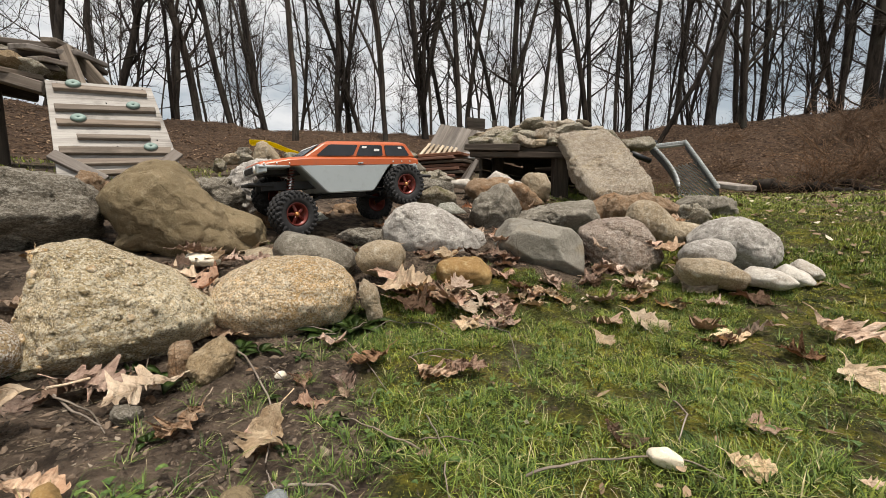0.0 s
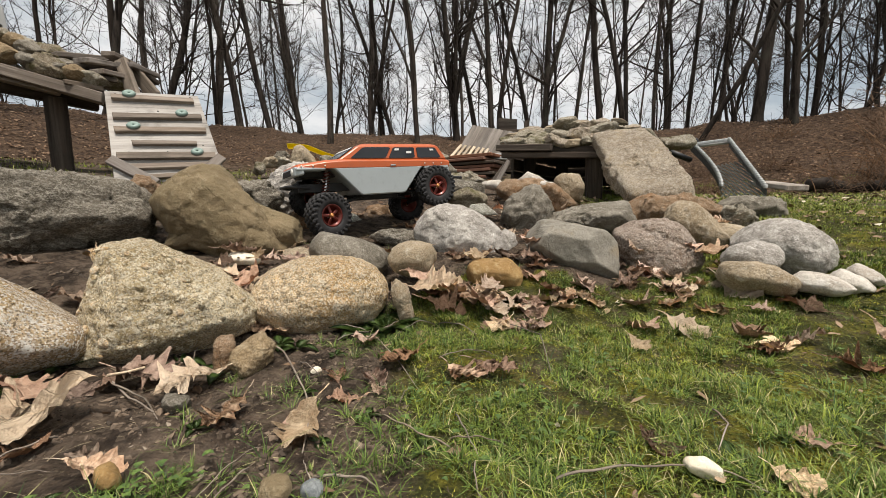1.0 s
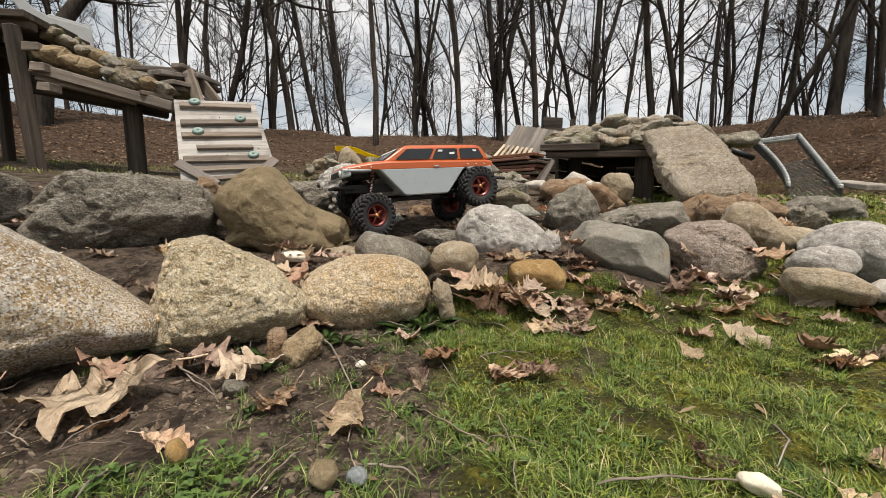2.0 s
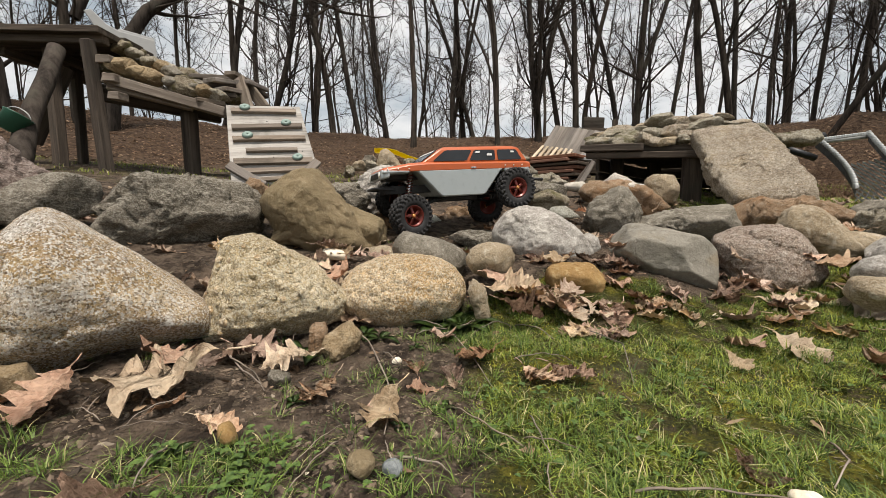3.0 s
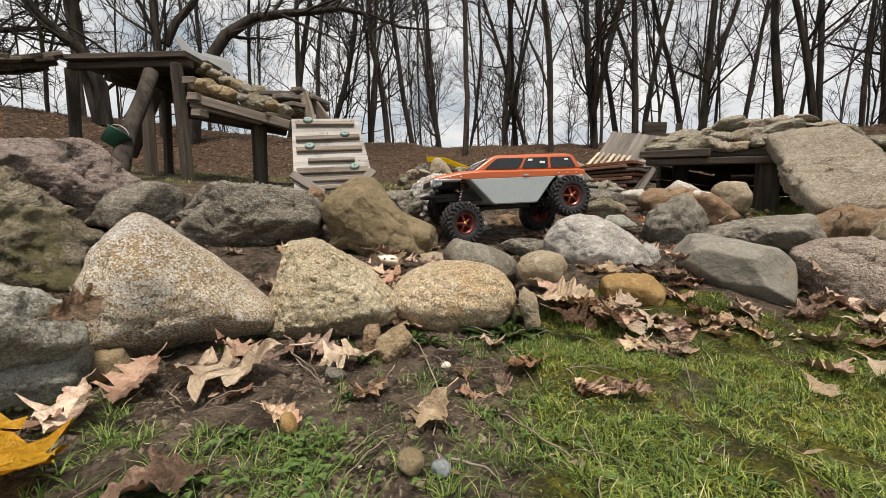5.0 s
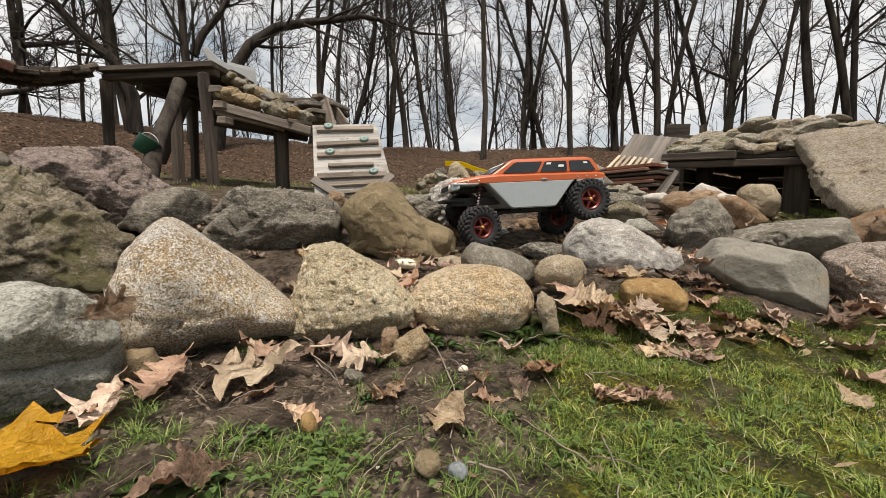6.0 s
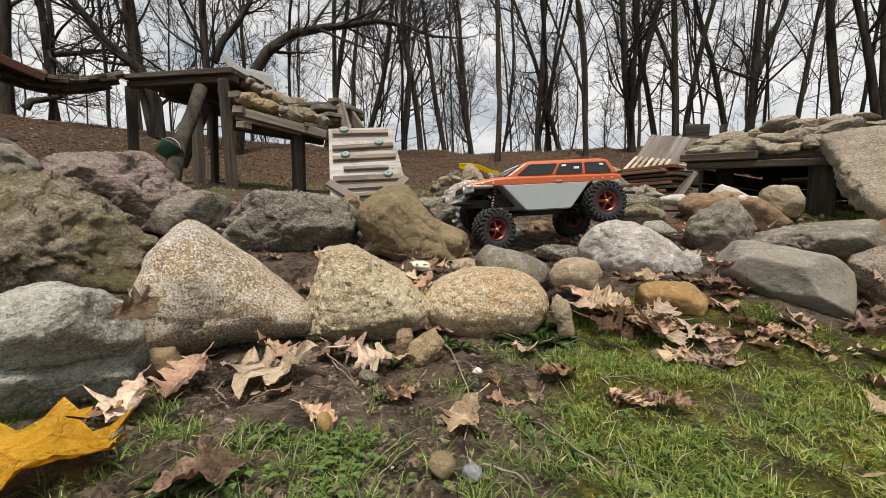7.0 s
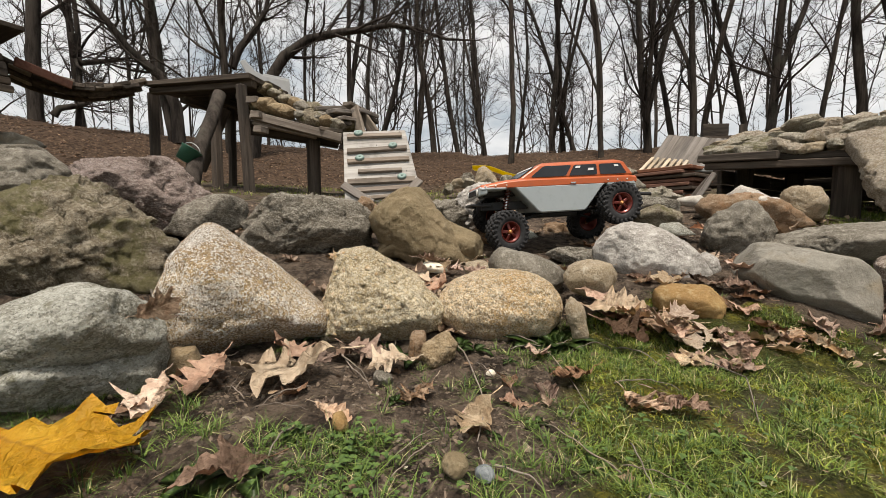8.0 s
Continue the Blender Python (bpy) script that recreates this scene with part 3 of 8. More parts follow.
rock("rock", (0.562, 1.037, 0.147), -28.5, [(-0.079, 0.017), (-0.049, 0.059), (-0.006, 0.056), (0.074, -0.024), (0.039, -0.058), (-0.042, -0.031)], 0.130, "tan", "long grey-tan stone lying aslant", sub=5, power=13.6, rough=0.047, facets=7, cut=(0.88, 0.98), chips=0.6)
rock("rock", (0.709, 1.113, 0.171), -32.5, [(-0.043, -0.010), (-0.036, 0.025), (0.005, 0.032), (0.043, -0.012), (-0.005, -0.032)], 0.100, "rubble", "small crumbly pale rock beside sandstone", sub=5, rough=0.095, power=28.8, facets=16, cut=(0.62, 0.9), grain=0.95, chips=1.4)
rock("rock", (0.625, 1.048, 0.128), -30.8, [(0.060, 0.002), (0.044, -0.021), (0.002, -0.032), (-0.044, -0.025), (-0.064, -0.002), (-0.046, 0.022), (-0.002, 0.032), (0.042, 0.024)], 0.100, "tan", "low tan rock among dead leaves", sub=5, power=15.3, rough=0.047, facets=7, cut=(0.88, 0.98), chips=0.6)
rock("boulder", (0.673, 0.908, 0.107), -36.5, [(-0.097, 0.009), (-0.067, 0.047), (-0.029, 0.064), (0.020, 0.065), (0.062, 0.036), (0.086, -0.000), (0.082, -0.036), (0.039, -0.062), (-0.028, -0.037)], 0.200, "pale", "pale rounded boulder with a grey band", sub=6, power=13.6, rough=0.047, facets=7, cut=(0.88, 0.98), chips=0.35)
rock("rock", (0.553, 0.821, 0.099), -33.9, [(0.052, 0.004), (0.039, -0.020), (0.002, -0.033), (-0.038, -0.027), (-0.056, -0.004), (-0.040, 0.021), (-0.002, 0.033), (0.036, 0.025)], 0.120, "pale", "small pale grey rounded stone at the lawn", sub=5, power=11.9, rough=0.047, facets=7, cut=(0.88, 0.98), chips=0.35)
rock("rock", (0.523, 0.757, 0.069), -34.6, [(-0.067, -0.002), (-0.053, 0.025), (-0.002, 0.031), (0.061, 0.002), (0.054, -0.025), (-0.036, -0.031)], 0.120, "tan", "flat mossy tan stone in the grass edge", sub=5, power=13.6, rough=0.047, facets=7, cut=(0.88, 0.98), chips=0.6)
rock("rock", (0.597, 0.713, 0.068), -39.9, [(-0.046, 0.005), (-0.026, 0.018), (0.015, 0.014), (0.043, -0.003), (0.025, -0.018), (-0.023, -0.016)], 0.080, "white", "long flat white stone lying in grass", sub=5, power=13.6, rough=0.047, facets=7, cut=(0.88, 0.98), chips=0.25)
rock("rock", (0.657, 0.728, 0.070), -42.1, [(-0.032, 0.003), (-0.014, 0.020), (0.019, 0.005), (0.031, -0.013), (-0.003, -0.022)], 0.080, "white", "smooth whitish rounded stone lying in grass", sub=5, power=13.6, rough=0.047, facets=7, cut=(0.88, 0.98), chips=0.25)
rock("rock", (0.717, 0.767, 0.076), -43.0, [(-0.028, 0.004), (-0.013, 0.019), (0.017, 0.003), (0.028, -0.015), (-0.001, -0.020)], 0.080, "white", "small whitish stone in grass", sub=5, power=13.6, rough=0.047, facets=7, cut=(0.88, 0.98), chips=0.25)
rock("boulder", (0.894, 1.351, 0.190), -33.5, [(-0.095, 0.021), (-0.063, 0.045), (0.075, 0.035), (0.089, -0.029), (0.013, -0.044), (-0.071, -0.018)], 0.200, "grey", "flat grey slab rock at the lawn edge", sub=5, power=38.4, rough=0.047, facets=16, cut=(0.62, 0.9), grain=0.95, chips=1.0)
rock("rock", (-0.595, 1.042, 0.225), 29.7, [(-0.062, 0.002), (-0.038, 0.044), (0.019, 0.043), (0.066, 0.004), (0.059, -0.037), (-0.030, -0.045)], 0.140, "dark", "dark brown jagged rock behind the boulders", sub=5, power=38.4, rough=0.068, facets=16, cut=(0.62, 0.9), grain=0.95, chips=1.0)
rock("boulder", (-0.565, 1.226, 0.241), 24.8, [(-0.092, 0.015), (-0.057, 0.066), (-0.010, 0.082), (0.052, 0.062), (0.099, -0.016), (0.083, -0.084), (-0.049, -0.077)], 0.200, "pale", "light grey jagged rock with white veins", sub=6, power=23.8, rough=0.095, grain=1.4, facets=7, cut=(0.88, 0.98), chips=0.35)
rock("rock", (-0.493, 1.138, 0.144), 23.4, [(-0.063, 0.007), (-0.044, 0.043), (0.014, 0.040), (0.066, -0.004), (0.049, -0.045), (-0.041, -0.037)], 0.120, "rusty", "reddish-brown angular rock among the stones", sub=5, power=38.4, rough=0.047, facets=16, cut=(0.62, 0.9), grain=0.95, chips=1.3)
rock("rock", (-0.186, 1.003, 0.112), 10.5, [(0.051, -0.001), (0.035, -0.023), (-0.001, -0.031), (-0.036, -0.021), (-0.050, 0.001), (-0.035, 0.022), (0.001, 0.031), (0.036, 0.021)], 0.100, "grey", "grey stone in the gap under the truck", sub=5, rough=0.068, power=28.8, facets=16, cut=(0.62, 0.9), grain=0.95, chips=1.0)
rock("rock", (-0.305, 1.387, 0.143), 12.4, [(-0.133, -0.012), (-0.075, 0.042), (0.099, 0.053), (0.138, -0.015), (0.018, -0.054)], 0.180, "rusty", "brown rock under the truck body", sub=5, rough=0.081, power=28.8, facets=16, cut=(0.62, 0.9), grain=0.95, chips=1.3)
rock("rock", (-0.358, 0.771, 0.099), 24.9, [(0.035, -0.002), (0.024, -0.014), (-0.001, -0.018), (-0.025, -0.011), (-0.034, 0.002), (-0.024, 0.014), (0.001, 0.018), (0.025, 0.012)], 0.070, "tan", "small tan stone beside the oval boulder", sub=4, power=15.3, rough=0.047, facets=7, cut=(0.88, 0.98), chips=0.6)
rock("rock", (-0.447, 1.230, 0.140), 19.7, [(-0.094, -0.009), (-0.048, 0.038), (0.036, 0.051), (0.092, 0.008), (0.080, -0.039), (-0.046, -0.052)], 0.120, "green", "grey lichen-covered stone under the truck", sub=5, rough=0.081, power=28.8, facets=16, cut=(0.62, 0.9), grain=0.95, chips=0.8)
rock("rock", (-0.198, 0.968, 0.122), 11.4, [(-0.069, 0.003), (-0.029, 0.021), (0.050, 0.021), (0.066, -0.008), (-0.001, -0.022)], 0.120, "dark", "flat dark stone in the gap under the truck", sub=5, power=32.0, rough=0.047, facets=16, cut=(0.62, 0.9), grain=0.95, chips=1.0)
rock("rock", (-2.822, 0.619, 0.566), 77.0, [(-0.129, -0.043), (-0.057, 0.026), (0.017, 0.044), (0.113, 0.020), (0.141, -0.004), (0.052, -0.034)], 0.300, "slate", "flat grey stone slab on the far pile", sub=5, power=38.4, rough=0.047, facets=16, cut=(0.62, 0.9), grain=0.95, chips=0.55)
rock("rock", (-2.727, 0.587, 0.508), 77.2, [(-0.133, -0.043), (-0.081, 0.009), (0.099, 0.046), (0.147, 0.026), (0.116, -0.017)], 0.300, "grey", "flat grey stone slab under another", sub=5, power=38.4, rough=0.047, facets=16, cut=(0.62, 0.9), grain=0.95, chips=1.0)
rock("rock", (-0.262, 0.427, 0.024), 30.1, [(-0.028, -0.021), (-0.018, 0.008), (0.013, 0.027), (0.029, 0.008), (0.024, -0.014), (0.000, -0.027)], 0.050, "earthy", "wedge-shaped brown stone on bare soil", sub=5, power=41.6, rough=0.068, facets=16, cut=(0.62, 0.9), grain=0.95, chips=0.5)
rock("rock", (-0.297, 0.432, 0.023), 33.0, [(-0.014, -0.021), (-0.010, 0.024), (0.009, 0.025), (0.014, 0.002), (0.007, -0.026)], 0.030, "rusty", "thin brown stone chip standing in soil", sub=4, power=38.4, rough=0.047, facets=16, cut=(0.62, 0.9), grain=0.95, chips=1.3)
rock("rock", (-0.115, 0.617, 0.051), 10.4, [(-0.019, 0.019), (-0.011, 0.034), (0.009, 0.017), (0.019, -0.028), (-0.004, -0.035)], 0.050, "tan", "narrow mossy tan stone standing between leaves", sub=5, power=17.0, rough=0.047, facets=7, cut=(0.88, 0.98), chips=0.6)
rock("pebble", (-0.133, 0.233, 0.010), 27.4, [(0.011, 0.000), (0.008, -0.005), (0.000, -0.008), (-0.008, -0.006), (-0.011, -0.000), (-0.008, 0.005), (-0.000, 0.008), (0.008, 0.006)], 0.026, "brown", "rounded brown-green pebble on soil", sub=4, power=16.0, rough=0.041, chips=0.45)
rock("pebble", (-0.110, 0.239, 0.008), 22.9, [(0.008, 0.001), (0.006, -0.003), (0.000, -0.005), (-0.006, -0.004), (-0.008, -0.001), (-0.006, 0.003), (-0.000, 0.005), (0.006, 0.004)], 0.022, "blue", "rounded blue-grey pebble on soil", sub=4, power=16.0, rough=0.027, facets=16, cut=(0.62, 0.9), grain=0.95, chips=0.5)
rock("pebble", (-0.258, 0.236, 0.008), 44.3, [(0.008, -0.001), (0.005, -0.004), (-0.000, -0.005), (-0.005, -0.003), (-0.008, 0.001), (-0.005, 0.004), (0.000, 0.005), (0.006, 0.003)], 0.018, "ochre", "small yellowish pebble on soil", sub=4, power=8.5, rough=0.047, facets=7, cut=(0.88, 0.98), chips=0.5)
rock("pebble", (0.168, 0.279, 0.011), -31.1, [(0.012, -0.003), (0.008, -0.007), (0.000, -0.007), (-0.008, -0.004), (-0.013, 0.001), (-0.011, 0.006), (-0.004, 0.008), (0.004, 0.006), (0.011, 0.002)], 0.020, "cream", "smooth cream-white stone in grass", sub=4, power=19.2, rough=0.027, facets=16, cut=(0.62, 0.9), grain=0.95, chips=0.5)
rock("pebble", (-0.184, 0.428, 0.008), 22.3, [(0.007, 0.000), (0.005, -0.004), (0.000, -0.006), (-0.005, -0.004), (-0.007, -0.000), (-0.005, 0.004), (-0.000, 0.006), (0.005, 0.004)], 0.012, "cream", "small white pebble on soil", sub=4, power=16.0, rough=0.047, facets=16, cut=(0.62, 0.9), grain=0.95, chips=0.5)
rock("pebble", (-0.288, 0.341, 0.011), 38.6, [(0.013, -0.002), (0.009, -0.008), (-0.000, -0.009), (-0.009, -0.005), (-0.013, 0.002), (-0.009, 0.008), (0.000, 0.009), (0.009, 0.005)], 0.030, "grey", "grey pebble half under a leaf", sub=4, power=19.2, rough=0.047, facets=16, cut=(0.62, 0.9), grain=0.95, chips=1.0)
rock("rock", (-0.526, 0.235, 0.020), 63.2, [(-0.021, -0.011), (-0.011, 0.016), (0.013, 0.019), (0.021, -0.005), (0.009, -0.023)], 0.060, "earthy", "brown stone beside dead leaves", sub=4, power=28.8, rough=0.047, facets=16, cut=(0.62, 0.9), grain=0.95, chips=0.5)
rock("pebble", (-0.257, 0.236, 0.011), 46.9, [(0.008, -0.004), (0.005, -0.009), (-0.001, -0.009), (-0.006, -0.003), (-0.008, 0.004), (-0.005, 0.009), (0.001, 0.009), (0.006, 0.003)], 0.030, "ochre", "mustard-yellow rounded pebble on soil", sub=4, power=8.5, rough=0.047, facets=7, cut=(0.88, 0.98), chips=0.5)
rock("rock", (-0.573, 0.222, 0.034), 67.3, [(0.024, -0.007), (0.015, -0.031), (-0.002, -0.036), (-0.017, -0.020), (-0.022, 0.006), (-0.014, 0.029), (0.002, 0.036), (0.018, 0.021)], 0.090, "tan", "brown stone among leaves", sub=4, power=15.3, rough=0.047, facets=7, cut=(0.88, 0.98), chips=0.6)


def stud(host, count, seed, lo=0.0035, hi=0.009):
    """Pebbles set into the face of a conglomerate boulder."""
    rg = random.Random(seed)
    v, faces = ico(2)
    shapes = [stone_mesh("pebble", v * np.array([1.0, rg.uniform(0.6, 1.0), rg.uniform(0.3, 0.5)]) * 0.005, faces, STONE[k]) for k in ("conglomerate", "conglomerate", "conglomerate", "gold")]
    vs = [x for x in host.data.vertices if x.normal.y < -0.1]
    for _ in range(count):
        p = rg.choice(vs)
        ob = new("pebble", rg.choice(shapes))
        ob.parent = host
        s = rg.uniform(lo, hi) * (1.0 if rg.random() < 0.8 else 1.5)
        m = Vector(p.normal).to_track_quat("Z", "Y").to_matrix().to_4x4()
        m.translation = p.co
        ob.matrix_local = m @ pose(0, 0, 0, 0, 0, rg.uniform(0, 360)) @ Matrix.Scale(s, 4)


stud(scene.objects["boulder.002"], 90, 4, 0.5, 1.3)

# ---- trees ----
def bark_mat(name, a, b):
    n = Nodes(name)
    f = n.noise(14, 6, 0.7, stretch=(1, 1, 0.16))
    col = n.mix(n.ramp(f, 0.35, 0.65), a, b)
    col = n.mix(n.math("MULTIPLY", n.ramp(n.noise(5, 4, 0.6), 0.52, 0.7), 0.5), col, (0.055, 0.055, 0.042))
    col = n.vary(col, val=(0.75, 1.3))
    return n.done(col, 0.95, f, 0.8, 0.02, spec=0.15)


BARK = bark_mat("grey_brown_bark", (0.015, 0.012, 0.010), (0.056, 0.046, 0.038))
TWIG = bark_mat("twig_bark", (0.016, 0.012, 0.010), (0.042, 0.034, 0.028))
BRAMBLE = bark_mat("bramble_stems", (0.085, 0.050, 0.030), (0.21, 0.135, 0.085))


class Limbs:
    """Gathers tapered tubes into one mesh."""

    def __init__(self):
        self.v, self.f = [], []

    def tube(self, pts, rad, sides):
        base = len(self.v)
        s0 = None
        for i, p in enumerate(pts):
            d = (pts[min(i + 1, len(pts) - 1)] - pts[max(i - 1, 0)]).normalized()
            s = d.orthogonal().normalized() if s0 is None else (s0 - d * s0.dot(d)).normalized()
            s0 = s
            t = d.cross(s)
            for k in range(sides):
                a = k * math.tau / sides
                self.v.append(p + (s * math.cos(a) + t * math.sin(a)) * rad[i])
        for i in range(len(pts) - 1):
            for k in range(sides):
                a, b = base + i * sides + k, base + i * sides + (k + 1) % sides
                self.f.append((a, b, b + sides, a + sides))

    def mesh(self, name, mat):
        me = bpy.data.meshes.new(name)
        me.from_pydata([tuple(p) for p in self.v], [], self.f)
        me.polygons.foreach_set("use_smooth", [True] * len(me.polygons))
        me.materials.append(mat)
        return me


def grow(rng, start, way, length, r0, r1, wander, segs, rise=0.0):
    """A wandering tapered line."""
    pts, rad = [start.copy()], [r0]
    d = way.normalized()
    for i in range(segs):
        d = (d + Vector((rng.gauss(0, wander), rng.gauss(0, wander), rng.gauss(0, wander) * 0.6 + rise))).normalized()
        pts.append(pts[-1] + d * (length / segs))
        rad.append(r0 + (r1 - r0) * ((i + 1) / segs))
    return pts, rad


def sprout(rng, limbs, twigs, pts, rad, level, first, count, spread, reach, fine=1.0):
    """Branches off a line, and branches off these in turn."""
    n = len(pts) - 1
    for _ in range(count):
        f = first + (1 - first) * rng.random() ** 0.9
        i = min(int(f * n), n - 1)
        p = pts[i].lerp(pts[i + 1], f * n - i)
        d = (pts[i + 1] - pts[i]).normalized()
        side = d.orthogonal().normalized()
        side.rotate(Matrix.Rotation(rng.uniform(0, math.tau), 3, d))
        ang = rng.uniform(*spread)
        way = d * math.cos(ang) + side * math.sin(ang)
        ln = reach * rng.uniform(0.45, 1.15) * (1.15 - 0.5 * f)
        r = min(rad[i] * rng.uniform(0.3, 0.55), ln * 0.026)
        q, rr = grow(rng, p, way, ln, max(r, (0.010, 0.0050, 0.0030)[level] * fine), (0.0045, 0.0026, 0.0018)[level] * fine, (0.17, 0.24, 0.30)[level], (6, 3, 1)[level], (0.07, 0.05, 0.03)[level])
        (limbs if level == 0 else twigs).tube(q, rr, 5 if level == 0 else 3)
        if level < 2:
            sprout(rng, limbs, twigs, q, rr, level + 1, 0.18, (7, 4)[level], (0.4, 1.1), ln * (0.6, 0.62)[level], fine)


def tree_meshes(seed, slope=(0, 0), height=6.4, r0=0.10, bare=0.15, count=15, stems=1, reach=1.5, wander=0.055, bend=0.0, fork=0.0, flare=1.5, bushy=False, fine=1.0):
    """Trunk and crown of one leafless tree, standing at the origin. slope: how far it leans for each metre of height."""
    rng = random.Random(seed)
    trunk, crown = Limbs(), Limbs()
    for s in range(stems):
        k = 1.0 if s == 0 else rng.uniform(0.5, 0.8)
        lean = Vector((slope[0] + (rng.uniform(-0.16, 0.16) if s else 0), slope[1] + (rng.uniform(-0.1, 0.1) if s else 0), 1.0))
        pts, rad = [Vector((rng.uniform(-1, 1) * r0 * s, rng.uniform(-1, 1) * r0 * s, -0.25))], [r0 * flare * k]
        d = lean.normalized()
        segs = 18
        for i in range(segs):
            pull = lean.normalized() * 0.25 + Vector((bend * math.sin(i * 0.6 + seed), 0, 0))
            d = (d + pull + Vector((rng.gauss(0, wander), rng.gauss(0, wander), 0))).normalized()
            step_len = height / segs * (0.5 if i < 2 else 1.1)
            pts.append(pts[-1] + d * step_len)
            rad.append(r0 * k * (1.12 if i == 0 else 1.0) * (1 - 0.8 * (i / segs) ** 1.1) * rng.uniform(0.95, 1.06))
        trunk.tube(pts, rad, 9)
        sprout(rng, crown if bushy else trunk, crown, pts, rad, 0, bare, count, (0.35, 1.15), reach, fine)
        if fork:
            i = min(int(fork * segs), segs - 2)
            q, rr = grow(rng, pts[i], (pts[i + 1] - pts[i]).normalized() + Vector((rng.choice((-0.3, 0.3)), rng.uniform(-0.2, 0.2), 0)), height * (1 - fork), rad[i] * 0.75, 0.008, 0.06, 10, 0.08)
            trunk.tube(q, rr, 8)
            sprout(rng, trunk, crown, q, rr, 0, 0.12, count // 2, (0.35, 1.0), reach * 0.8, fine)
    return trunk.mesh("trunk", BARK), crown.mesh("crown", TWIG)


def plant_tree(x, y, meshes, yaw=0.0, scale=1.0, label="bare leafless tree with grey-brown bark", group="trees of the wood", name="tree"):
    ob = thing(name, pose(x, y, float(land(x, y)), 0, 0, yaw) @ Matrix.Scale(scale, 4), label, "tree", group)
    for nm, me in zip(("trunk", "crown"), meshes):
        p = new(nm, me)
        p.parent = ob
    return ob


# trunks along the crest of the bank: place, lean across the view, girth and habit
plant_tree(-7.24, 1.93, tree_meshes(101, slope=(-0.008, -0.030), r0=0.088, bare=0.20, count=10))
plant_tree(-7.13, 2.29, tree_meshes(102, slope=(-0.012, -0.037), r0=0.035, bend=0.05, bare=0.11))
plant_tree(-5.79, 2.91, tree_meshes(103, slope=(-0.075, -0.147), r0=0.053, fork=0.18, bare=0.11, count=16, reach=1.9))
plant_tree(-5.05, 3.20, tree_meshes(104, slope=(-0.014, -0.021), r0=0.052, bare=0.09, count=18, reach=1.6))
plant_tree(-6.72, 5.96, tree_meshes(105, slope=(0.023, 0.026), r0=0.038, bare=0.14))
plant_tree(-5.58, 5.70, tree_meshes(106, slope=(0.012, 0.011), r0=0.061, bare=0.23))
plant_tree(-5.56, 5.99, tree_meshes(107, slope=(0.008, 0.007), r0=0.055, bare=0.23))
plant_tree(-5.28, 6.50, tree_meshes(108, slope=(0.078, 0.063), r0=0.061, bare=0.14))
plant_tree(-4.95, 7.48, tree_meshes(109, slope=(-0.020, -0.013), r0=0.035, bare=0.11))
plant_tree(-3.89, 6.50, tree_meshes(110, slope=(-0.044, -0.026), r0=0.064, bare=0.14, bend=0.04, flare=2.2))
plant_tree(-3.55, 6.91, tree_meshes(111, slope=(-0.125, -0.064), r0=0.054, bare=0.14, bend=0.03))
plant_tree(-3.73, 8.70, tree_meshes(112, slope=(-0.071, -0.030), r0=0.065, bare=0.14, stems=2))
plant_tree(-2.11, 5.80, tree_meshes(113, slope=(-0.012, -0.004), r0=0.046, bare=0.25, count=7, reach=0.9))
plant_tree(-2.15, 8.50, tree_meshes(114, slope=(-0.100, -0.025), r0=0.067, bare=0.11, fork=0.2))
plant_tree(-2.02, 8.94, tree_meshes(115, slope=(-0.084, -0.019), r0=0.061, bare=0.14))
plant_tree(-1.61, 8.82, tree_meshes(116, slope=(-0.334, -0.061), r0=0.054, bare=0.14))
plant_tree(-0.87, 6.21, tree_meshes(117, slope=(-0.048, -0.007), r0=0.040, bare=0.23, count=8, reach=0.9))
plant_tree(-0.29, 6.56, tree_meshes(118, slope=(-0.025, -0.001), r0=0.058, bare=0.09, fork=0.22, count=16, stems=2, reach=1.6))
plant_tree(0.08, 8.37, tree_meshes(119, slope=(-0.067, 0.001), r0=0.053, bare=0.18))
plant_tree(0.34, 7.96, tree_meshes(120, slope=(-0.091, 0.004), r0=0.060, bare=0.11, fork=0.3))
plant_tree(0.49, 8.15, tree_meshes(121, slope=(0.115, -0.007), r0=0.051, bare=0.14))
plant_tree(1.14, 8.49, tree_meshes(122, slope=(-0.056, 0.007), r0=0.053, bare=0.18))
plant_tree(1.26, 7.46, tree_meshes(123, slope=(0.002, -0.000), r0=0.064, bare=0.14, fork=0.25, count=14))
plant_tree(2.09, 8.93, tree_meshes(124, slope=(0.045, -0.010), r0=0.040, bare=0.14))
plant_tree(2.32, 7.63, tree_meshes(125, slope=(-0.079, 0.024), r0=0.065, bare=0.14))
plant_tree(2.67, 7.33, tree_meshes(126, slope=(-0.116, 0.042), r0=0.051, bare=0.16, bend=0.04))
plant_tree(3.94, 7.87, tree_meshes(127, slope=(0.005, -0.003), r0=0.039, bare=0.20))
plant_tree(2.90, 5.70, tree_meshes(128, slope=(0.469, -0.239), r0=0.036, bare=0.23, count=8))
plant_tree(4.06, 6.18, tree_meshes(129, slope=(0.019, -0.013), r0=0.078, bare=0.16))
plant_tree(4.10, 5.55, tree_meshes(130, slope=(-0.010, 0.007), r0=0.049, bare=0.14, bend=0.09))
plant_tree(5.28, 6.78, tree_meshes(131, slope=(-0.007, 0.005), r0=0.046, bare=0.14))
plant_tree(5.95, 6.75, tree_meshes(132, slope=(0.005, -0.004), r0=0.040, bare=0.11))
plant_tree(5.06, 4.84, tree_meshes(133, slope=(-0.043, 0.044), r0=0.071, bare=0.14))
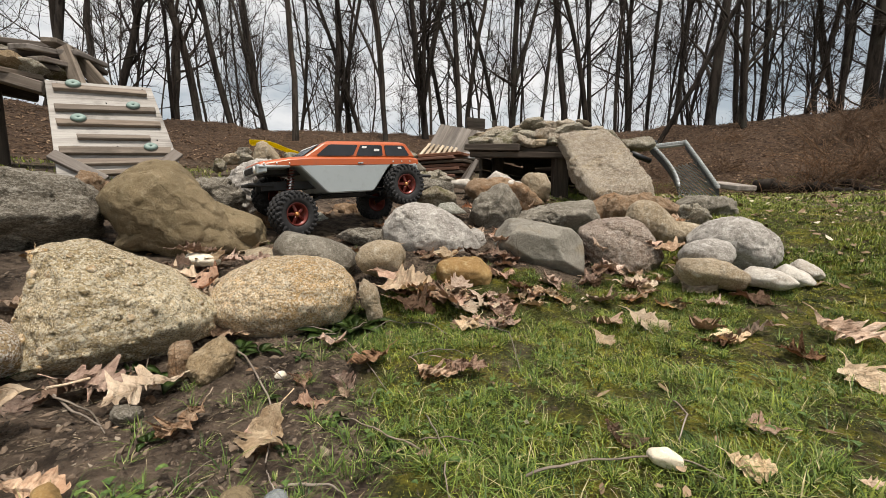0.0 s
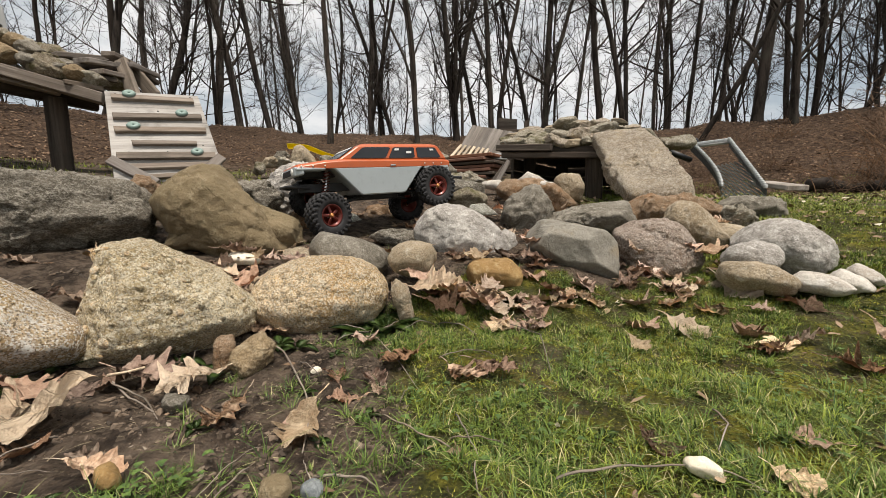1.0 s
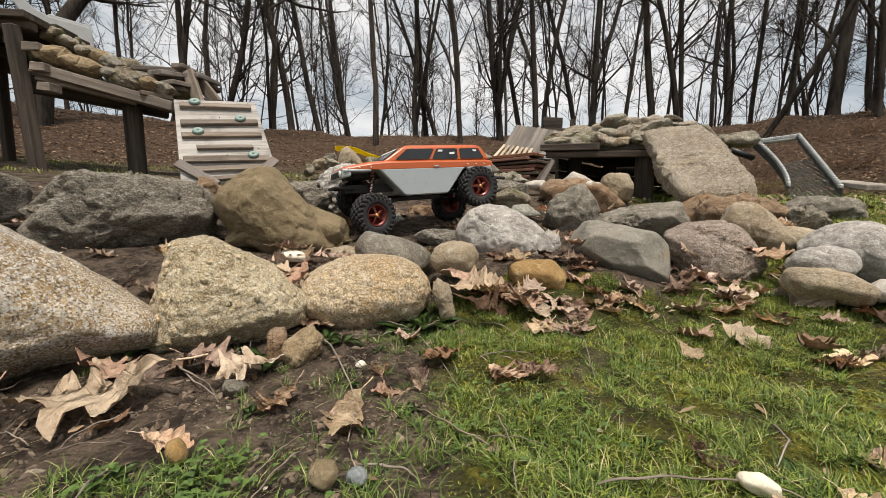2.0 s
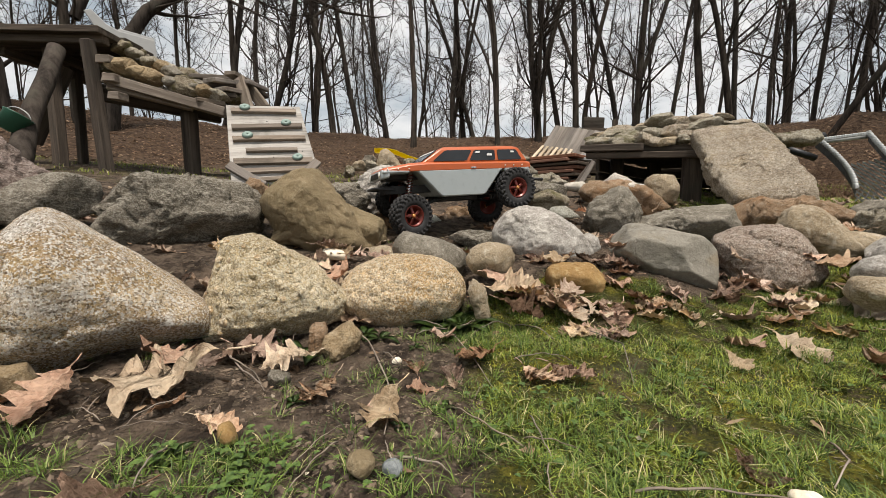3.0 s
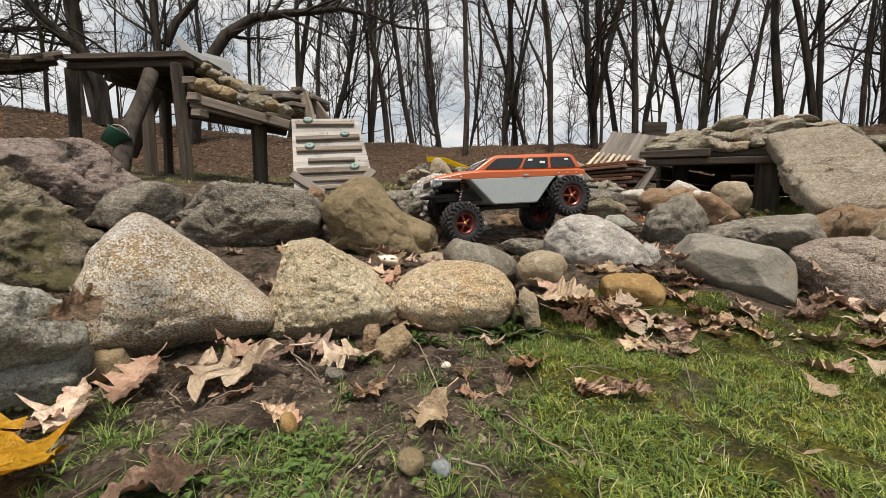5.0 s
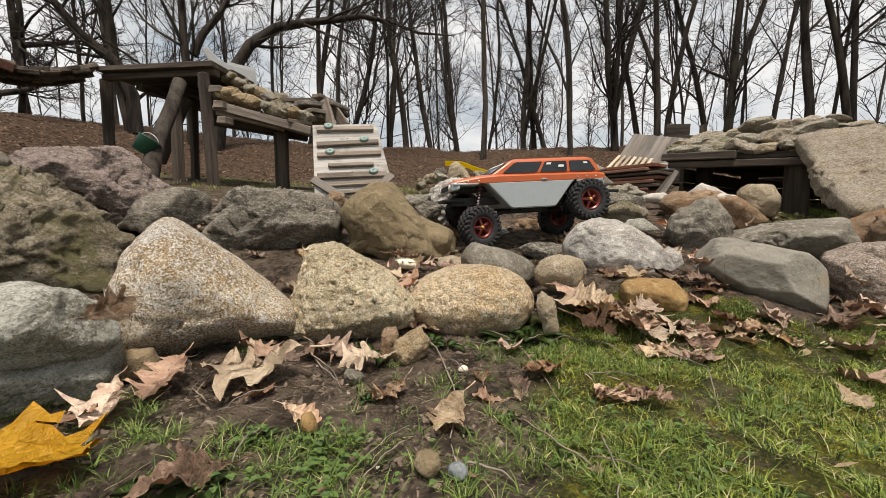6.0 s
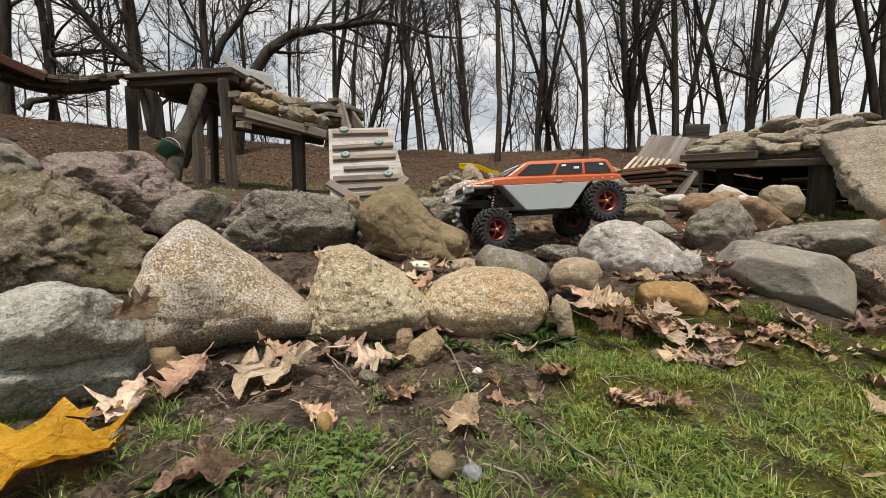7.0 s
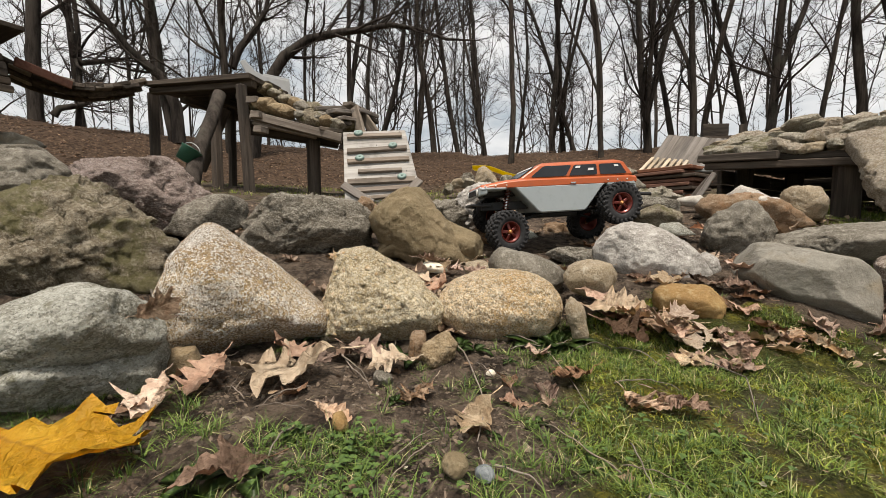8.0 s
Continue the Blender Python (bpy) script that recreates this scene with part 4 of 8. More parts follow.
plant_tree(5.69, 5.90, tree_meshes(134, slope=(-0.000, 0.000), r0=0.040, bare=0.14))
plant_tree(5.27, 4.60, tree_meshes(135, slope=(0.014, -0.017), r0=0.058, bare=0.14))
plant_tree(-7.37, 1.33, tree_meshes(136, slope=(-0.017, -0.093), r0=0.061, bare=0.14))
plant_tree(-9.26, 2.09, tree_meshes(137, slope=(-0.017, -0.073), r0=0.044, bare=0.14))

# the wood behind them
WOOD = []
for k in range(10):
    r0 = (0.035, 0.05, 0.07, 0.045, 0.06)[k % 5]
    WOOD.append(tree_meshes(500 + k, slope=(random.uniform(-0.06, 0.06), 0), height=random.uniform(9, 13), r0=r0, bare=random.uniform(0.10, 0.3), count=15, stems=1 + (k % 5 == 0), reach=2.6, wander=0.06, bend=random.uniform(0, 0.05), fork=random.uniform(0.2, 0.45) if k % 2 else 0.0, fine=1.7))
rng = random.Random(12)
for k in range(88):
    a = radians(-92 + 150 * (k + rng.uniform(0, 1)) / 70 if k < 70 else rng.uniform(20, 58))
    r = rng.uniform(11, 16) if k % 3 == 0 or k >= 70 else rng.uniform(16, 32)
    plant_tree(r * math.sin(a), r * math.cos(a), WOOD[k % 10], rng.uniform(0, 360), rng.uniform(0.8, 1.25), "slender bare tree in the wood behind")
SAPLING = [tree_meshes(700 + k, height=3.2, r0=0.011, bare=0.05, count=12, stems=1, bushy=True, fine=0.9, reach=0.9, wander=0.08, bend=0.04) for k in range(4)]
for k in range(36):
    a, r = radians(rng.uniform(-80, 56) if k < 22 else rng.uniform(18, 56)), rng.uniform(7.2, 11)
    plant_tree(r * math.sin(a), r * math.cos(a), SAPLING[k % 4], rng.uniform(0, 360), rng.uniform(0.6, 1.2), "thin bare sapling with many fine twigs", "saplings on the bank", "sapling")


def brush_mesh(seed, stems=46):
    """A tangle of arching bramble stems with side shoots."""
    rg = random.Random(seed)
    tangle = Limbs()
    for _ in range(stems):
        a, out = rg.uniform(0, math.tau), rg.uniform(0.2, 1.2)
        start = Vector((rg.gauss(0, 0.16), rg.gauss(0, 0.16), -0.04))
        pts, rad = grow(rg, start, Vector((math.cos(a) * out, math.sin(a) * out, 1.0)), rg.uniform(0.4, 1.0), 0.0055, 0.0022, 0.16, 8, -0.10)
        tangle.tube(pts, rad, 3)
        for _ in range(5):
            i = rg.randint(2, 7)
            way = (pts[i] - pts[i - 1]).normalized() + Vector((rg.gauss(0, 0.7), rg.gauss(0, 0.7), rg.gauss(0, 0.5)))
            q, rr = grow(rg, pts[i], way, rg.uniform(0.12, 0.35), 0.0028, 0.0016, 0.3, 3, -0.03)
            tangle.tube(q, rr, 3)
    return tangle.mesh("tangle", BRAMBLE)


BRUSH = [brush_mesh(900 + k) for k in range(4)]
for k in range(19):
    a, r = radians(rng.uniform(39, 56) if k < 13 else rng.uniform(26, 40)), rng.uniform(4.4, 6.2)
    x, y = r * math.sin(a), r * math.cos(a)
    ob = thing("brush", pose(x, y, float(land(x, y)), 0, 0, rng.uniform(0, 360)) @ Matrix.Scale(rng.uniform(0.55, 0.95) if k < 13 else 0.35, 4), "low tangle of bare brown bramble on the bank", "brush", "brush on the bank")
    new("tangle", BRUSH[k % 4]).parent = ob


def fallen_log(a, b, r, seed):
    rg = random.Random(seed)
    a, b = Vector(a), Vector(b)
    pts, rad = [], []
    for k in range(15):
        p = a.lerp(b, k / 14)
        p.z = level(p.x, p.y) + r * 0.5 + 0.02 * math.sin(k * 0.9 + seed)
        pts.append(p + Vector((0, rg.gauss(0, 0.015), 0)))
        rad.append(r * (1 - 0.45 * k / 14) * rg.uniform(0.88, 1.1))
    ob = new("log", mesh_of("log", tube_bm(pts, rad, 10), BARK))
    tagged(ob, "fallen dark log lying at the foot of the bank", "log", "fallen logs")


fallen_log((2.91, 3.69, 0), (3.24, 3.12, 0), 0.055, 0)
fallen_log((3.34, 3.72, 0), (3.33, 2.88, 0), 0.040, 1)

# ---- timber ----
def wood_mat(name, a, b, grey=0.5, scale=1.0):
    n = Nodes(name)
    f = n.noise(30 * scale, 6, 0.65, stretch=(0.06, 1, 1), warp=0.3)
    g = n.noise(160 * scale, 4, 0.7, stretch=(0.04, 1, 1))
    col = n.mix(n.ramp(f, 0.32, 0.68), a, b)
    col = n.mix(n.math("MULTIPLY", n.ramp(g, 0.5, 0.72), grey), col, tuple(c * 0.35 for c in a))
    col = n.mix(n.math("MULTIPLY", n.ramp(n.noise(7, 4, 0.6), 0.5, 0.72), 0.45), col, (0.055, 0.052, 0.040))
    col = n.vary(col, val=(0.78, 1.2))
    return n.done(col, 0.88, n.math("ADD", f, g), 0.6, 0.004, spec=0.25)


WOOD_GREY = wood_mat("weathered_grey_wood", (0.16, 0.135, 0.115), (0.31, 0.28, 0.25))
WOOD_DARK = wood_mat("dark_weathered_wood", (0.036, 0.028, 0.022), (0.105, 0.083, 0.065))
WOOD_PALE = wood_mat("pale_silvered_wood", (0.29, 0.27, 0.245), (0.46, 0.44, 0.405), 0.55)
WOOD_CLEAT = wood_mat("brown_grey_wood", (0.15, 0.12, 0.095), (0.29, 0.245, 0.20))
WOOD_PANEL = wood_mat("grey_panel_wood", (0.115, 0.10, 0.087), (0.19, 0.17, 0.15))
WOOD_RED = wood_mat("red_brown_wood", (0.12, 0.055, 0.035), (0.23, 0.115, 0.075))
WOOD_LIGHT = wood_mat("light_pallet_wood", (0.34, 0.27, 0.19), (0.50, 0.42, 0.32), 0.3)


def plain(name, col, rough=0.5, metal=0.0, dirt=0.35, scale=30.0, bump=0.15):
    n = Nodes(name)
    c = n.mix(n.math("MULTIPLY", n.ramp(n.noise(scale, 5, 0.65), 0.42, 0.72), dirt), col, tuple(x * 0.45 + 0.02 for x in col))
    return n.done(c, n.ramp(n.noise(scale * 2, 3), 0.3, 0.7, rough * 0.8, min(rough * 1.25, 1)), n.noise(scale * 9, 3), bump, 0.001, metal)


PLASTIC_YELLOW = plain("yellow_plastic", (0.72, 0.56, 0.005), 0.35, dirt=0.25)
PLASTIC_WHITE = plain("white_plastic", (0.36, 0.37, 0.37), 0.45, dirt=0.2)
PLASTIC_GREEN = plain("dark_green_plastic", (0.012, 0.075, 0.045), 0.4)
HOLD_GREEN = plain("pale_green_resin", (0.20, 0.29, 0.26), 0.6)
STEEL_GALV = plain("galvanised_steel", (0.46, 0.48, 0.475), 0.5, 0.4, 0.45)
STEEL_DULL = plain("dull_grey_steel", (0.13, 0.14, 0.145), 0.55, 0.4, 0.4)
STEEL_BLACK = plain("black_steel", (0.035, 0.037, 0.04), 0.5, 0.6)
RUST_SHEET = plain("rusty_sheet_metal", (0.115, 0.045, 0.026), 0.8, 0.2, 0.6)


def plank(name, a, b, w, h, mat, parent, label="", up=(0, 0, 1), bevel=0.003):
    """A board or post of its own mesh, with the grain along it."""
    a, b = Vector(a), Vector(b)
    x = (b - a).normalized()
    s = Vector(up).cross(x).normalized()
    m = Matrix((x, s, x.cross(s))).transposed().to_4x4()
    m.translation = (a + b) / 2
    bm = box_bm((b - a).length, w, h, bevel, jitter=min(w, h) * 0.07)
    return part(name, bm, mat, parent, label, parent.matrix_world.inverted() @ m)


def lump(rng, size, flat=0.5, sub=4, power=40.0, rough=0.035):
    """Points and faces of a broken flat stone."""
    k = rng.randint(5, 8)
    out = [(size * rng.uniform(0.75, 1.1) * math.cos(i * math.tau / k + rng.uniform(-0.2, 0.2)), size * flat * rng.uniform(0.75, 1.1) * math.sin(i * math.tau / k + rng.uniform(-0.2, 0.2))) for i in range(k)]
    return stone_points(out, size * rng.uniform(1.1, 1.7), sub, power, rough, rng.uniform(1, 90), facets=16, cut=(0.6, 0.92), every=True, chips=1.2)


def rubble_stone(rng, p, size, yaw, stone="rubble", label="flat broken stone of the rubble cover", group="rubble on the timber", flat=0.4, tilt=0.0, sub=4):
    pts, faces = lump(rng, size, flat, sub)
    ob = new("stone", stone_mesh("stone", pts, faces, STONE[stone]))
    ob.data.polygons.foreach_set("use_smooth", [False] * len(ob.data.polygons))
    ob.matrix_world = pose(*p, tilt, rng.uniform(-12, 12), yaw)
    return tagged(ob, label, "stone", group)


# ---- the climbing ramp: a pale board with cleats and climbing holds ----
def climbing_ramp():
    tl, tr, bl, br = (Vector(p) for p in ((-1.612, 1.661, 0.717), (-1.341, 1.883, 0.715), (-1.412, 1.465, 0.260), (-1.093, 1.712, 0.267)))
    x = ((tr - tl) + (br - bl)).normalized()
    top, bot = (tl + tr) / 2, (bl + br) / 2
    y = (top - bot).normalized()
    x = (x - y * x.dot(y)).normalized()
    z = x.cross(y)
    m = Matrix((x, y, z)).transposed().to_4x4()
    m.translation = bot
    ramp = thing("climbing_ramp", m, "leaning pale weathered board with wooden cleats and green climbing holds", "ramp")
    ln, wt, wb = (top - bot).length, (tr - tl).length, (br - bl).length
    bm = prism_bm([(-wb / 2, 0), (wb / 2, 0), (wt / 2, ln), (-wt / 2, ln)], 0.018, 0.002)
    bmesh.ops.rotate(bm, matrix=Matrix.Rotation(radians(-90), 3, "X"), verts=bm.verts)
    bmesh.ops.recalc_face_normals(bm, faces=bm.faces)
    part("board", bm, WOOD_PALE, ramp)
    for v, c, w, h in ((0.085, 0.49, 0.86, 0.026), (0.275, 0.5, 0.9, 0.026), (0.415, 0.5, 0.9, 0.027), (0.55, 0.5, 0.62, 0.018), (0.675, 0.5, 0.92, 0.034), (0.775, 0.52, 0.86, 0.024), (0.87, 0.55, 0.62, 0.020)):
        width = wt + (wb - wt) * v
        yy, xx = ln * (1 - v), (c - 0.5) * width
        bm = box_bm(w * width, h, 0.018, 0.002, jitter=0.0015)
        part("cleat", bm, WOOD_CLEAT, ramp, "", pose(xx, yy, 0.0185, 0, 0, random.uniform(-1.2, 1.2)))
    for u, v in ((0.24, 0.06), (0.74, 0.245), (0.23, 0.39), (0.78, 0.655)):
        width = wt + (wb - wt) * v
        bm = lathe_bm([(0.004, 0.0), (0.024, 0.0), (0.026, 0.006), (0.022, 0.014), (0.012, 0.018), (0.006, 0.013), (0.004, 0.013)], 20)
        bmesh.ops.rotate(bm, matrix=Matrix.Rotation(radians(90), 3, "X"), verts=bm.verts)
        bmesh.ops.scale(bm, vec=(0.98, 0.72, 0.8), verts=bm.verts)
        bmesh.ops.recalc_face_normals(bm, faces=bm.faces)
        part("climbing_hold", bm, HOLD_GREEN, ramp, "round pale green climbing hold", pose((u - 0.5) * width, ln * (1 - v), 0.027, 0, 0, 10), True)
    for sx in (-1, 1):
        a, b = Vector((sx * wb * 0.50, ln * 0.30, 0.02)), Vector((sx * wb * 0.16, ln * 0.06, 0.02))
        d = (b - a)
        bm = box_bm(d.length, 0.042, 0.020, 0.002)
        part("brace", bm, WOOD_GREY, ramp, "", pose(*((a + b) / 2), 0, 0, math.degrees(math.atan2(d.y, d.x))))
    for u, v in ((0.1, 0.03), (0.9, 0.03), (0.5, 0.2), (0.5, 0.62), (0.12, 0.62), (0.9, 0.56)):
        bm = bmesh.new()
        bmesh.ops.create_uvsphere(bm, u_segments=8, v_segments=5, radius=0.003)
        part("screw", bm, STEEL_BLACK, ramp, "", pose((u - 0.5) * wt, ln * (1 - v), 0.0095), True)


climbing_ramp()


# ---- the raised timber platform with its stone-covered side ramp ----
def platform():
    pa, pb, pc = Vector((-2.137, 1.443, 0.376)), Vector((-2.355, 1.381, 0.371)), Vector((-2.903, 1.305, 0.600))
    plat = thing("timber_platform", pose(pa.x, pa.y, pa.z), "raised platform of dark weathered timber on square posts", "platform")
    for a, b, w, mt in (((-2.137, 1.443, 0.376), (-2.158, 1.413, 0.980), 0.047, WOOD_DARK), ((-2.355, 1.381, 0.371), (-2.442, 1.432, 0.895), 0.051, WOOD_DARK), ((-2.903, 1.305, 0.600), (-2.905, 1.303, 1.012), 0.047, WOOD_DARK), ((-2.776, 1.746, 0.574), (-2.775, 1.748, 1.020), 0.043, WOOD_DARK)):
        plank("post", (a[0], a[1], float(land(a[0], a[1])) - 0.05), b, w, w, mt, plat, up=(0, 1, 0), bevel=0.005)
    f0, f1 = Vector((-2.835, 1.214, 1.037)), Vector((-2.101, 1.408, 1.023))
    side = (f1 - f0).normalized()
    back = Vector((-side.y, side.x, 0)).normalized()
    back = back if back.y > 0 else -back
    for k in range(5):
        o = back * (0.07 + 0.13 * k)
        plank("deck_board", f0 + o - side * 0.02 * (k % 2), f1 + o + side * random.uniform(-0.03, 0.03), 0.124, 0.03, WOOD_DARK, plat)
    for o, dz, h in ((0.06, -0.034, 0.036), (0.35, -0.034, 0.036), (0.62, -0.034, 0.036)):
        plank("beam", f0 + back * o + Vector((0, 0, dz)), f1 + back * o + Vector((0, 0, dz)), 0.045, h, WOOD_DARK, plat)
    for f in (0.25, 0.55, 0.8):
        p = f0.lerp(f1, f) + back * 0.10 + Vector((0, 0, -0.073))
        plank("joist", p, p + back * 0.52, 0.04, 0.04, WOOD_DARK, plat)
    plank("brace", Vector((-2.669, 1.438, 0.530)), Vector((-2.506, 1.518, 0.926)), 0.09, 0.07, WOOD_DARK, plat, up=(0, 1, 0))
    plank("loose_board", f0.lerp(f1, 0.35) + back * 0.3 + Vector((0, 0, 0.03)), f0.lerp(f1, 0.75) + back * 0.35 + Vector((0, 0, 0.03)), 0.10, 0.03, WOOD_GREY, plat)
    # side ramp down to the climbing ramp
    for a, b, w, h, mt in (((-2.113, 1.443, 0.810), (-1.670, 1.716, 0.685), 0.05, 0.045, WOOD_CLEAT), ((-2.122, 1.466, 0.778), (-1.830, 1.667, 0.711), 0.05, 0.04, WOOD_CLEAT), ((-2.238, 1.509, 0.767), (-1.879, 1.903, 0.718), 0.05, 0.075, WOOD_DARK)):
        plank("stringer", a, b, w, h, mt, plat)
    plank("post", (-1.929, 1.737, float(land(-1.929, 1.737)) - 0.05), (-1.932, 1.734, 0.706), 0.060, 0.060, WOOD_DARK, plat, up=(0, 1, 0), bevel=0.005)
    s0, s1 = Vector((-2.113, 1.443, 0.810)), Vector((-1.670, 1.716, 0.685))
    d = (s1 - s0)
    bk = Vector((-d.y, d.x, 0)).normalized()
    bk = bk if bk.y > 0 else -bk
    for k in range(11):
        p = s0 + d * ((k + 0.5) / 11) + Vector((0, 0, 0.036))
        plank("slat", p + bk * 0.03, p + bk * 0.42, d.length / 11 * 0.92, 0.022, WOOD_GREY if k % 3 else WOOD_DARK, plat)
    for k, (w, l) in enumerate(((0.09, 0.07), (0.08, 0.06), (0.10, 0.05))):
        p = Vector((-2.126, 1.425, 0.890)) + Vector((0.03 * k, 0.02, -0.085 * k))
        plank("block", p, p + side * l, 0.07, 0.035, WOOD_CLEAT, plat)
    rng = random.Random(5)
    for row in range(4):
        for k in range(9):
            f = (k + rng.uniform(0.2, 0.8)) / 9
            lift = max(0.0, 0.13 * (1 - f) - 0.02 * row) * (row > 0)
            p = s0 + d * f + bk * (0.03 + 0.1 * row) + Vector((0, 0, 0.075 + 0.025 * row + lift))
            rubble_stone(rng, p, rng.uniform(0.06, 0.105), rng.uniform(0, 180), rng.choice(("mossy", "mossy", "grey", "earthy", "rubble")), flat=rng.uniform(0.35, 0.6), tilt=rng.uniform(-25, 25))
    for a, b in (((-1.641, 1.851, 0.728), (-1.705, 1.861, 0.908)), ((-1.611, 1.942, 0.757), (-1.717, 1.917, 0.903))):
        plank("upright_board", a, b, 0.06, 0.025, WOOD_CLEAT, plat, up=(0, 1, 0))
    for a, b, w, mt in (((-1.930, 1.742, 0.893), (-1.849, 1.967, 0.947), 0.08, 0), ((-1.848, 1.683, 0.821), (-1.746, 1.900, 0.882), 0.07, 2), ((-1.778, 1.729, 0.861), (-1.770, 1.904, 0.893), 0.09, 0), ((-1.722, 1.743, 0.816), (-1.714, 1.888, 0.833), 0.08, 0), ((-1.783, 1.636, 0.736), (-1.724, 1.755, 0.737), 0.08, 1), ((-1.758, 1.847, 0.935), (-1.769, 2.039, 0.921), 0.07, 1), ((-1.742, 1.709, 0.786), (-1.704, 1.815, 0.794), 0.05, 2), ((-1.682, 1.849, 0.883), (-1.729, 2.074, 0.901), 0.08, 0), ((-1.730, 1.887, 0.921), (-1.690, 2.054, 0.851), 0.05, 2)):
        plank("loose_board", a, b, w, 0.022, (WOOD_GREY, WOOD_CLEAT, WOOD_DARK)[mt], plat)
    # hanging walkway of slats
    h0, h1 = Vector((-2.835, 1.214, 1.037)), Vector((-2.936, 0.565, 1.027))
    walk_m = thing("hanging_walkway", pose(*h0), "sagging walkway of dark wooden slats on stringers", "walkway")
    dd = h1 - h0
    bk = Vector((-dd.y, dd.x, 0)).normalized()
    bk = bk if bk.y > 0 else -bk
    line = lambda f: h0.lerp(h1, f) - Vector((0, 0, 0.10 * math.sin(math.pi * f) - 0.0))
    for k in range(16):
        f = (k + 0.6) / 16
        p = line(f) + Vector((0, 0, rng.uniform(-0.008, 0.02)))
        t = (line(min(f + 0.03, 1)) - line(f - 0.03)).normalized()
        q = bk * 0.24 + t * rng.uniform(-0.05, 0.05) + Vector((0, 0, rng.uniform(-0.03, 0.03)))
        plank("slat", p - q * 0.15, p + q, 0.085, 0.022, WOOD_DARK if k % 4 else WOOD_CLEAT, walk_m, up=t.cross(q))
    for o in (0.03, 0.18):
        pts = [line(k / 10) + bk * o - Vector((0, 0, 0.03)) for k in range(11)]
        bm = tube_bm([walk_m.matrix_world.inverted() @ p for p in pts], 0.016, 6)
        part("stringer", bm, WOOD_DARK, walk_m)
    plank("side_sheet", (-2.774, 0.648, 0.957), (-2.805, 0.871, 0.912), 0.01, 0.045, RUST_SHEET, walk_m, "rusty red-brown metal strip")
    t0 = Vector((-2.843, 0.521, 0.900))
    tow = thing("timber_tower", pose(t0.x, t0.y, float(land(t0.x, t0.y))), "dark timber tower with a board floor and roof", "tower")
    gz = float(land(t0.x, t0.y)) - 0.05
    for sx in (-0.28, 0.10):
        for sy in (0, -0.4):
            plank("post", (t0.x + sx, t0.y + sy, gz), (t0.x + sx, t0.y + sy, t0.z + 0.18), 0.08, 0.08, WOOD_DARK, tow, up=(0, 1, 0))
    for k in range(9):
        plank("wall_board", (t0.x + 0.15, t0.y - 0.45, t0.z - 0.10 + 0.034 * k), (t0.x + 0.15, t0.y + 0.10 - 0.008 * k, t0.z - 0.10 + 0.034 * k), 0.02, 0.032, WOOD_DARK, tow)
    for k in range(5):
        plank("floor_board", (t0.x - 0.36, t0.y + 0.03 - 0.11 * k, t0.z), (t0.x + 0.16, t0.y + 0.03 - 0.11 * k, t0.z), 0.1, 0.03, WOOD_DARK, tow)
        plank("wall_board", (t0.x - 0.36, t0.y + 0.06, t0.z + 0.04 + 0.03 * k), (t0.x + 0.12, t0.y + 0.06, t0.z + 0.04 + 0.03 * k), 0.02, 0.028, WOOD_DARK, tow)
        plank("roof_board", (t0.x - 0.4, t0.y + 0.08 - 0.12 * k, t0.z + 0.20), (t0.x + 0.2, t0.y + 0.08 - 0.12 * k, t0.z + 0.18), 0.115, 0.022, WOOD_DARK, tow)


platform()


def white_panel():
    c = Vector((-2.265, 1.643, 1.067))
    ob = thing("plastic_panel", pose(*c, 0, 0, 53.8), "broken bent white plastic panel standing on the platform", "panel")
    out = [(-0.14, 0.12), (-0.11, 0.135), (-0.05, 0.075), (0.0, 0.055), (0.15, 0.045), (0.16, -0.07), (0.03, -0.09), (-0.06, -0.02)]
    part("sheet", prism_bm(out, 0.012, 0.003), PLASTIC_WHITE, ob)
    part("fold", prism_bm([(-0.02, 0.05), (0.15, 0.04), (0.15, 0.058), (0.0, 0.07)], 0.07, 0.003), PLASTIC_WHITE, ob, "", pose(0, 0.035, 0))


white_panel()


LOG_FOOT, LOG_HEAD = (-1.960, 0.985, 0.30), (-2.285, 1.360, 0.930)


def green_bucket():
    c = Vector((-2.075, 1.045, 0.490))
    ob = thing("bucket", pose(*c, 70, 25, 20) @ Matrix.Scale(0.55, 4), "dark green plastic bucket lying against a log", "bucket")
    bm = lathe_bm([(0.0, 0.0), (0.07, 0.0), (0.085, 0.12), (0.09, 0.125), (0.09, 0.132), (0.08, 0.132), (0.066, 0.008), (0.0, 0.008)], 24)
    part("shell", bm, PLASTIC_GREEN, ob, smooth=True)
    part("handle", tube_bm([(0.088 * math.cos(a), 0.125 + 0.05 * math.sin(a), 0.088 * math.sin(a) * 0.3) for a in np.linspace(0, math.pi, 9)], 0.004, 6), PLASTIC_WHITE, ob, smooth=True)
    lg = thing("log", pose(*LOG_FOOT), "dark log leaning up under the platform", "log")
    foot, head = Vector(LOG_FOOT), Vector(LOG_HEAD)
    pts = [foot.lerp(head, k / 7) - foot + Vector((0.006 * math.sin(k * 1.7), 0.005 * math.cos(k), 0)) for k in range(8)]
    part("trunk", tube_bm(pts, [0.045, 0.040, 0.037, 0.035, 0.034, 0.034, 0.034, 0.035], 12), BARK, lg, smooth=True)


green_bucket()


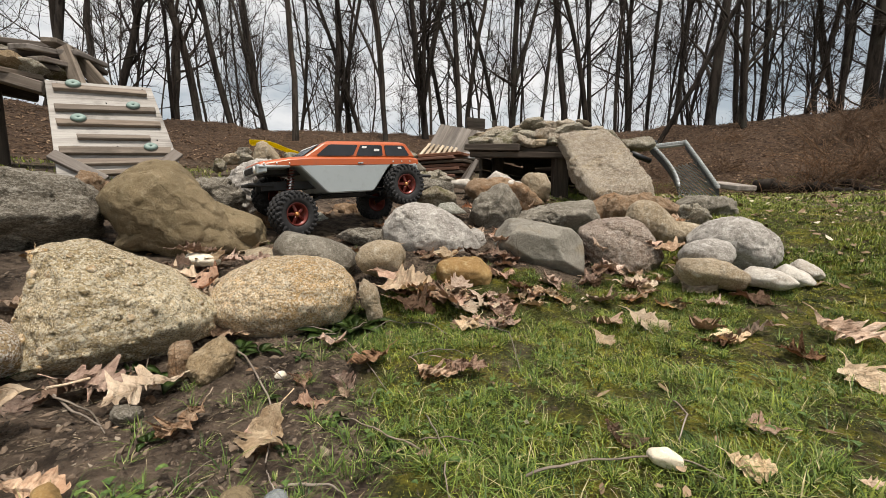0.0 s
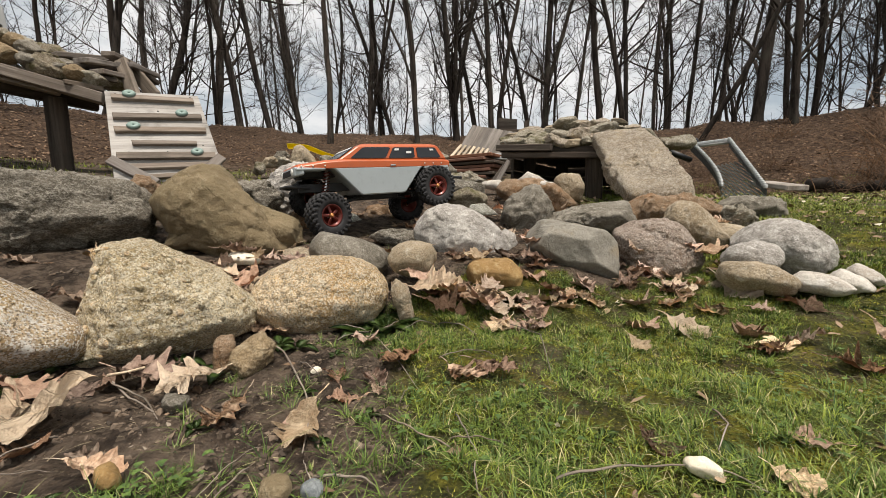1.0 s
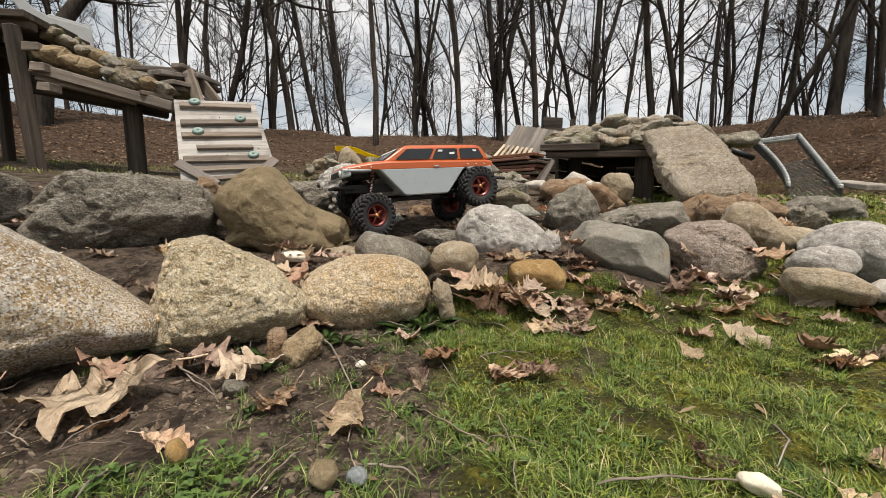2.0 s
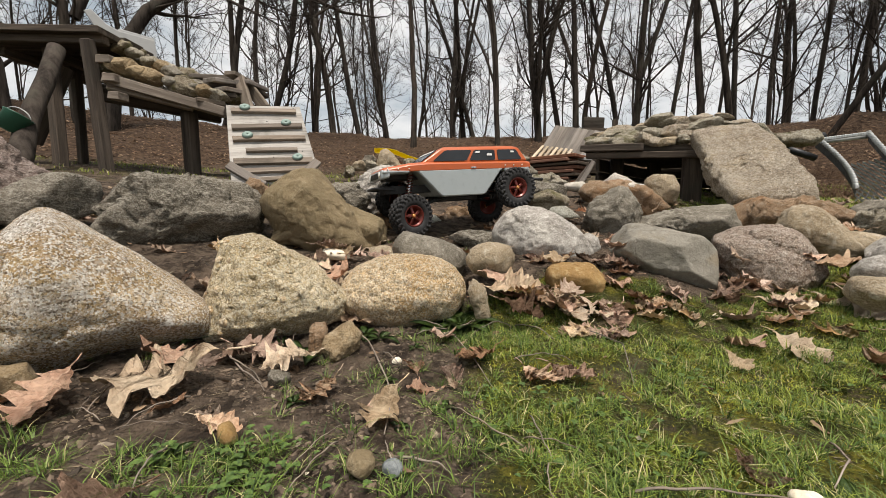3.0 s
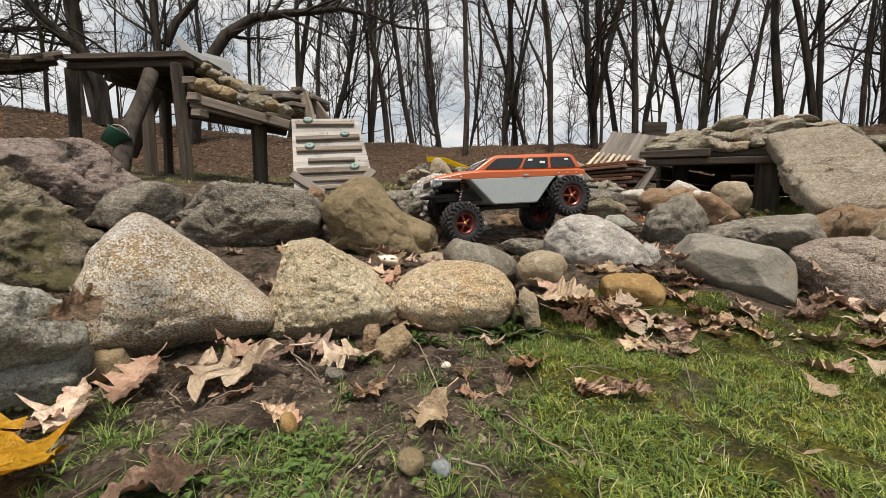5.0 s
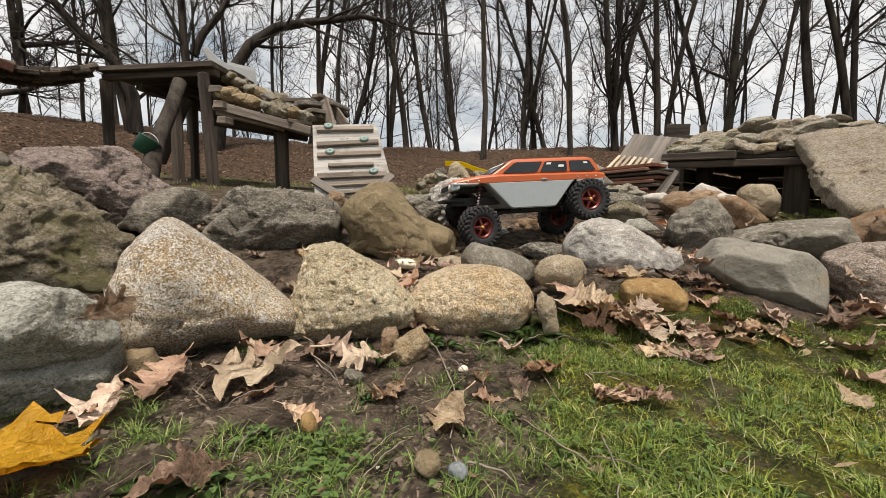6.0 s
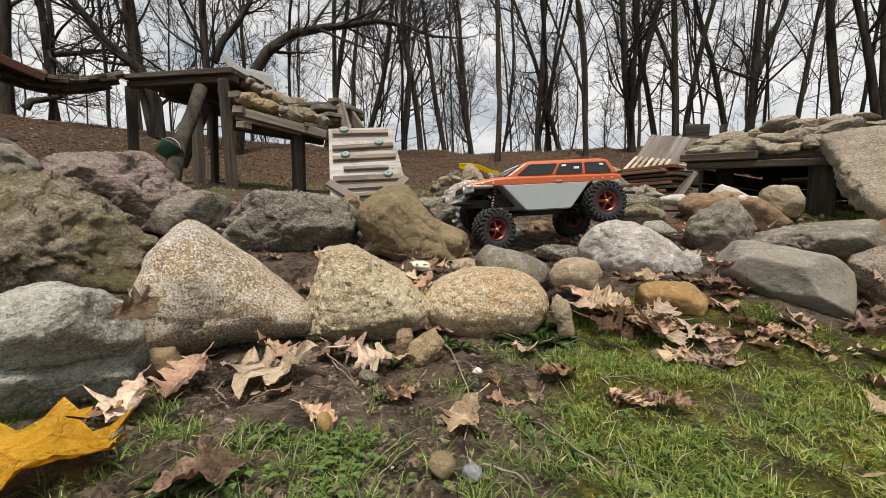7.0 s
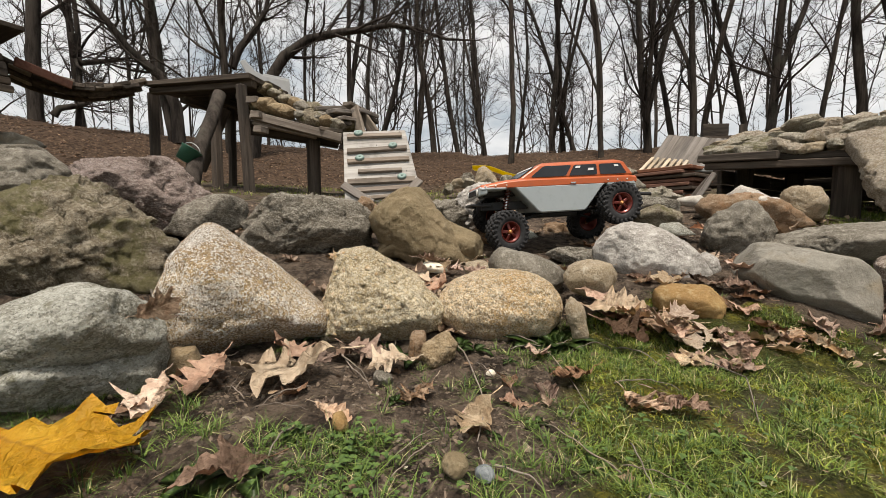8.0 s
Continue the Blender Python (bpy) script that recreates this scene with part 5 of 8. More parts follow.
# ---- the timber bridge under rubble and the concrete slab ----
def bridge():
    l, r = Vector((0.120, 1.946, 0.471)), Vector((0.495, 1.731, 0.441))
    br = thing("timber_bridge", pose(r.x, r.y, float(land(r.x, r.y))), "low bridge of weathered planks carrying a heap of rubble", "bridge")
    side = (r - l).normalized()
    bk = Vector((-side.y, side.x, 0)).normalized()
    # deck runs extra far back so the space beneath stays dark
    for k in range(9):
        o = bk * (0.05 + 0.105 * k)
        plank("deck_board", l + o - side * 0.03 * (k % 2), r + o + side * 0.16, 0.10, 0.024, WOOD_DARK, br)
    plank("fascia", l + side * 0.02 - bk * 0.012 + Vector((0, 0, -0.027)), r + side * 0.12 - bk * 0.012 + Vector((0, 0, -0.027)), 0.022, 0.026, WOOD_DARK, br)
    plank("fascia", l + side * 0.0 - bk * 0.03 + Vector((0, 0, 0.004)), l.lerp(r, 0.62) - bk * 0.03 + Vector((0, 0, 0.004)), 0.022, 0.028, WOOD_DARK, br)
    for p, o in ((r, 0.03), (l.lerp(r, 0.12), 0.25), (r + side * 0.06, 0.5), (l.lerp(r, 0.3), 0.55)):
        q = p + bk * o
        plank("post", (q.x, q.y, float(land(q.x, q.y)) - 0.05), (q.x, q.y, p.z - 0.014), 0.06, 0.06, WOOD_DARK, br, up=(0, 1, 0))
    # added boards closing back and sides, to keep daylight out from under the deck
    q = l.lerp(r, 0.0) + bk * 0.85
    for k in range(5):
        z = l.z - 0.055 - 0.062 * k
        plank("back_board", (q.x, q.y, z), (*(q + side * (0.78 * (r - l).length)).xy, z), 0.02, 0.058, WOOD_DARK, br)
        e = l + bk * 0.15
        plank("side_board", (e.x, e.y, z), (q.x, q.y, z), 0.02, 0.058, WOOD_DARK, br)
        e = r + side * 0.14
        plank("side_board", (*(e + bk * 0.3).xy, z), (*(e + bk * 0.85).xy, z), 0.02, 0.058, WOOD_DARK, br)
    for a, b in (((0.102, 1.897, 0.304), (0.162, 1.893, 0.414)), ((0.071, 1.919, 0.292), (0.146, 1.914, 0.398))):
        plank("strut", a, b, 0.02, 0.02, WOOD_GREY, br, up=(0, 1, 0))
    rng = random.Random(8)
    for row in range(6):
        for k in range(12):
            f = (k + rng.uniform(0.1, 0.9)) / 12 * 1.12 + 0.03
            rise = 0.035 + 0.03 * (row > 0) + (0.07 if 0.45 < f and row > 1 else 0.02 * row)
            p = l + side * (f * (r - l).length) + bk * (0.02 + 0.10 * row) + Vector((0, 0, rise + rng.uniform(-0.012, 0.012)))
            rubble_stone(rng, p, rng.uniform(0.045, 0.10), rng.uniform(-25, 25) + (90 if rng.random() < 0.3 else 0), rng.choice(("rubble", "rubble", "concrete", "tan")), flat=rng.uniform(0.2, 0.42), tilt=rng.uniform(-18, 18))


bridge()
rock("concrete_slab", (0.590, 1.508, 0.352), -21.9, [(-0.181, 0.221), (-0.086, 0.235), (0.029, 0.227), (0.090, 0.093), (0.148, -0.118), (0.178, -0.223), (0.081, -0.246), (-0.026, -0.225)], 0.075, "concrete", "big rough slab of broken concrete leaning on the bridge", lean=-53.4, sub=6, power=40.0, rough=0.035, category="slab", grain=1.6, facets=6, cut=(0.9, 0.99), chips=0.5)
rock("rock", (-0.998, 2.292, 0.478), 23.5, [(-0.078, -0.044), (-0.052, 0.075), (-0.008, 0.084), (0.077, -0.022), (0.068, -0.077), (-0.060, -0.088)], 0.120, "tan", "pointed tan stone beneath the yellow slide", sub=5, power=22.1, rough=0.047, facets=7, cut=(0.88, 0.98), chips=0.6)
rock("rock", (-1.130, 2.286, 0.496), 26.3, [(-0.040, -0.005), (-0.023, 0.027), (0.021, 0.026), (0.041, 0.006), (0.028, -0.024), (-0.027, -0.030)], 0.160, "dark", "flat broken stone in the pile behind the truck", sub=5, rough=0.081, facets=14, cut=(0.62, 0.9), power=36.0, grain=0.95, chips=1.0)
rock("rock", (-1.101, 2.244, 0.454), 26.1, [(-0.042, -0.005), (-0.024, 0.027), (0.023, 0.026), (0.043, 0.005), (0.030, -0.023), (-0.030, -0.029)], 0.160, "rubble", "flat broken stone in the pile behind the truck", sub=5, rough=0.081, facets=14, cut=(0.62, 0.9), power=36.0, grain=0.95, chips=1.4)
rock("rock", (-1.164, 2.213, 0.453), 27.7, [(-0.041, -0.008), (-0.023, 0.029), (0.022, 0.029), (0.042, 0.002), (0.029, -0.026), (-0.029, -0.032)], 0.160, "tan", "flat broken stone in the pile behind the truck", sub=5, rough=0.081, facets=14, cut=(0.62, 0.9), power=36.0, chips=0.6)
rock("rock", (-1.189, 2.142, 0.413), 29.0, [(-0.032, -0.010), (-0.017, 0.032), (0.017, 0.031), (0.032, -0.001), (0.020, -0.029), (-0.020, -0.034)], 0.160, "rubble", "flat broken stone in the pile behind the truck", sub=5, rough=0.081, facets=14, cut=(0.62, 0.9), power=36.0, grain=0.95, chips=1.4)
rock("rock", (-0.885, 2.338, 0.461), 20.7, [(-0.046, -0.015), (-0.026, 0.037), (0.025, 0.037), (0.046, -0.005), (0.033, -0.034), (-0.032, -0.040)], 0.160, "rubble", "flat broken stone in the pile behind the truck", sub=5, rough=0.081, facets=14, cut=(0.62, 0.9), power=36.0, grain=0.95, chips=1.4)
rock("rock", (-0.803, 2.262, 0.415), 19.5, [(-0.060, -0.014), (-0.034, 0.036), (0.031, 0.036), (0.060, -0.004), (0.047, -0.033), (-0.046, -0.039)], 0.160, "tan", "flat broken stone in the pile behind the truck", sub=5, rough=0.081, facets=14, cut=(0.62, 0.9), power=36.0, chips=0.6)
rock("rock", (-0.664, 2.254, 0.405), 16.4, [(-0.076, -0.011), (-0.044, 0.033), (0.039, 0.032), (0.077, -0.001), (0.064, -0.030), (-0.062, -0.036)], 0.160, "tan", "flat broken stone in the pile behind the truck", sub=5, rough=0.081, facets=14, cut=(0.62, 0.9), power=36.0, chips=0.6)
rock("rock", (-0.650, 2.310, 0.455), 15.7, [(-0.056, -0.018), (-0.032, 0.040), (0.029, 0.039), (0.056, -0.008), (0.043, -0.037), (-0.042, -0.043)], 0.160, "rubble", "flat broken stone in the pile behind the truck", sub=5, rough=0.081, facets=14, cut=(0.62, 0.9), power=36.0, grain=0.95, chips=1.4)
rock("rock", (-0.595, 2.377, 0.479), 14.0, [(-0.052, -0.021), (-0.030, 0.045), (0.027, 0.043), (0.052, -0.012), (0.038, -0.042), (-0.037, -0.047)], 0.160, "tan", "flat broken stone in the pile behind the truck", sub=5, rough=0.081, facets=14, cut=(0.62, 0.9), power=36.0, chips=0.6)
rock("rock", (-0.517, 2.344, 0.462), 12.5, [(-0.049, -0.027), (-0.028, 0.051), (0.025, 0.049), (0.048, -0.018), (0.034, -0.048), (-0.033, -0.053)], 0.160, "rubble", "flat broken stone in the pile behind the truck", sub=5, rough=0.081, facets=14, cut=(0.62, 0.9), power=36.0, grain=0.95, chips=1.4)
rock("rock", (-0.412, 2.466, 0.516), 9.5, [(-0.085, -0.002), (-0.050, 0.026), (0.043, 0.025), (0.086, 0.009), (0.072, -0.022), (-0.069, -0.028)], 0.160, "tan", "flat broken stone in the pile behind the truck", sub=5, rough=0.081, facets=14, cut=(0.62, 0.9), power=36.0, chips=0.6)
rock("rock", (-0.284, 2.383, 0.506), 6.8, [(-0.096, -0.001), (-0.057, 0.025), (0.049, 0.024), (0.097, 0.008), (0.083, -0.022), (-0.080, -0.027)], 0.160, "rubble", "flat broken stone in the pile behind the truck", sub=5, rough=0.081, facets=14, cut=(0.62, 0.9), power=36.0, grain=0.95, chips=1.4)
rock("rock", (-0.496, 2.143, 0.392), 13.0, [(-0.059, -0.007), (-0.034, 0.029), (0.030, 0.027), (0.059, 0.001), (0.047, -0.026), (-0.045, -0.031)], 0.160, "rubble", "flat broken stone in the pile behind the truck", sub=5, rough=0.081, facets=14, cut=(0.62, 0.9), power=36.0, grain=0.95, chips=1.4)
rock("rock", (-0.220, 2.006, 0.379), 6.3, [(-0.118, -0.052), (-0.091, 0.072), (-0.009, 0.080), (0.115, -0.037), (0.105, -0.081), (-0.104, -0.079)], 0.160, "tan", "upright tan stone slab behind the truck", sub=5, power=23.8, rough=0.047, facets=7, cut=(0.88, 0.98), chips=0.6)
rock("rock", (-0.226, 2.056, 0.455), 6.3, [(-0.102, -0.003), (-0.072, 0.026), (0.054, 0.021), (0.099, -0.005), (0.056, -0.025), (-0.071, -0.018)], 0.200, "rubble", "flat stone capping the tan slab", sub=5, power=38.4, rough=0.047, facets=16, cut=(0.62, 0.9), grain=0.95, chips=1.4)
rock("rock", (-0.143, 2.063, 0.387), 4.0, [(-0.052, 0.014), (-0.004, 0.041), (0.050, 0.002), (0.047, -0.042), (-0.025, -0.041)], 0.140, "grey", "grey broken stone in the pile", sub=4, power=38.4, rough=0.047, facets=16, cut=(0.62, 0.9), grain=0.95, chips=1.0)
rock("rock", (-0.032, 1.868, 0.315), 1.1, [(-0.108, 0.001), (-0.065, 0.041), (0.030, 0.026), (0.102, -0.003), (0.083, -0.040), (-0.095, -0.038)], 0.180, "rubble", "low crumbly stone in the pile", sub=5, power=38.4, rough=0.081, facets=16, cut=(0.62, 0.9), grain=0.95, chips=1.4)
rock("rock", (0.075, 1.667, 0.288), -2.4, [(-0.053, -0.008), (-0.040, 0.016), (0.030, 0.021), (0.051, 0.002), (0.032, -0.022)], 0.070, "white", "flat white plaster slab among rocks", sub=4, power=23.8, rough=0.047, facets=7, cut=(0.88, 0.98), chips=0.25)
rock("rock", (0.271, 1.495, 0.273), -9.9, [(-0.037, -0.001), (-0.024, 0.023), (0.019, 0.015), (0.036, -0.011), (-0.002, -0.022)], 0.060, "white", "white plaster piece among rocks", sub=4, power=23.8, rough=0.047, facets=7, cut=(0.88, 0.98), chips=0.25)
rock("rock", (0.756, 1.578, 0.439), -25.6, [(-0.068, -0.011), (-0.053, 0.019), (0.046, 0.020), (0.067, -0.006), (0.048, -0.027)], 0.200, "rubble", "crumbly stone lying behind the slab", sub=5, power=28.8, rough=0.047, facets=16, cut=(0.62, 0.9), grain=0.95, chips=1.4)
rock("rock", (0.724, 1.811, 0.502), -21.8, [(-0.071, -0.001), (-0.025, 0.031), (0.034, 0.022), (0.070, -0.019), (-0.022, -0.028)], 0.150, "rubble", "broken stone on top of the bridge", sub=5, power=28.8, rough=0.047, facets=16, cut=(0.62, 0.9), grain=0.95, chips=1.4)


# ---- the steel mesh ramp ----
def mesh_ramp():
    tl, tr, ml, mr, bl, br = (Vector(p) for p in ((0.937, 1.824, 0.439), (1.055, 1.758, 0.447), (0.918, 1.617, 0.318), (1.003, 1.567, 0.340), (0.845, 1.429, 0.228), (0.946, 1.364, 0.227)))
    ob = thing("mesh_ramp", pose(*((bl + br) / 2)), "galvanised steel mesh ramp with notched side rails", "ramp")
    inv = ob.matrix_world.inverted()

    def curve(a, b, c, n=14):
        return [(a * (1 - t) ** 2 + (b * 2 - (a + c) / 2) * 2 * t * (1 - t) + c * t * t) for t in (k / n for k in range(n + 1))]

    left, right = curve(tl, ml, bl), curve(tr, mr, br)
    nrm = (tr - tl).cross(bl - tl).normalized()
    nrm = nrm if nrm.z > 0 else -nrm
    for line, wd in ((left, 0.042), (right, 0.030)):
        bm = bmesh.new()
        rows = []
        for p in line:
            q = inv @ p
            rows.append([bm.verts.new(q + nrm * dz) for dz in (0.0, wd)])
        for a, b in zip(rows, rows[1:]):
            bm.faces.new((a[0], b[0], b[1], a[1]))
        bmesh.ops.solidify(bm, geom=bm.faces[:], thickness=0.006)
        part("side_rail", bm, STEEL_DULL, ob)
        for i in range(0, 30):
            f = i / 30 * 14
            k = min(int(f), 13)
            p = line[k].lerp(line[k + 1], f - k) + nrm * (wd + 0.003)
            bm = box_bm(0.009, 0.014, 0.012, 0.002)
            part("tooth", bm, STEEL_GALV, ob, "", inv @ Matrix.Translation(p))
    bm = tube_bm([inv @ (tl + nrm * 0.02), inv @ (tr + nrm * 0.02)], 0.008, 6)
    part("top_bar", bm, STEEL_GALV, ob, smooth=True)
    for i in range(20):
        p = tl.lerp(tr, (i + 0.5) / 20) + nrm * 0.03
        part("tooth", box_bm(0.009, 0.012, 0.012, 0.002), STEEL_GALV, ob, "", inv @ Matrix.Translation(p))
    # expanded metal sheet over the lower part
    rows_n, cols = 11, 8
    grid = lambda f, g: curve_at(left, f).lerp(curve_at(right, f), g)

    def curve_at(line, f):
        k = min(int(f * 14), 13)
        return line[k].lerp(line[k + 1], f * 14 - k)

    for i in range(rows_n):
        f0, f1 = 0.36 + 0.64 * i / rows_n, 0.36 + 0.64 * (i + 1) / rows_n
        pts = []
        for k in range(cols * 2 + 1):
            up = (k + i) % 2
            pts.append(inv @ (grid(f0 if up else f1, k / (cols * 2)) + nrm * 0.004))
        bm = bmesh.new()
        rr = [[bm.verts.new(p + Vector((0, 0, s))) for s in (-0.0036, 0.0036)] for p in pts]
        for a, b in zip(rr, rr[1:]):
            bm.faces.new((a[0], b[0], b[1], a[1]))
        bmesh.ops.solidify(bm, geom=bm.faces[:], thickness=0.004)
        part("mesh_strand", bm, STEEL_GALV, ob)
    for a, b in (((0.801, 1.778, 0.438), (0.955, 1.814, 0.482)), ((0.807, 1.720, 0.421), (0.893, 1.734, 0.391))):
        part("arm", tube_bm([inv @ Vector(a), inv @ Vector(b)], 0.012, 8), STEEL_BLACK, ob, "black steel support arm", smooth=True)
    pk = thing("plank", pose(*Vector((1.177, 1.739, 0.295))), "grey weathered plank lying on the lawn", "plank")
    plank("board", (1.177, 1.739, 0.295), (1.213, 1.590, 0.267), 0.10, 0.022, WOOD_GREY, pk)


mesh_ramp()


# ---- yellow slide, pallets and stacked boards further back ----
def slide():
    pts = [Vector(p) for p in ((-1.126, 2.365, 0.552), (-1.019, 2.392, 0.546), (-0.912, 2.414, 0.506), (-0.785, 2.437, 0.472), (-0.643, 2.457, 0.475))]
    ob = thing("slide", pose(*pts[2]), "wavy bright yellow plastic slide propped on stones", "slide")
    inv = ob.matrix_world.inverted()
    fine = []
    for k in range(33):
        f = k / 32 * 4
        i = min(int(f), 3)
        a, b, c, d = (pts[max(i - 1, 0)], pts[i], pts[i + 1], pts[min(i + 2, 4)])
        t = f - i
        fine.append(0.5 * ((2 * b) + (c - a) * t + (2 * a - 5 * b + 4 * c - d) * t * t + (3 * b - a - 3 * c + d) * t ** 3))
    bm = bmesh.new()
    rows = []
    for k, p in enumerate(fine):
        d = (fine[min(k + 1, 32)] - fine[max(k - 1, 0)]).normalized()
        s = Vector((d.y, -d.x, 0)).normalized()
        u = s.cross(d)
        u = u if u.z > 0 else -u
        rows.append([bm.verts.new(inv @ (p + s * a + u * b)) for a, b in ((-0.06, 0.02), (-0.052, 0.024), (-0.044, 0.006), (-0.02, 0.0), (0.02, 0.0), (0.044, 0.006), (0.052, 0.024), (0.06, 0.02))])
    for a, b in zip(rows, rows[1:]):
        for i in range(7):
            bm.faces.new((a[i], a[i + 1], b[i + 1], b[i]))
    bmesh.ops.solidify(bm, geom=bm.faces[:], thickness=0.005)
    part("chute", bm, PLASTIC_YELLOW, ob, smooth=True)
    bm = tube_bm([inv @ p - Vector((0, 0, 0.05)) for p in fine[10:]], 0.018, 6)
    part("rail", bm, WOOD_RED, ob, "red-brown wooden support rail")


slide()


def yard():
    a, b, c, d = (Vector(p) for p in ((-0.019, 3.500, 0.893), (0.379, 3.479, 0.818), (0.242, 3.191, 0.565), (-0.144, 3.197, 0.610)))
    ob = thing("leaning_fence", pose(*((c + d) / 2)), "large grey panel of upright boards leaning back", "panel")
    for k in range(9):
        f = (k + 0.5) / 9
        plank("board", d.lerp(c, f), a.lerp(b, f), (b - a).length / 9 * 0.985, 0.02, WOOD_PANEL, ob, up=(b - a).cross(a - d))
    plank("batten", d.lerp(a, 0.25) + Vector((0, 0.03, 0)), c.lerp(b, 0.25) + Vector((0, 0.03, 0)), 0.06, 0.02, WOOD_DARK, ob)
    a, b, c, d = (Vector(p) for p in ((-0.117, 3.098, 0.674), (0.122, 3.098, 0.636), (0.066, 2.949, 0.530), (-0.190, 2.944, 0.561)))
    ob = thing("pallet", pose(*((c + d) / 2)), "small light wooden pallet tilted on stacked boards", "pallet")
    for k in range(7):
        f = (k + 0.5) / 7
        plank("slat", d.lerp(c, f), a.lerp(b, f), (b - a).length / 7 * 0.6, 0.014, WOOD_LIGHT, ob, up=(b - a).cross(a - d))
    for f in (0.1, 0.5, 0.9):
        plank("runner", d.lerp(a, f) + Vector((0, 0.02, -0.02)), c.lerp(b, f) + Vector((0, 0.02, -0.02)), 0.03, 0.03, WOOD_LIGHT, ob)
    p, q = Vector((-0.189, 2.862, 0.560)), Vector((0.153, 2.664, 0.504))
    ob = thing("board_stack", pose(*p), "stack of red-brown boards on bearers", "boards")
    gz = float(land(p.x, p.y))
    n = 9
    for k in range(n):
        z = p.z - 0.024 * (n - k)
        plank("board", (p.x + random.uniform(-0.04, 0.04), p.y + 0.01 * (k % 2), z), (q.x + random.uniform(-0.05, 0.05), q.y + 0.01 * (k % 3), z), 0.22, 0.019, WOOD_RED if k % 3 else WOOD_DARK, ob)
    for f in (0.15, 0.85):
        m = p.lerp(q, f)
        plank("bearer", (m.x, m.y - 0.1, (gz + p.z - 0.024 * n) / 2), (m.x, m.y + 0.12, (gz + p.z - 0.024 * n) / 2), 0.07, max(p.z - 0.024 * n - gz + 0.01, 0.03), WOOD_DARK, ob)
    fr = thing("window_frame", pose(*Vector((0.139, 2.715, 0.524))), "small white wooden frame lying on the boards", "frame")
    for o, sx, sy in (((0, 0, 0), 0.16, 0.02), ((0, 0.07, 0.03), 0.16, 0.02), ((-0.07, 0.035, 0.015), 0.02, 0.09), ((0.07, 0.035, 0.015), 0.02, 0.09)):
        part("rail", box_bm(sx, sy, 0.018, 0.002), PLASTIC_WHITE, fr, "", pose(*o, 22 if sy > 0.05 else 0))
    p = Vector((0.275, 3.759, 0.925))
    ob = thing("crate_stack", pose(p.x, p.y, float(land(p.x, p.y))), "dark stacked wooden crates behind the panel", "crates")
    gz = float(land(p.x, p.y))
    for k in range(5):
        z = gz + 0.06 + (p.z - gz - 0.06) * k / 4
        plank("board", (p.x - 0.06, p.y, z), (p.x + 0.10 + 0.05 * (k % 2), p.y, z), 0.3, (p.z - gz) / 4 * 0.85, WOOD_DARK, ob)
    plank("upright", (p.x + 0.2, p.y - 0.02, gz), (p.x + 0.2, p.y - 0.02, p.z + 0.05), 0.04, 0.04, WOOD_DARK, ob, up=(0, 1, 0))


yard()


def arching_tree():
    rng = random.Random(77)
    pts = [Vector(p) for p in ((-4.927, 3.387, 0.897), (-4.880, 3.454, 1.658), (-4.780, 3.589, 2.131), (-4.668, 3.733, 2.460), (-4.466, 3.971, 2.738), (-4.175, 4.274, 2.890), (-3.882, 4.540, 2.983), (-3.630, 4.742, 3.075), (-3.295, 4.980, 3.036), (-2.939, 5.197, 2.903), (-2.495, 5.423, 2.883))]
    trunk, crown = Limbs(), Limbs()
    rad = [0.1, 0.085, 0.075, 0.07, 0.06, 0.052, 0.044, 0.035, 0.028, 0.02, 0.01]
    trunk.tube(pts, rad, 10)
    sprout(rng, trunk, crown, pts, rad, 0, 0.25, 22, (0.5, 1.2), 1.3)
    pts = [Vector(p) for p in ((-5.696, 2.878, 1.213), (-5.708, 2.856, 1.688), (-5.775, 2.718, 2.056), (-5.831, 2.598, 2.146), (-5.911, 2.412, 2.322), (-5.968, 2.269, 2.544), (-6.028, 2.108, 2.747), (-6.087, 1.932, 2.959))]
    rad = [0.08, 0.075, 0.065, 0.058, 0.05, 0.042, 0.035, 0.02]
    trunk.tube(pts, rad, 8)
    sprout(rng, trunk, crown, pts, rad, 0, 0.3, 12, (0.4, 1.1), 1.0)
    pts = [Vector(p) for p in ((-5.044, 3.212, 2.200), (-4.987, 3.299, 2.473), (-4.889, 3.441, 2.726), (-4.806, 3.556, 3.012), (-4.769, 3.604, 3.318))]
    rad = [0.055, 0.048, 0.04, 0.032, 0.02]
    trunk.tube(pts, rad, 8)
    sprout(rng, trunk, crown, pts, rad, 0, 0.3, 12, (0.4, 1.1), 1.0)
    pts = [Vector(p) for p in ((-7.098, 2.046, 1.554), (-7.082, 2.101, 1.661), (-7.032, 2.261, 1.725), (-6.986, 2.399, 1.800), (-6.969, 2.446, 1.902))]
    rad = [0.05, 0.04, 0.035, 0.025, 0.015]
    trunk.tube(pts, rad, 8)
    sprout(rng, trunk, crown, pts, rad, 0, 0.3, 12, (0.4, 1.1), 1.0)
    pts = [Vector(p) for p in ((-7.030, 2.267, 2.676), (-7.033, 2.257, 2.378), (-7.008, 2.334, 2.312), (-6.896, 2.643, 2.430), (-6.786, 2.910, 2.568))]
    rad = [0.05, 0.045, 0.04, 0.03, 0.015]
    trunk.tube(pts, rad, 8)
    sprout(rng, trunk, crown, pts, rad, 0, 0.3, 12, (0.4, 1.1), 1.0)
    ob = thing("tree", pose(0, 0, 0), "old leaning tree with a long arching limb", "tree", "trees of the wood")
    for nm, me in (("trunk", trunk.mesh("trunk", BARK)), ("crown", crown.mesh("crown", TWIG))):
        new(nm, me).parent = ob


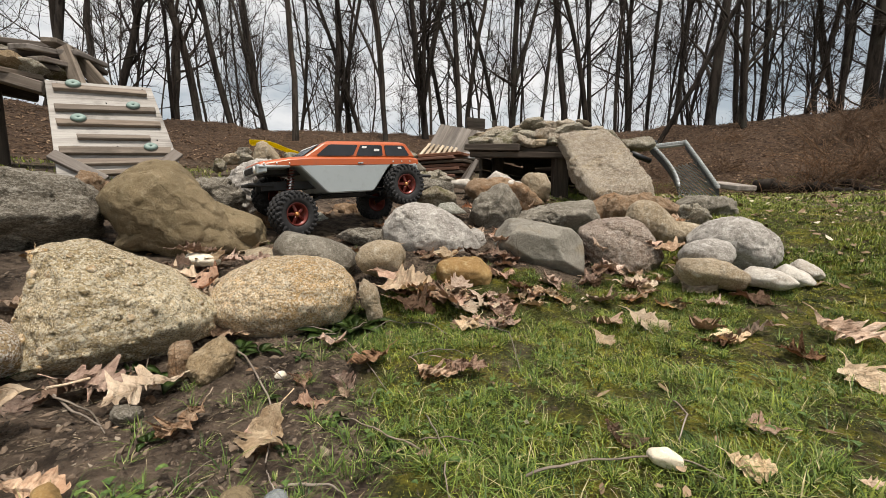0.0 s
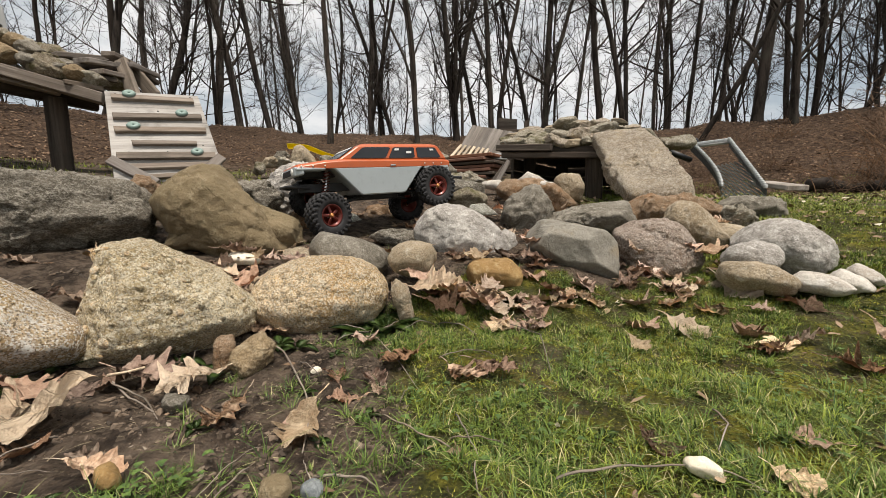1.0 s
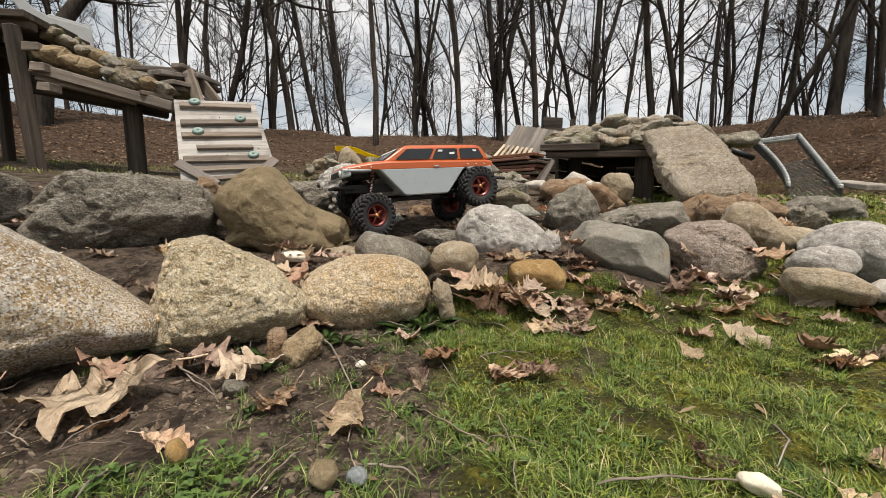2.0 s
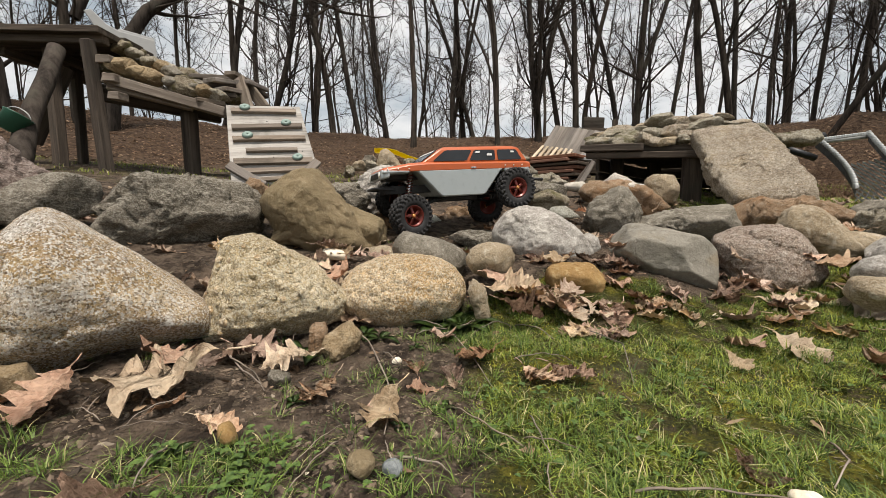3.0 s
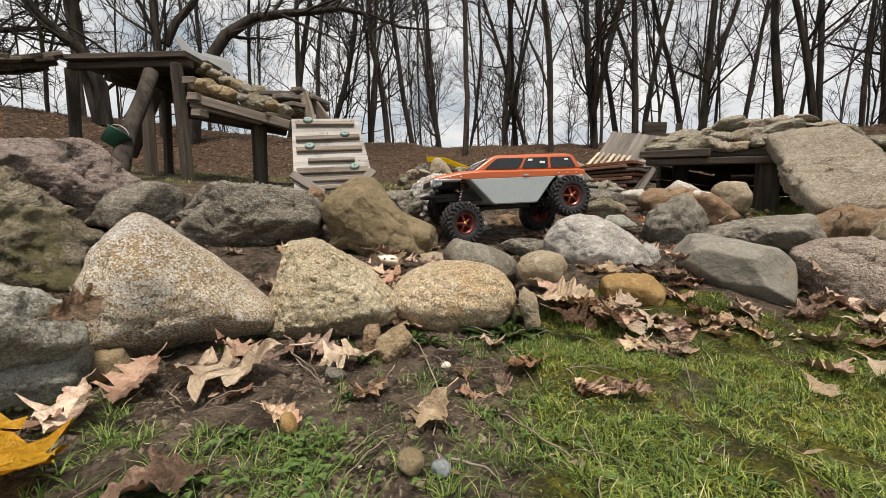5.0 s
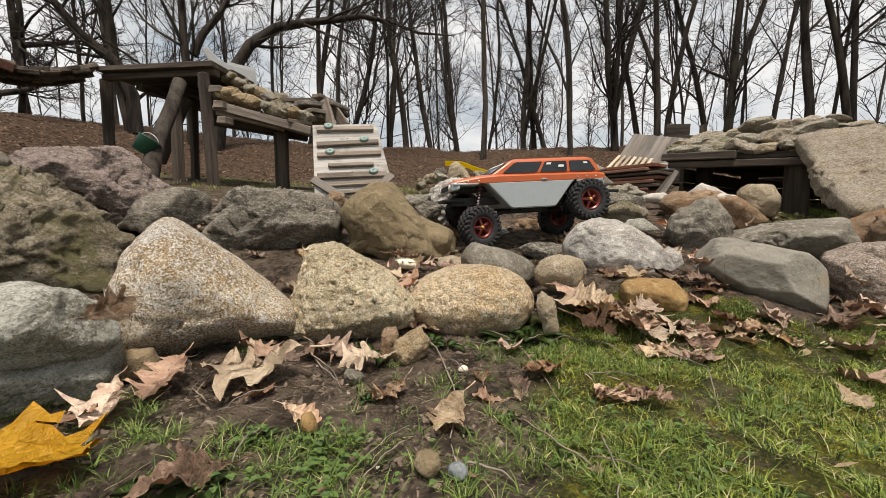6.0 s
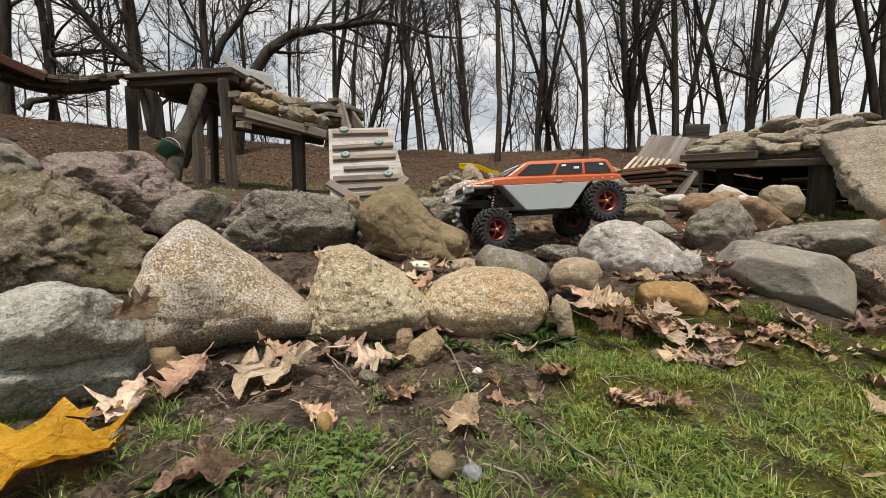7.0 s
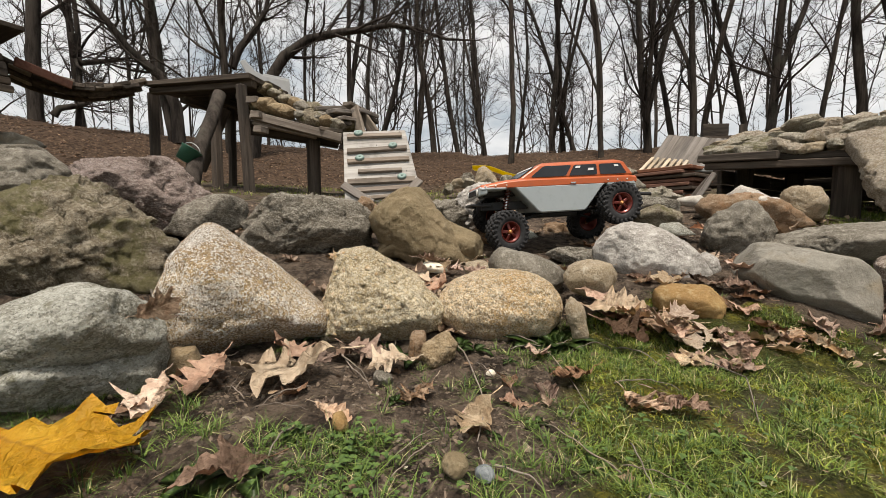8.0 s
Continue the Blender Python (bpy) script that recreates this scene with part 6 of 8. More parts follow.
arching_tree()



# ---- the radio-controlled crawler truck ----
def paint(name, col, rough=0.35, metal=0.0, coat=0.3):
    n = Nodes(name)
    c = n.mix(n.math("MULTIPLY", n.ramp(n.noise(40, 5, 0.7), 0.5, 0.75), 0.35), col, tuple(x * 0.55 + 0.03 for x in col))
    m = n.done(c, n.ramp(n.noise(60, 4), 0.35, 0.7, rough * 0.8, rough * 1.4), n.noise(300, 2), 0.05, 0.0005, metal)
    n.bsdf.inputs["Coat Weight"].default_value = coat
    n.bsdf.inputs["Coat Roughness"].default_value = 0.25
    return m


ORANGE = paint("orange_body_paint", (0.44, 0.090, 0.020))
SILVER = paint("dull_silver_paint", (0.36, 0.40, 0.41), 0.42, 0.25)
RIM_RED = paint("red_anodised_wheel", (0.12, 0.014, 0.008), 0.42, 0.45)
RUBBER = plain("black_tyre_rubber", (0.016, 0.016, 0.017), 0.8, 0.0, 0.5, 60, 0.4)
BLACK = plain("matt_black_plastic", (0.012, 0.012, 0.013), 0.6)
CHROME = plain("scuffed_chrome", (0.55, 0.55, 0.55), 0.25, 0.9)
STICKER = plain("white_sticker", (0.62, 0.62, 0.62), 0.5, dirt=0.1)
LAMP_CLEAR = plain("clear_lamp_lens", (0.70, 0.70, 0.66), 0.15, dirt=0.1)
COPPER = plain("orange_wheel_hardware", (0.45, 0.20, 0.07), 0.35, 0.7)


def glass_mat():
    n = Nodes("smoked_window")
    m = n.done(n.mix(n.noise(12, 3), (0.010, 0.012, 0.014), (0.04, 0.044, 0.05)), 0.12, spec=0.3)
    return m


SMOKED = glass_mat()


def patch_bm(corners, u0, u1, v0, v1, lift=0.0012, thick=0.0016, n=5, round_off=0.07):
    """A thin plate with clipped corners on a four-cornered face: bottom front, bottom rear, top rear, top front."""
    bf, brr, trr, tf = (Vector(c) for c in corners)
    at = lambda u, v: bf.lerp(brr, u).lerp(tf.lerp(trr, u), v)
    nrm = (brr - bf).cross(tf - bf).normalized()
    c = round_off
    ring = [(c, 0), (1 - c, 0), (1, c), (1, 1 - c), (1 - c, 1), (c, 1), (0, 1 - c), (0, c)]
    bm = bmesh.new()
    lo = [bm.verts.new(at(u0 + (u1 - u0) * a, v0 + (v1 - v0) * b) + nrm * lift) for a, b in ring]
    hi = [bm.verts.new(v.co + nrm * thick) for v in lo]
    bm.faces.new(hi)
    bm.faces.new(lo[::-1])
    for i in range(8):
        bm.faces.new((lo[i], lo[(i + 1) % 8], hi[(i + 1) % 8], hi[i]))
    bmesh.ops.recalc_face_normals(bm, faces=bm.faces)
    return bm


def loft_bm(sections, bevel=0.0, seg=2):
    """A closed hull through rings of equal count."""
    bm = bmesh.new()
    rings = [[bm.verts.new(p) for p in s] for s in sections]
    k = len(rings[0])
    for a, b in zip(rings, rings[1:]):
        for i in range(k):
            bm.faces.new((a[i], a[(i + 1) % k], b[(i + 1) % k], b[i]))
    bm.faces.new(rings[0][::-1])
    bm.faces.new(rings[-1])
    bmesh.ops.recalc_face_normals(bm, faces=bm.faces)
    if bevel:
        bmesh.ops.bevel(bm, geom=bm.edges[:], offset=bevel, segments=seg, affect="EDGES", profile=0.5)
    return bm


def tyre_bm(r=0.0555, w=0.044):
    h = w / 2
    bm = lathe_bm([(r * 0.50, -h * 0.8), (r * 0.62, -h), (r * 0.84, -h), (r * 0.93, -h * 0.8), (r * 0.945, -h * 0.4), (r * 0.945, h * 0.4), (r * 0.93, h * 0.8), (r * 0.84, h), (r * 0.62, h), (r * 0.50, h * 0.8)], 44)
    lugs = [bm]
    for k in range(24):
        a = k * math.tau / 24
        for y, da, sx, sy in ((0.0, 0.0, 0.0085, 0.012), (-h * 0.42, 0.13, 0.010, 0.0095), (h * 0.42, 0.13, 0.010, 0.0095), (-h * 0.84, 0.0, 0.0085, 0.009), (h * 0.84, 0.0, 0.0085, 0.009)):
            t = a + da
            rr = r * (0.975 if abs(y) < h * 0.7 else 0.945)
            m = Matrix.Rotation(-t, 4, "Y") @ Matrix.Translation((rr, y, 0)) @ Matrix.Rotation(0.3 if k % 2 else -0.3, 4, "X")
            lugs.append(box_bm(0.0062, sy, sx, 0.0012, m))
        for y in (-h * 1.0, h * 1.0):
            m = Matrix.Rotation(-(a + 0.06), 4, "Y") @ Matrix.Translation((r * 0.86, y, 0))
            lugs.append(box_bm(0.010, 0.0035, 0.006, 0.001, m))
    return join_bm(*lugs)


def truck():
    t = thing("radio_controlled_truck", pose(-0.292, 1.126, 0.215, 0, 4.0, -144.4), "orange and silver radio-controlled crawler wagon straddling the rocks", "toy truck")
    inv = t.matrix_world.inverted()
    W = 0.094
    # silver lower body
    side = [(0.150, 0.092), (0.128, 0.088), (0.068, 0.024), (0.060, 0.020), (-0.058, 0.020), (-0.066, 0.024), (-0.112, 0.082), (-0.125, 0.092)]
    part("lower_body", prism_bm(side, 2 * W, 0.003), SILVER, t, "dull silver lower body with cut wheel arches")
    for x0, x1, z0 in ((0.150, 0.222, 0.0855), (-0.206, -0.125, 0.083)):
        part("fender", box_bm(x1 - x0, 2 * W, 0.094 - z0, 0.003, pose((x0 + x1) / 2, 0, (0.094 + z0) / 2)), SILVER, t)
    part("rear_quarter", box_bm(0.020, 2 * W * 0.98, 0.046, 0.004, pose(-0.200, 0, 0.066)), SILVER, t)
    part("nose", loft_bm([[(0.203, -W, 0.076), (0.203, W, 0.076), (0.203, W, 0.096), (0.203, -W, 0.096)], [(0.226, -W * 0.93, 0.072), (0.226, W * 0.93, 0.072), (0.225, W * 0.93, 0.096), (0.225, -W * 0.93, 0.096)]], 0.004), SILVER, t)
    part("grille", box_bm(0.006, 0.10, 0.014, 0.001, pose(0.226, 0, 0.083)), BLACK, t, "black slotted grille")
    # orange upper body
    B = 0.090
    hood = [[(x, -w, B), (x, w, B), (x, w, z - 0.006), (x, w * 0.90, z), (x, -w * 0.90, z), (x, -w, z - 0.006)] for x, w, z in ((-0.212, W * 0.97, 0.108), (-0.19, W, 0.112), (0.10, W, 0.114), (0.15, W, 0.111), (0.217, W * 0.97, 0.101), (0.222, W * 0.93, 0.096))]
    part("hood_and_belt", loft_bm(hood, 0.0015, 1), ORANGE, t, "orange hood and belt line, scuffed")
    Z0, Z1 = 0.110, 0.151
    cab = [[(0.118, -W * 0.93, Z0), (0.118, W * 0.93, Z0), (-0.204, W * 0.95, Z0), (-0.204, -W * 0.95, Z0)], [(0.060, -W * 0.86, Z1 - 0.004), (0.060, W * 0.86, Z1 - 0.004), (-0.178, W * 0.88, Z1 - 0.002), (-0.178, -W * 0.88, Z1 - 0.002)], [(0.044, -W * 0.72, Z1 + 0.003), (0.044, W * 0.72, Z1 + 0.003), (-0.160, W * 0.74, Z1 + 0.004), (-0.160, -W * 0.74, Z1 + 0.004)]]
    part("cabin", loft_bm(cab, 0.004), ORANGE, t, "orange cabin and roof")
    for s in (1, -1):
        face = [(0.118, s * W * 0.93, Z0), (-0.204, s * W * 0.95, Z0), (-0.178, s * W * 0.88, Z1 - 0.003), (0.060, s * W * 0.86, Z1 - 0.003)]
        lift = 0.0010 * s
        for k, (u0, u1) in enumerate(((0.085, 0.395), (0.425, 0.675), (0.705, 0.945))):
            w = part("side_window", patch_bm(face, u0, u1, 0.10, 0.86, lift, 0.0012 * s), SMOKED, t, "dark smoked side window")
            if s > 0 and k == 1:
                part("sticker", patch_bm(face, 0.585, 0.64, 0.42, 0.58, 0.0032, 0.0006), STICKER, w, "small white sticker with illegible print")
                part("sticker", patch_bm(face, 0.45, 0.50, 0.62, 0.76, 0.0032, 0.0006), STICKER, w)
            if s > 0 and k == 2:
                for uu, vv in ((0.86, 0.62),):
                    part("sticker", patch_bm(face, uu, uu + 0.042, vv, vv + 0.13, 0.0032, 0.0006), STICKER, w)
        part("door_handle", box_bm(0.016, 0.004, 0.004, 0.001, pose(-0.03, s * (W + 0.001), 0.095)), CHROME, t)
        for x in (0.209, 0.181, 0.152, -0.128, -0.155, -0.182):
            bm = bmesh.new()
            bmesh.ops.create_uvsphere(bm, u_segments=10, v_segments=6, radius=0.0021)
            part("bolt", bm, LAMP_CLEAR, t, "pale round bolt", pose(x, s * W, 0.0965 if x > 0 else 0.0985), True)
        bm = lathe_bm([(0.0, 0.0), (0.008, 0.0), (0.0082, 0.002), (0.006, 0.0035), (0.0, 0.004)], 20)
        bmesh.ops.rotate(bm, matrix=Matrix.Rotation(radians(-90), 3, "Z"), verts=bm.verts)
        part("headlight", bm, LAMP_CLEAR, t, "round clear headlight", pose(0.225, s * 0.066, 0.084), True)
        part("tail_light", box_bm(0.004, 0.012, 0.016, 0.001, pose(-0.2125, s * 0.08, 0.098)), RIM_RED, t)
    ws = [(0.118, W * 0.90, Z0), (0.118, -W * 0.90, Z0), (0.060, -W * 0.84, Z1 - 0.003), (0.060, W * 0.84, Z1 - 0.003)]
    part("windshield", patch_bm(ws, 0.06, 0.94, 0.08, 0.92, -0.0012, -0.0012), SMOKED, t, "dark tinted windshield with pale markings")
    part("sticker", patch_bm(ws, 0.1, 0.9, 0.72, 0.86, -0.0030, -0.0006), STICKER, t)
    rw = [(-0.204, -W * 0.90, Z0), (-0.204, W * 0.90, Z0), (-0.178, W * 0.78, Z1 - 0.003), (-0.178, -W * 0.78, Z1 - 0.003)]
    part("rear_window", patch_bm(rw, 0.1, 0.9, 0.12, 0.88, -0.0012, -0.0012), SMOKED, t)
    # chassis
    for s in (1, -1):
        part("frame_rail", box_bm(0.40, 0.008, 0.022, 0.001, pose(0.01, s * 0.036, 0.045)), BLACK, t)
    part("inner_well", box_bm(0.13, 0.075, 0.018, 0.003, pose(0.14, 0, 0.080)), BLACK, t)
    part("inner_well", box_bm(0.10, 0.085, 0.03, 0.003, pose(-0.155, 0, 0.075)), BLACK, t)
    part("skid_plate", box_bm(0.13, 0.075, 0.016, 0.004, pose(0.0, 0, 0.014)), BLACK, t)
    for x, z in ((0.236, 0.050), (-0.222, 0.060)):
        part("bumper", tube_bm([(x - 0.05, 0.06, z - 0.004), (x, 0.055, z), (x, -0.055, z), (x - 0.05, -0.06, z - 0.004)], 0.0045, 8), BLACK, t, smooth=True)
    wheel_at = {"nf": (-0.362, 0.959, 0.179), "nr": (-0.112, 1.138, 0.260), "ff": (-0.472, 1.114, 0.224), "fr": (-0.223, 1.293, 0.210)}
    rim_prof = [(0.008, -0.010), (0.019, -0.010), (0.023, -0.017), (0.0285, -0.019), (0.0285, -0.0165), (0.0265, -0.0145), (0.0265, 0.0145), (0.0285, 0.0165), (0.0285, 0.019), (0.0255, 0.0185), (0.022, 0.008), (0.008, 0.004)]
    tyre_me, rim_me = mesh_of("tyre", tyre_bm(), RUBBER), mesh_of("rim", lathe_bm(rim_prof, 36), RIM_RED)
    hub = {}
    for key, p in wheel_at.items():
        near = key[0] == "n"
        wm = inv @ Matrix.Translation(p) @ (pose(0, 0, 0, 0, 0, -144.4 if key[1] == "r" else -128.4) @ (Matrix.Identity(4) if near else Matrix.Rotation(math.pi, 4, "Z")))
        wh = new("wheel")
        wh.empty_display_size = 0.01
        wh.parent, wh.matrix_local = t, wm
        for nm, me in (("tyre", tyre_me), ("rim", rim_me)):
            o = new(nm, me)
            o.parent = wh
        for k in range(5):
            a = k * math.tau / 5
            part("spoke", box_bm(0.018, 0.006, 0.0075, 0.0015, Matrix.Rotation(-a, 4, "Y") @ Matrix.Translation((0.0145, 0.012, 0)) @ Matrix.Rotation(-0.25, 4, "Z")), RIM_RED, wh)
        bm = lathe_bm([(0.0, 0.004), (0.006, 0.004), (0.0065, 0.016), (0.003, 0.020), (0.0, 0.020)], 12)
        part("hub_nut", bm, COPPER, wh, "orange-brass hub nut", smooth=True)
        hub[key] = inv @ Vector(p)
    for a, b in (("nf", "ff"), ("nr", "fr")):
        p, q = hub[a], hub[b]
        part("axle", tube_bm([p.lerp(q, 0.08), p.lerp(q, 0.35), p.lerp(q, 0.5), p.lerp(q, 0.62), p.lerp(q, 0.92)], [0.007, 0.008, 0.016, 0.009, 0.007], 10), BLACK, t, smooth=True)
        for key, f in ((a, 0.24), (b, 0.76)):
            w = p.lerp(q, f)
            top = Vector((w.x - 0.02 * (1 if w.x > 0 else -1), 0.05 if w.y > 0 else -0.05, 0.095))
            d = part("shock", tube_bm([w, w.lerp(top, 0.5), top], [0.0045, 0.0045, 0.006], 8), CHROME, t, "shock absorber with a red spring", smooth=True)
            coil = [w.lerp(top, 0.3 + 0.6 * k / 60) + Vector((math.cos(k * 0.9), math.sin(k * 0.9), 0)) * 0.0085 for k in range(61)]
            part("spring", tube_bm(coil, 0.0014, 5), RIM_RED, d, smooth=True)
            e = Vector((0.02 if w.x > 0 else -0.02, w.y * 0.7, 0.025))
            part("link", tube_bm([w, e], 0.004, 6), STEEL_BLACK, t, smooth=True)


truck()

# ---- dead leaves ----
def leaf_mat(name, a, b, vein, rough=0.75, blotch=0.6):
    n = Nodes(name)
    sep = n.tree.nodes.new("ShaderNodeSeparateXYZ")
    n.link(n.obj, sep.inputs[0])
    ay = n.math("ABSOLUTE", sep.outputs[1])
    rib = n.ramp(ay, 0.0, 0.018, 1.0, 0.0)
    wave = n.math("FRACT", n.math("MULTIPLY", n.math("SUBTRACT", sep.outputs[0], n.math("MULTIPLY", ay, 0.8)), 7.0))
    lat = n.ramp(n.math("ABSOLUTE", n.math("SUBTRACT", wave, 0.5)), 0.0, 0.06, 0.6, 0.0)
    col = n.mix(n.ramp(n.noise(3.2, 5, 0.65), 0.35, 0.68), a, b)
    col = n.mix(n.math("MULTIPLY", n.ramp(n.noise(11, 5, 0.7), 0.55, 0.72), blotch), col, tuple(c * 0.4 for c in a))
    col = n.vary(col, sat=(0.8, 1.1), val=(0.7, 1.25))
    col = n.mix(n.math("MULTIPLY", n.math("MAXIMUM", rib, n.math("MULTIPLY", lat, 0.4)), 0.5), col, vein)
    m = n.done(col, rough, n.math("ADD", n.noise(9, 4), n.math("MULTIPLY", lat, -0.5)), 0.5, 0.02, spec=0.25)
    n.bsdf.inputs["Subsurface Weight"].default_value = 0.0
    return m


LEAF_TAN = leaf_mat("dry_tan_leaf", (0.44, 0.285, 0.185), (0.66, 0.50, 0.36), (0.60, 0.48, 0.35))
LEAF_PINK = leaf_mat("dry_pinkish_leaf", (0.40, 0.255, 0.185), (0.60, 0.43, 0.325), (0.54, 0.40, 0.30))
LEAF_PALE = leaf_mat("pale_dry_leaf", (0.58, 0.43, 0.28), (0.72, 0.58, 0.41), (0.52, 0.39, 0.25), 0.75, 0.3)
LEAF_BROWN = leaf_mat("dark_brown_leaf", (0.17, 0.098, 0.055), (0.34, 0.205, 0.13), (0.36, 0.23, 0.15))
LEAF_YELLOW = leaf_mat("golden_yellow_leaf", (0.55, 0.29, 0.020), (0.74, 0.44, 0.045), (0.30, 0.13, 0.02), 0.5, 0.15)
LEAF_GREEN = leaf_mat("fresh_green_leaf", (0.035, 0.085, 0.015), (0.085, 0.17, 0.03), (0.13, 0.22, 0.06), 0.45)


OAK_S = (0, 0.09, 0.16, 0.21, 0.27, 0.36, 0.40, 0.46, 0.54, 0.59, 0.66, 0.74, 0.78, 0.85, 0.91, 1.0)
OAK_W = (0.015, 0.03, 0.11, 0.20, 0.15, 0.29, 0.34, 0.18, 0.38, 0.42, 0.20, 0.31, 0.27, 0.14, 0.13, 0.0)


def leaf_mesh(seed, mat, lobes=4, curl=0.25, fold=0.2, width=0.45, depth=0.5):
    """A lobed oak leaf one unit long on the plane, tip along x, curled, crumpled and folded, with its stalk."""
    rng = random.Random(seed)
    n = 40
    sides = []
    for side in (-1, 1):
        ss = [s + (rng.uniform(-0.022, 0.022) if 0 < k < 15 else 0) + 0.02 * side for k, s in enumerate(OAK_S)]
        ws = [w * rng.uniform(0.72, 1.2) for w in OAK_W]
        sides.append((sorted(ss), ws))
    bm = bmesh.new()
    vs = []
    ph2, tw, sway = rng.uniform(0, 6), rng.uniform(-0.7, 0.7), rng.uniform(-0.25, 0.25)
    for i in range(n + 1):
        s = i / n
        line = []
        wl, wr = (max(float(np.interp(s, *q)) * width / 0.45, 0.006) for q in sides)
        for w in (-wl, -wl * 0.5, 0.0, wr * 0.5, wr):
            x = s + 0.35 * abs(w) * (1 - s * 0.5)
            y = w + sway * (s - 0.3) ** 2
            z = curl * (math.sin(x * 2.6 + ph2) * 0.35 + (x - 0.5) ** 2 * 0.9) + fold * (abs(w) * 0.9 + w * w * 1.5) + tw * w * (x - 0.4) * 0.7
            z += (0.16 * fbm(x * 3.2 + seed, w * 3.2, 1.0) + 0.07 * fbm(x * 8 + seed, w * 8, 4.0)) * (0.5 + 2.5 * abs(w)) + curl * 0.3 * abs(w) * math.sin(x * 9 + ph2 + (2 if w > 0 else 0))
            line.append(bm.verts.new((x - 0.5, y, z)))
        vs.append(line)
    for a, b in zip(vs, vs[1:]):
        for k in range(4):
            bm.faces.new((a[k], a[k + 1], b[k + 1], b[k]))
    z0 = sum(v.co.z for v in bm.verts) / len(bm.verts)
    low = min(v.co.z for v in bm.verts)
    for v in bm.verts:
        v.co.z -= low * 0.6 + z0 * 0.4
    st = vs[0][2].co.copy()
    bmesh.ops.solidify(bm, geom=bm.faces[:], thickness=0.006)
    stalk = tube_bm([st + Vector((0.01, 0, 0)), st + Vector((-0.10, 0.02, 0.01)), st + Vector((-0.22, 0.05 * tw, 0.03))], [0.012, 0.009, 0.010], 5)
    return mesh_of("blade", bm, mat), mesh_of("stalk", stalk, mat)


KINDS = {
    "tan": ([leaf_mesh(k, LEAF_TAN, 4, 0.18 + 0.08 * k, 0.08 + 0.09 * k) for k in range(5)], "curled dry tan oak leaf"),
    "pink": ([leaf_mesh(10 + k, LEAF_PINK, 4, 0.22 + 0.09 * k, 0.14 + 0.11 * k) for k in range(4)], "curled pinkish-brown dead oak leaf"),
    "pale": ([leaf_mesh(20 + k, LEAF_PALE, 4, 0.24 + 0.1 * k, 0.08 + 0.1 * k, 0.46, 0.58) for k in range(4)], "pale dry lobed oak leaf"),
    "brown": ([leaf_mesh(30 + k, LEAF_BROWN, 3, 0.36 + 0.1 * k, 0.3) for k in range(3)], "crumpled dark brown dead leaf"),
    "yellow": ([leaf_mesh(43, LEAF_YELLOW, 4, 0.10, 0.04, 0.64)], "large golden-yellow fallen oak leaf"),
}


def lay_leaf(kind, p, size, yaw, tilt=0.0, roll=0.0, which=0, where="lying on the ground", prop=0.0):
    """One fallen leaf. prop: degrees by which its far edge is held up by the litter under it."""
    meshes, label = KINDS[kind]
    rise = Matrix.Rotation(radians(prop), 4, Vector((p[1], -p[0], 0)))
    ob = thing("dead_leaf", Matrix.Translation((p[0], p[1], p[2] + size * 0.3 * math.sin(radians(prop)))) @ rise @ pose(0, 0, 0, tilt * 0.6, roll * 0.6, yaw) @ Matrix.Scale(size, 4), label + " " + where, "leaf", "dead leaves")
    for name, me in zip(("blade", "stalk"), meshes[which % len(meshes)]):
        new(name, me).parent = ob
    return ob


lay_leaf("pale", (-0.388, 0.288, 0.013), 0.125, 215, 6, 8, 0, prop=13)
lay_leaf("pink", (-0.425, 0.325, 0.018), 0.078, 150, 35, 10, 1, prop=13)
lay_leaf("pink", (-0.455, 0.225, 0.018), 0.076, 300, 10, 18, 2, prop=12)
lay_leaf("brown", (-0.449, 0.150, 0.012), 0.045, 309, 25, 10, 3, prop=4)
lay_leaf("tan", (-0.439, 0.163, 0.012), 0.064, 311, 20, -20, 4, prop=13)
lay_leaf("pale", (-0.300, 0.378, 0.012), 0.072, 229, 4, 10, 5, prop=13)
lay_leaf("pink", (-0.360, 0.387, 0.015), 0.063, 16, 10, 20, 6, prop=13)
lay_leaf("tan", (-0.225, 0.327, 0.008), 0.050, 260, 20, 25, 7, prop=13)
lay_leaf("pale", (-0.150, 0.312, 0.006), 0.058, 258, 5, 5, 8, prop=13)
lay_leaf("tan", (-0.012, 0.432, 0.010), 0.055, 319, 4, 10, 0, prop=3)
lay_leaf("pink", (0.025, 0.443, 0.012), 0.058, 342, 4, -8, 0, prop=5)
lay_leaf("pink", (0.100, 0.642, 0.029), 0.070, 252, 12, 25, 1, prop=8)
lay_leaf("brown", (-0.087, 0.461, 0.012), 0.064, 235, 10, 10, 12, prop=4)
lay_leaf("pale", (0.042, 0.587, 0.017), 0.053, 232, 20, 10, 13, prop=13)
lay_leaf("brown", (-0.283, 0.136, 0.006), 0.069, 242, 8, 10, 14, prop=4)
lay_leaf("tan", (-0.302, 0.542, 0.023), 0.081, 342, 15, 20, 15, prop=13)
lay_leaf("brown", (-0.373, 0.374, 0.015), 0.049, 238, 15, 0, 16, prop=4)
lay_leaf("brown", (-0.665, 0.271, 0.047), 0.063, 6, 50, 40, 17, prop=13)
lay_leaf("tan", (0.011, 0.682, 0.037), 0.082, 255, 30, 30, 18, prop=13)
lay_leaf("pale", (0.224, 0.271, 0.006), 0.032, 330, 15, 25, 19, prop=13)
lay_leaf("pink", (0.278, 0.322, 0.006), 0.035, 127, 15, 15, 20, prop=13)
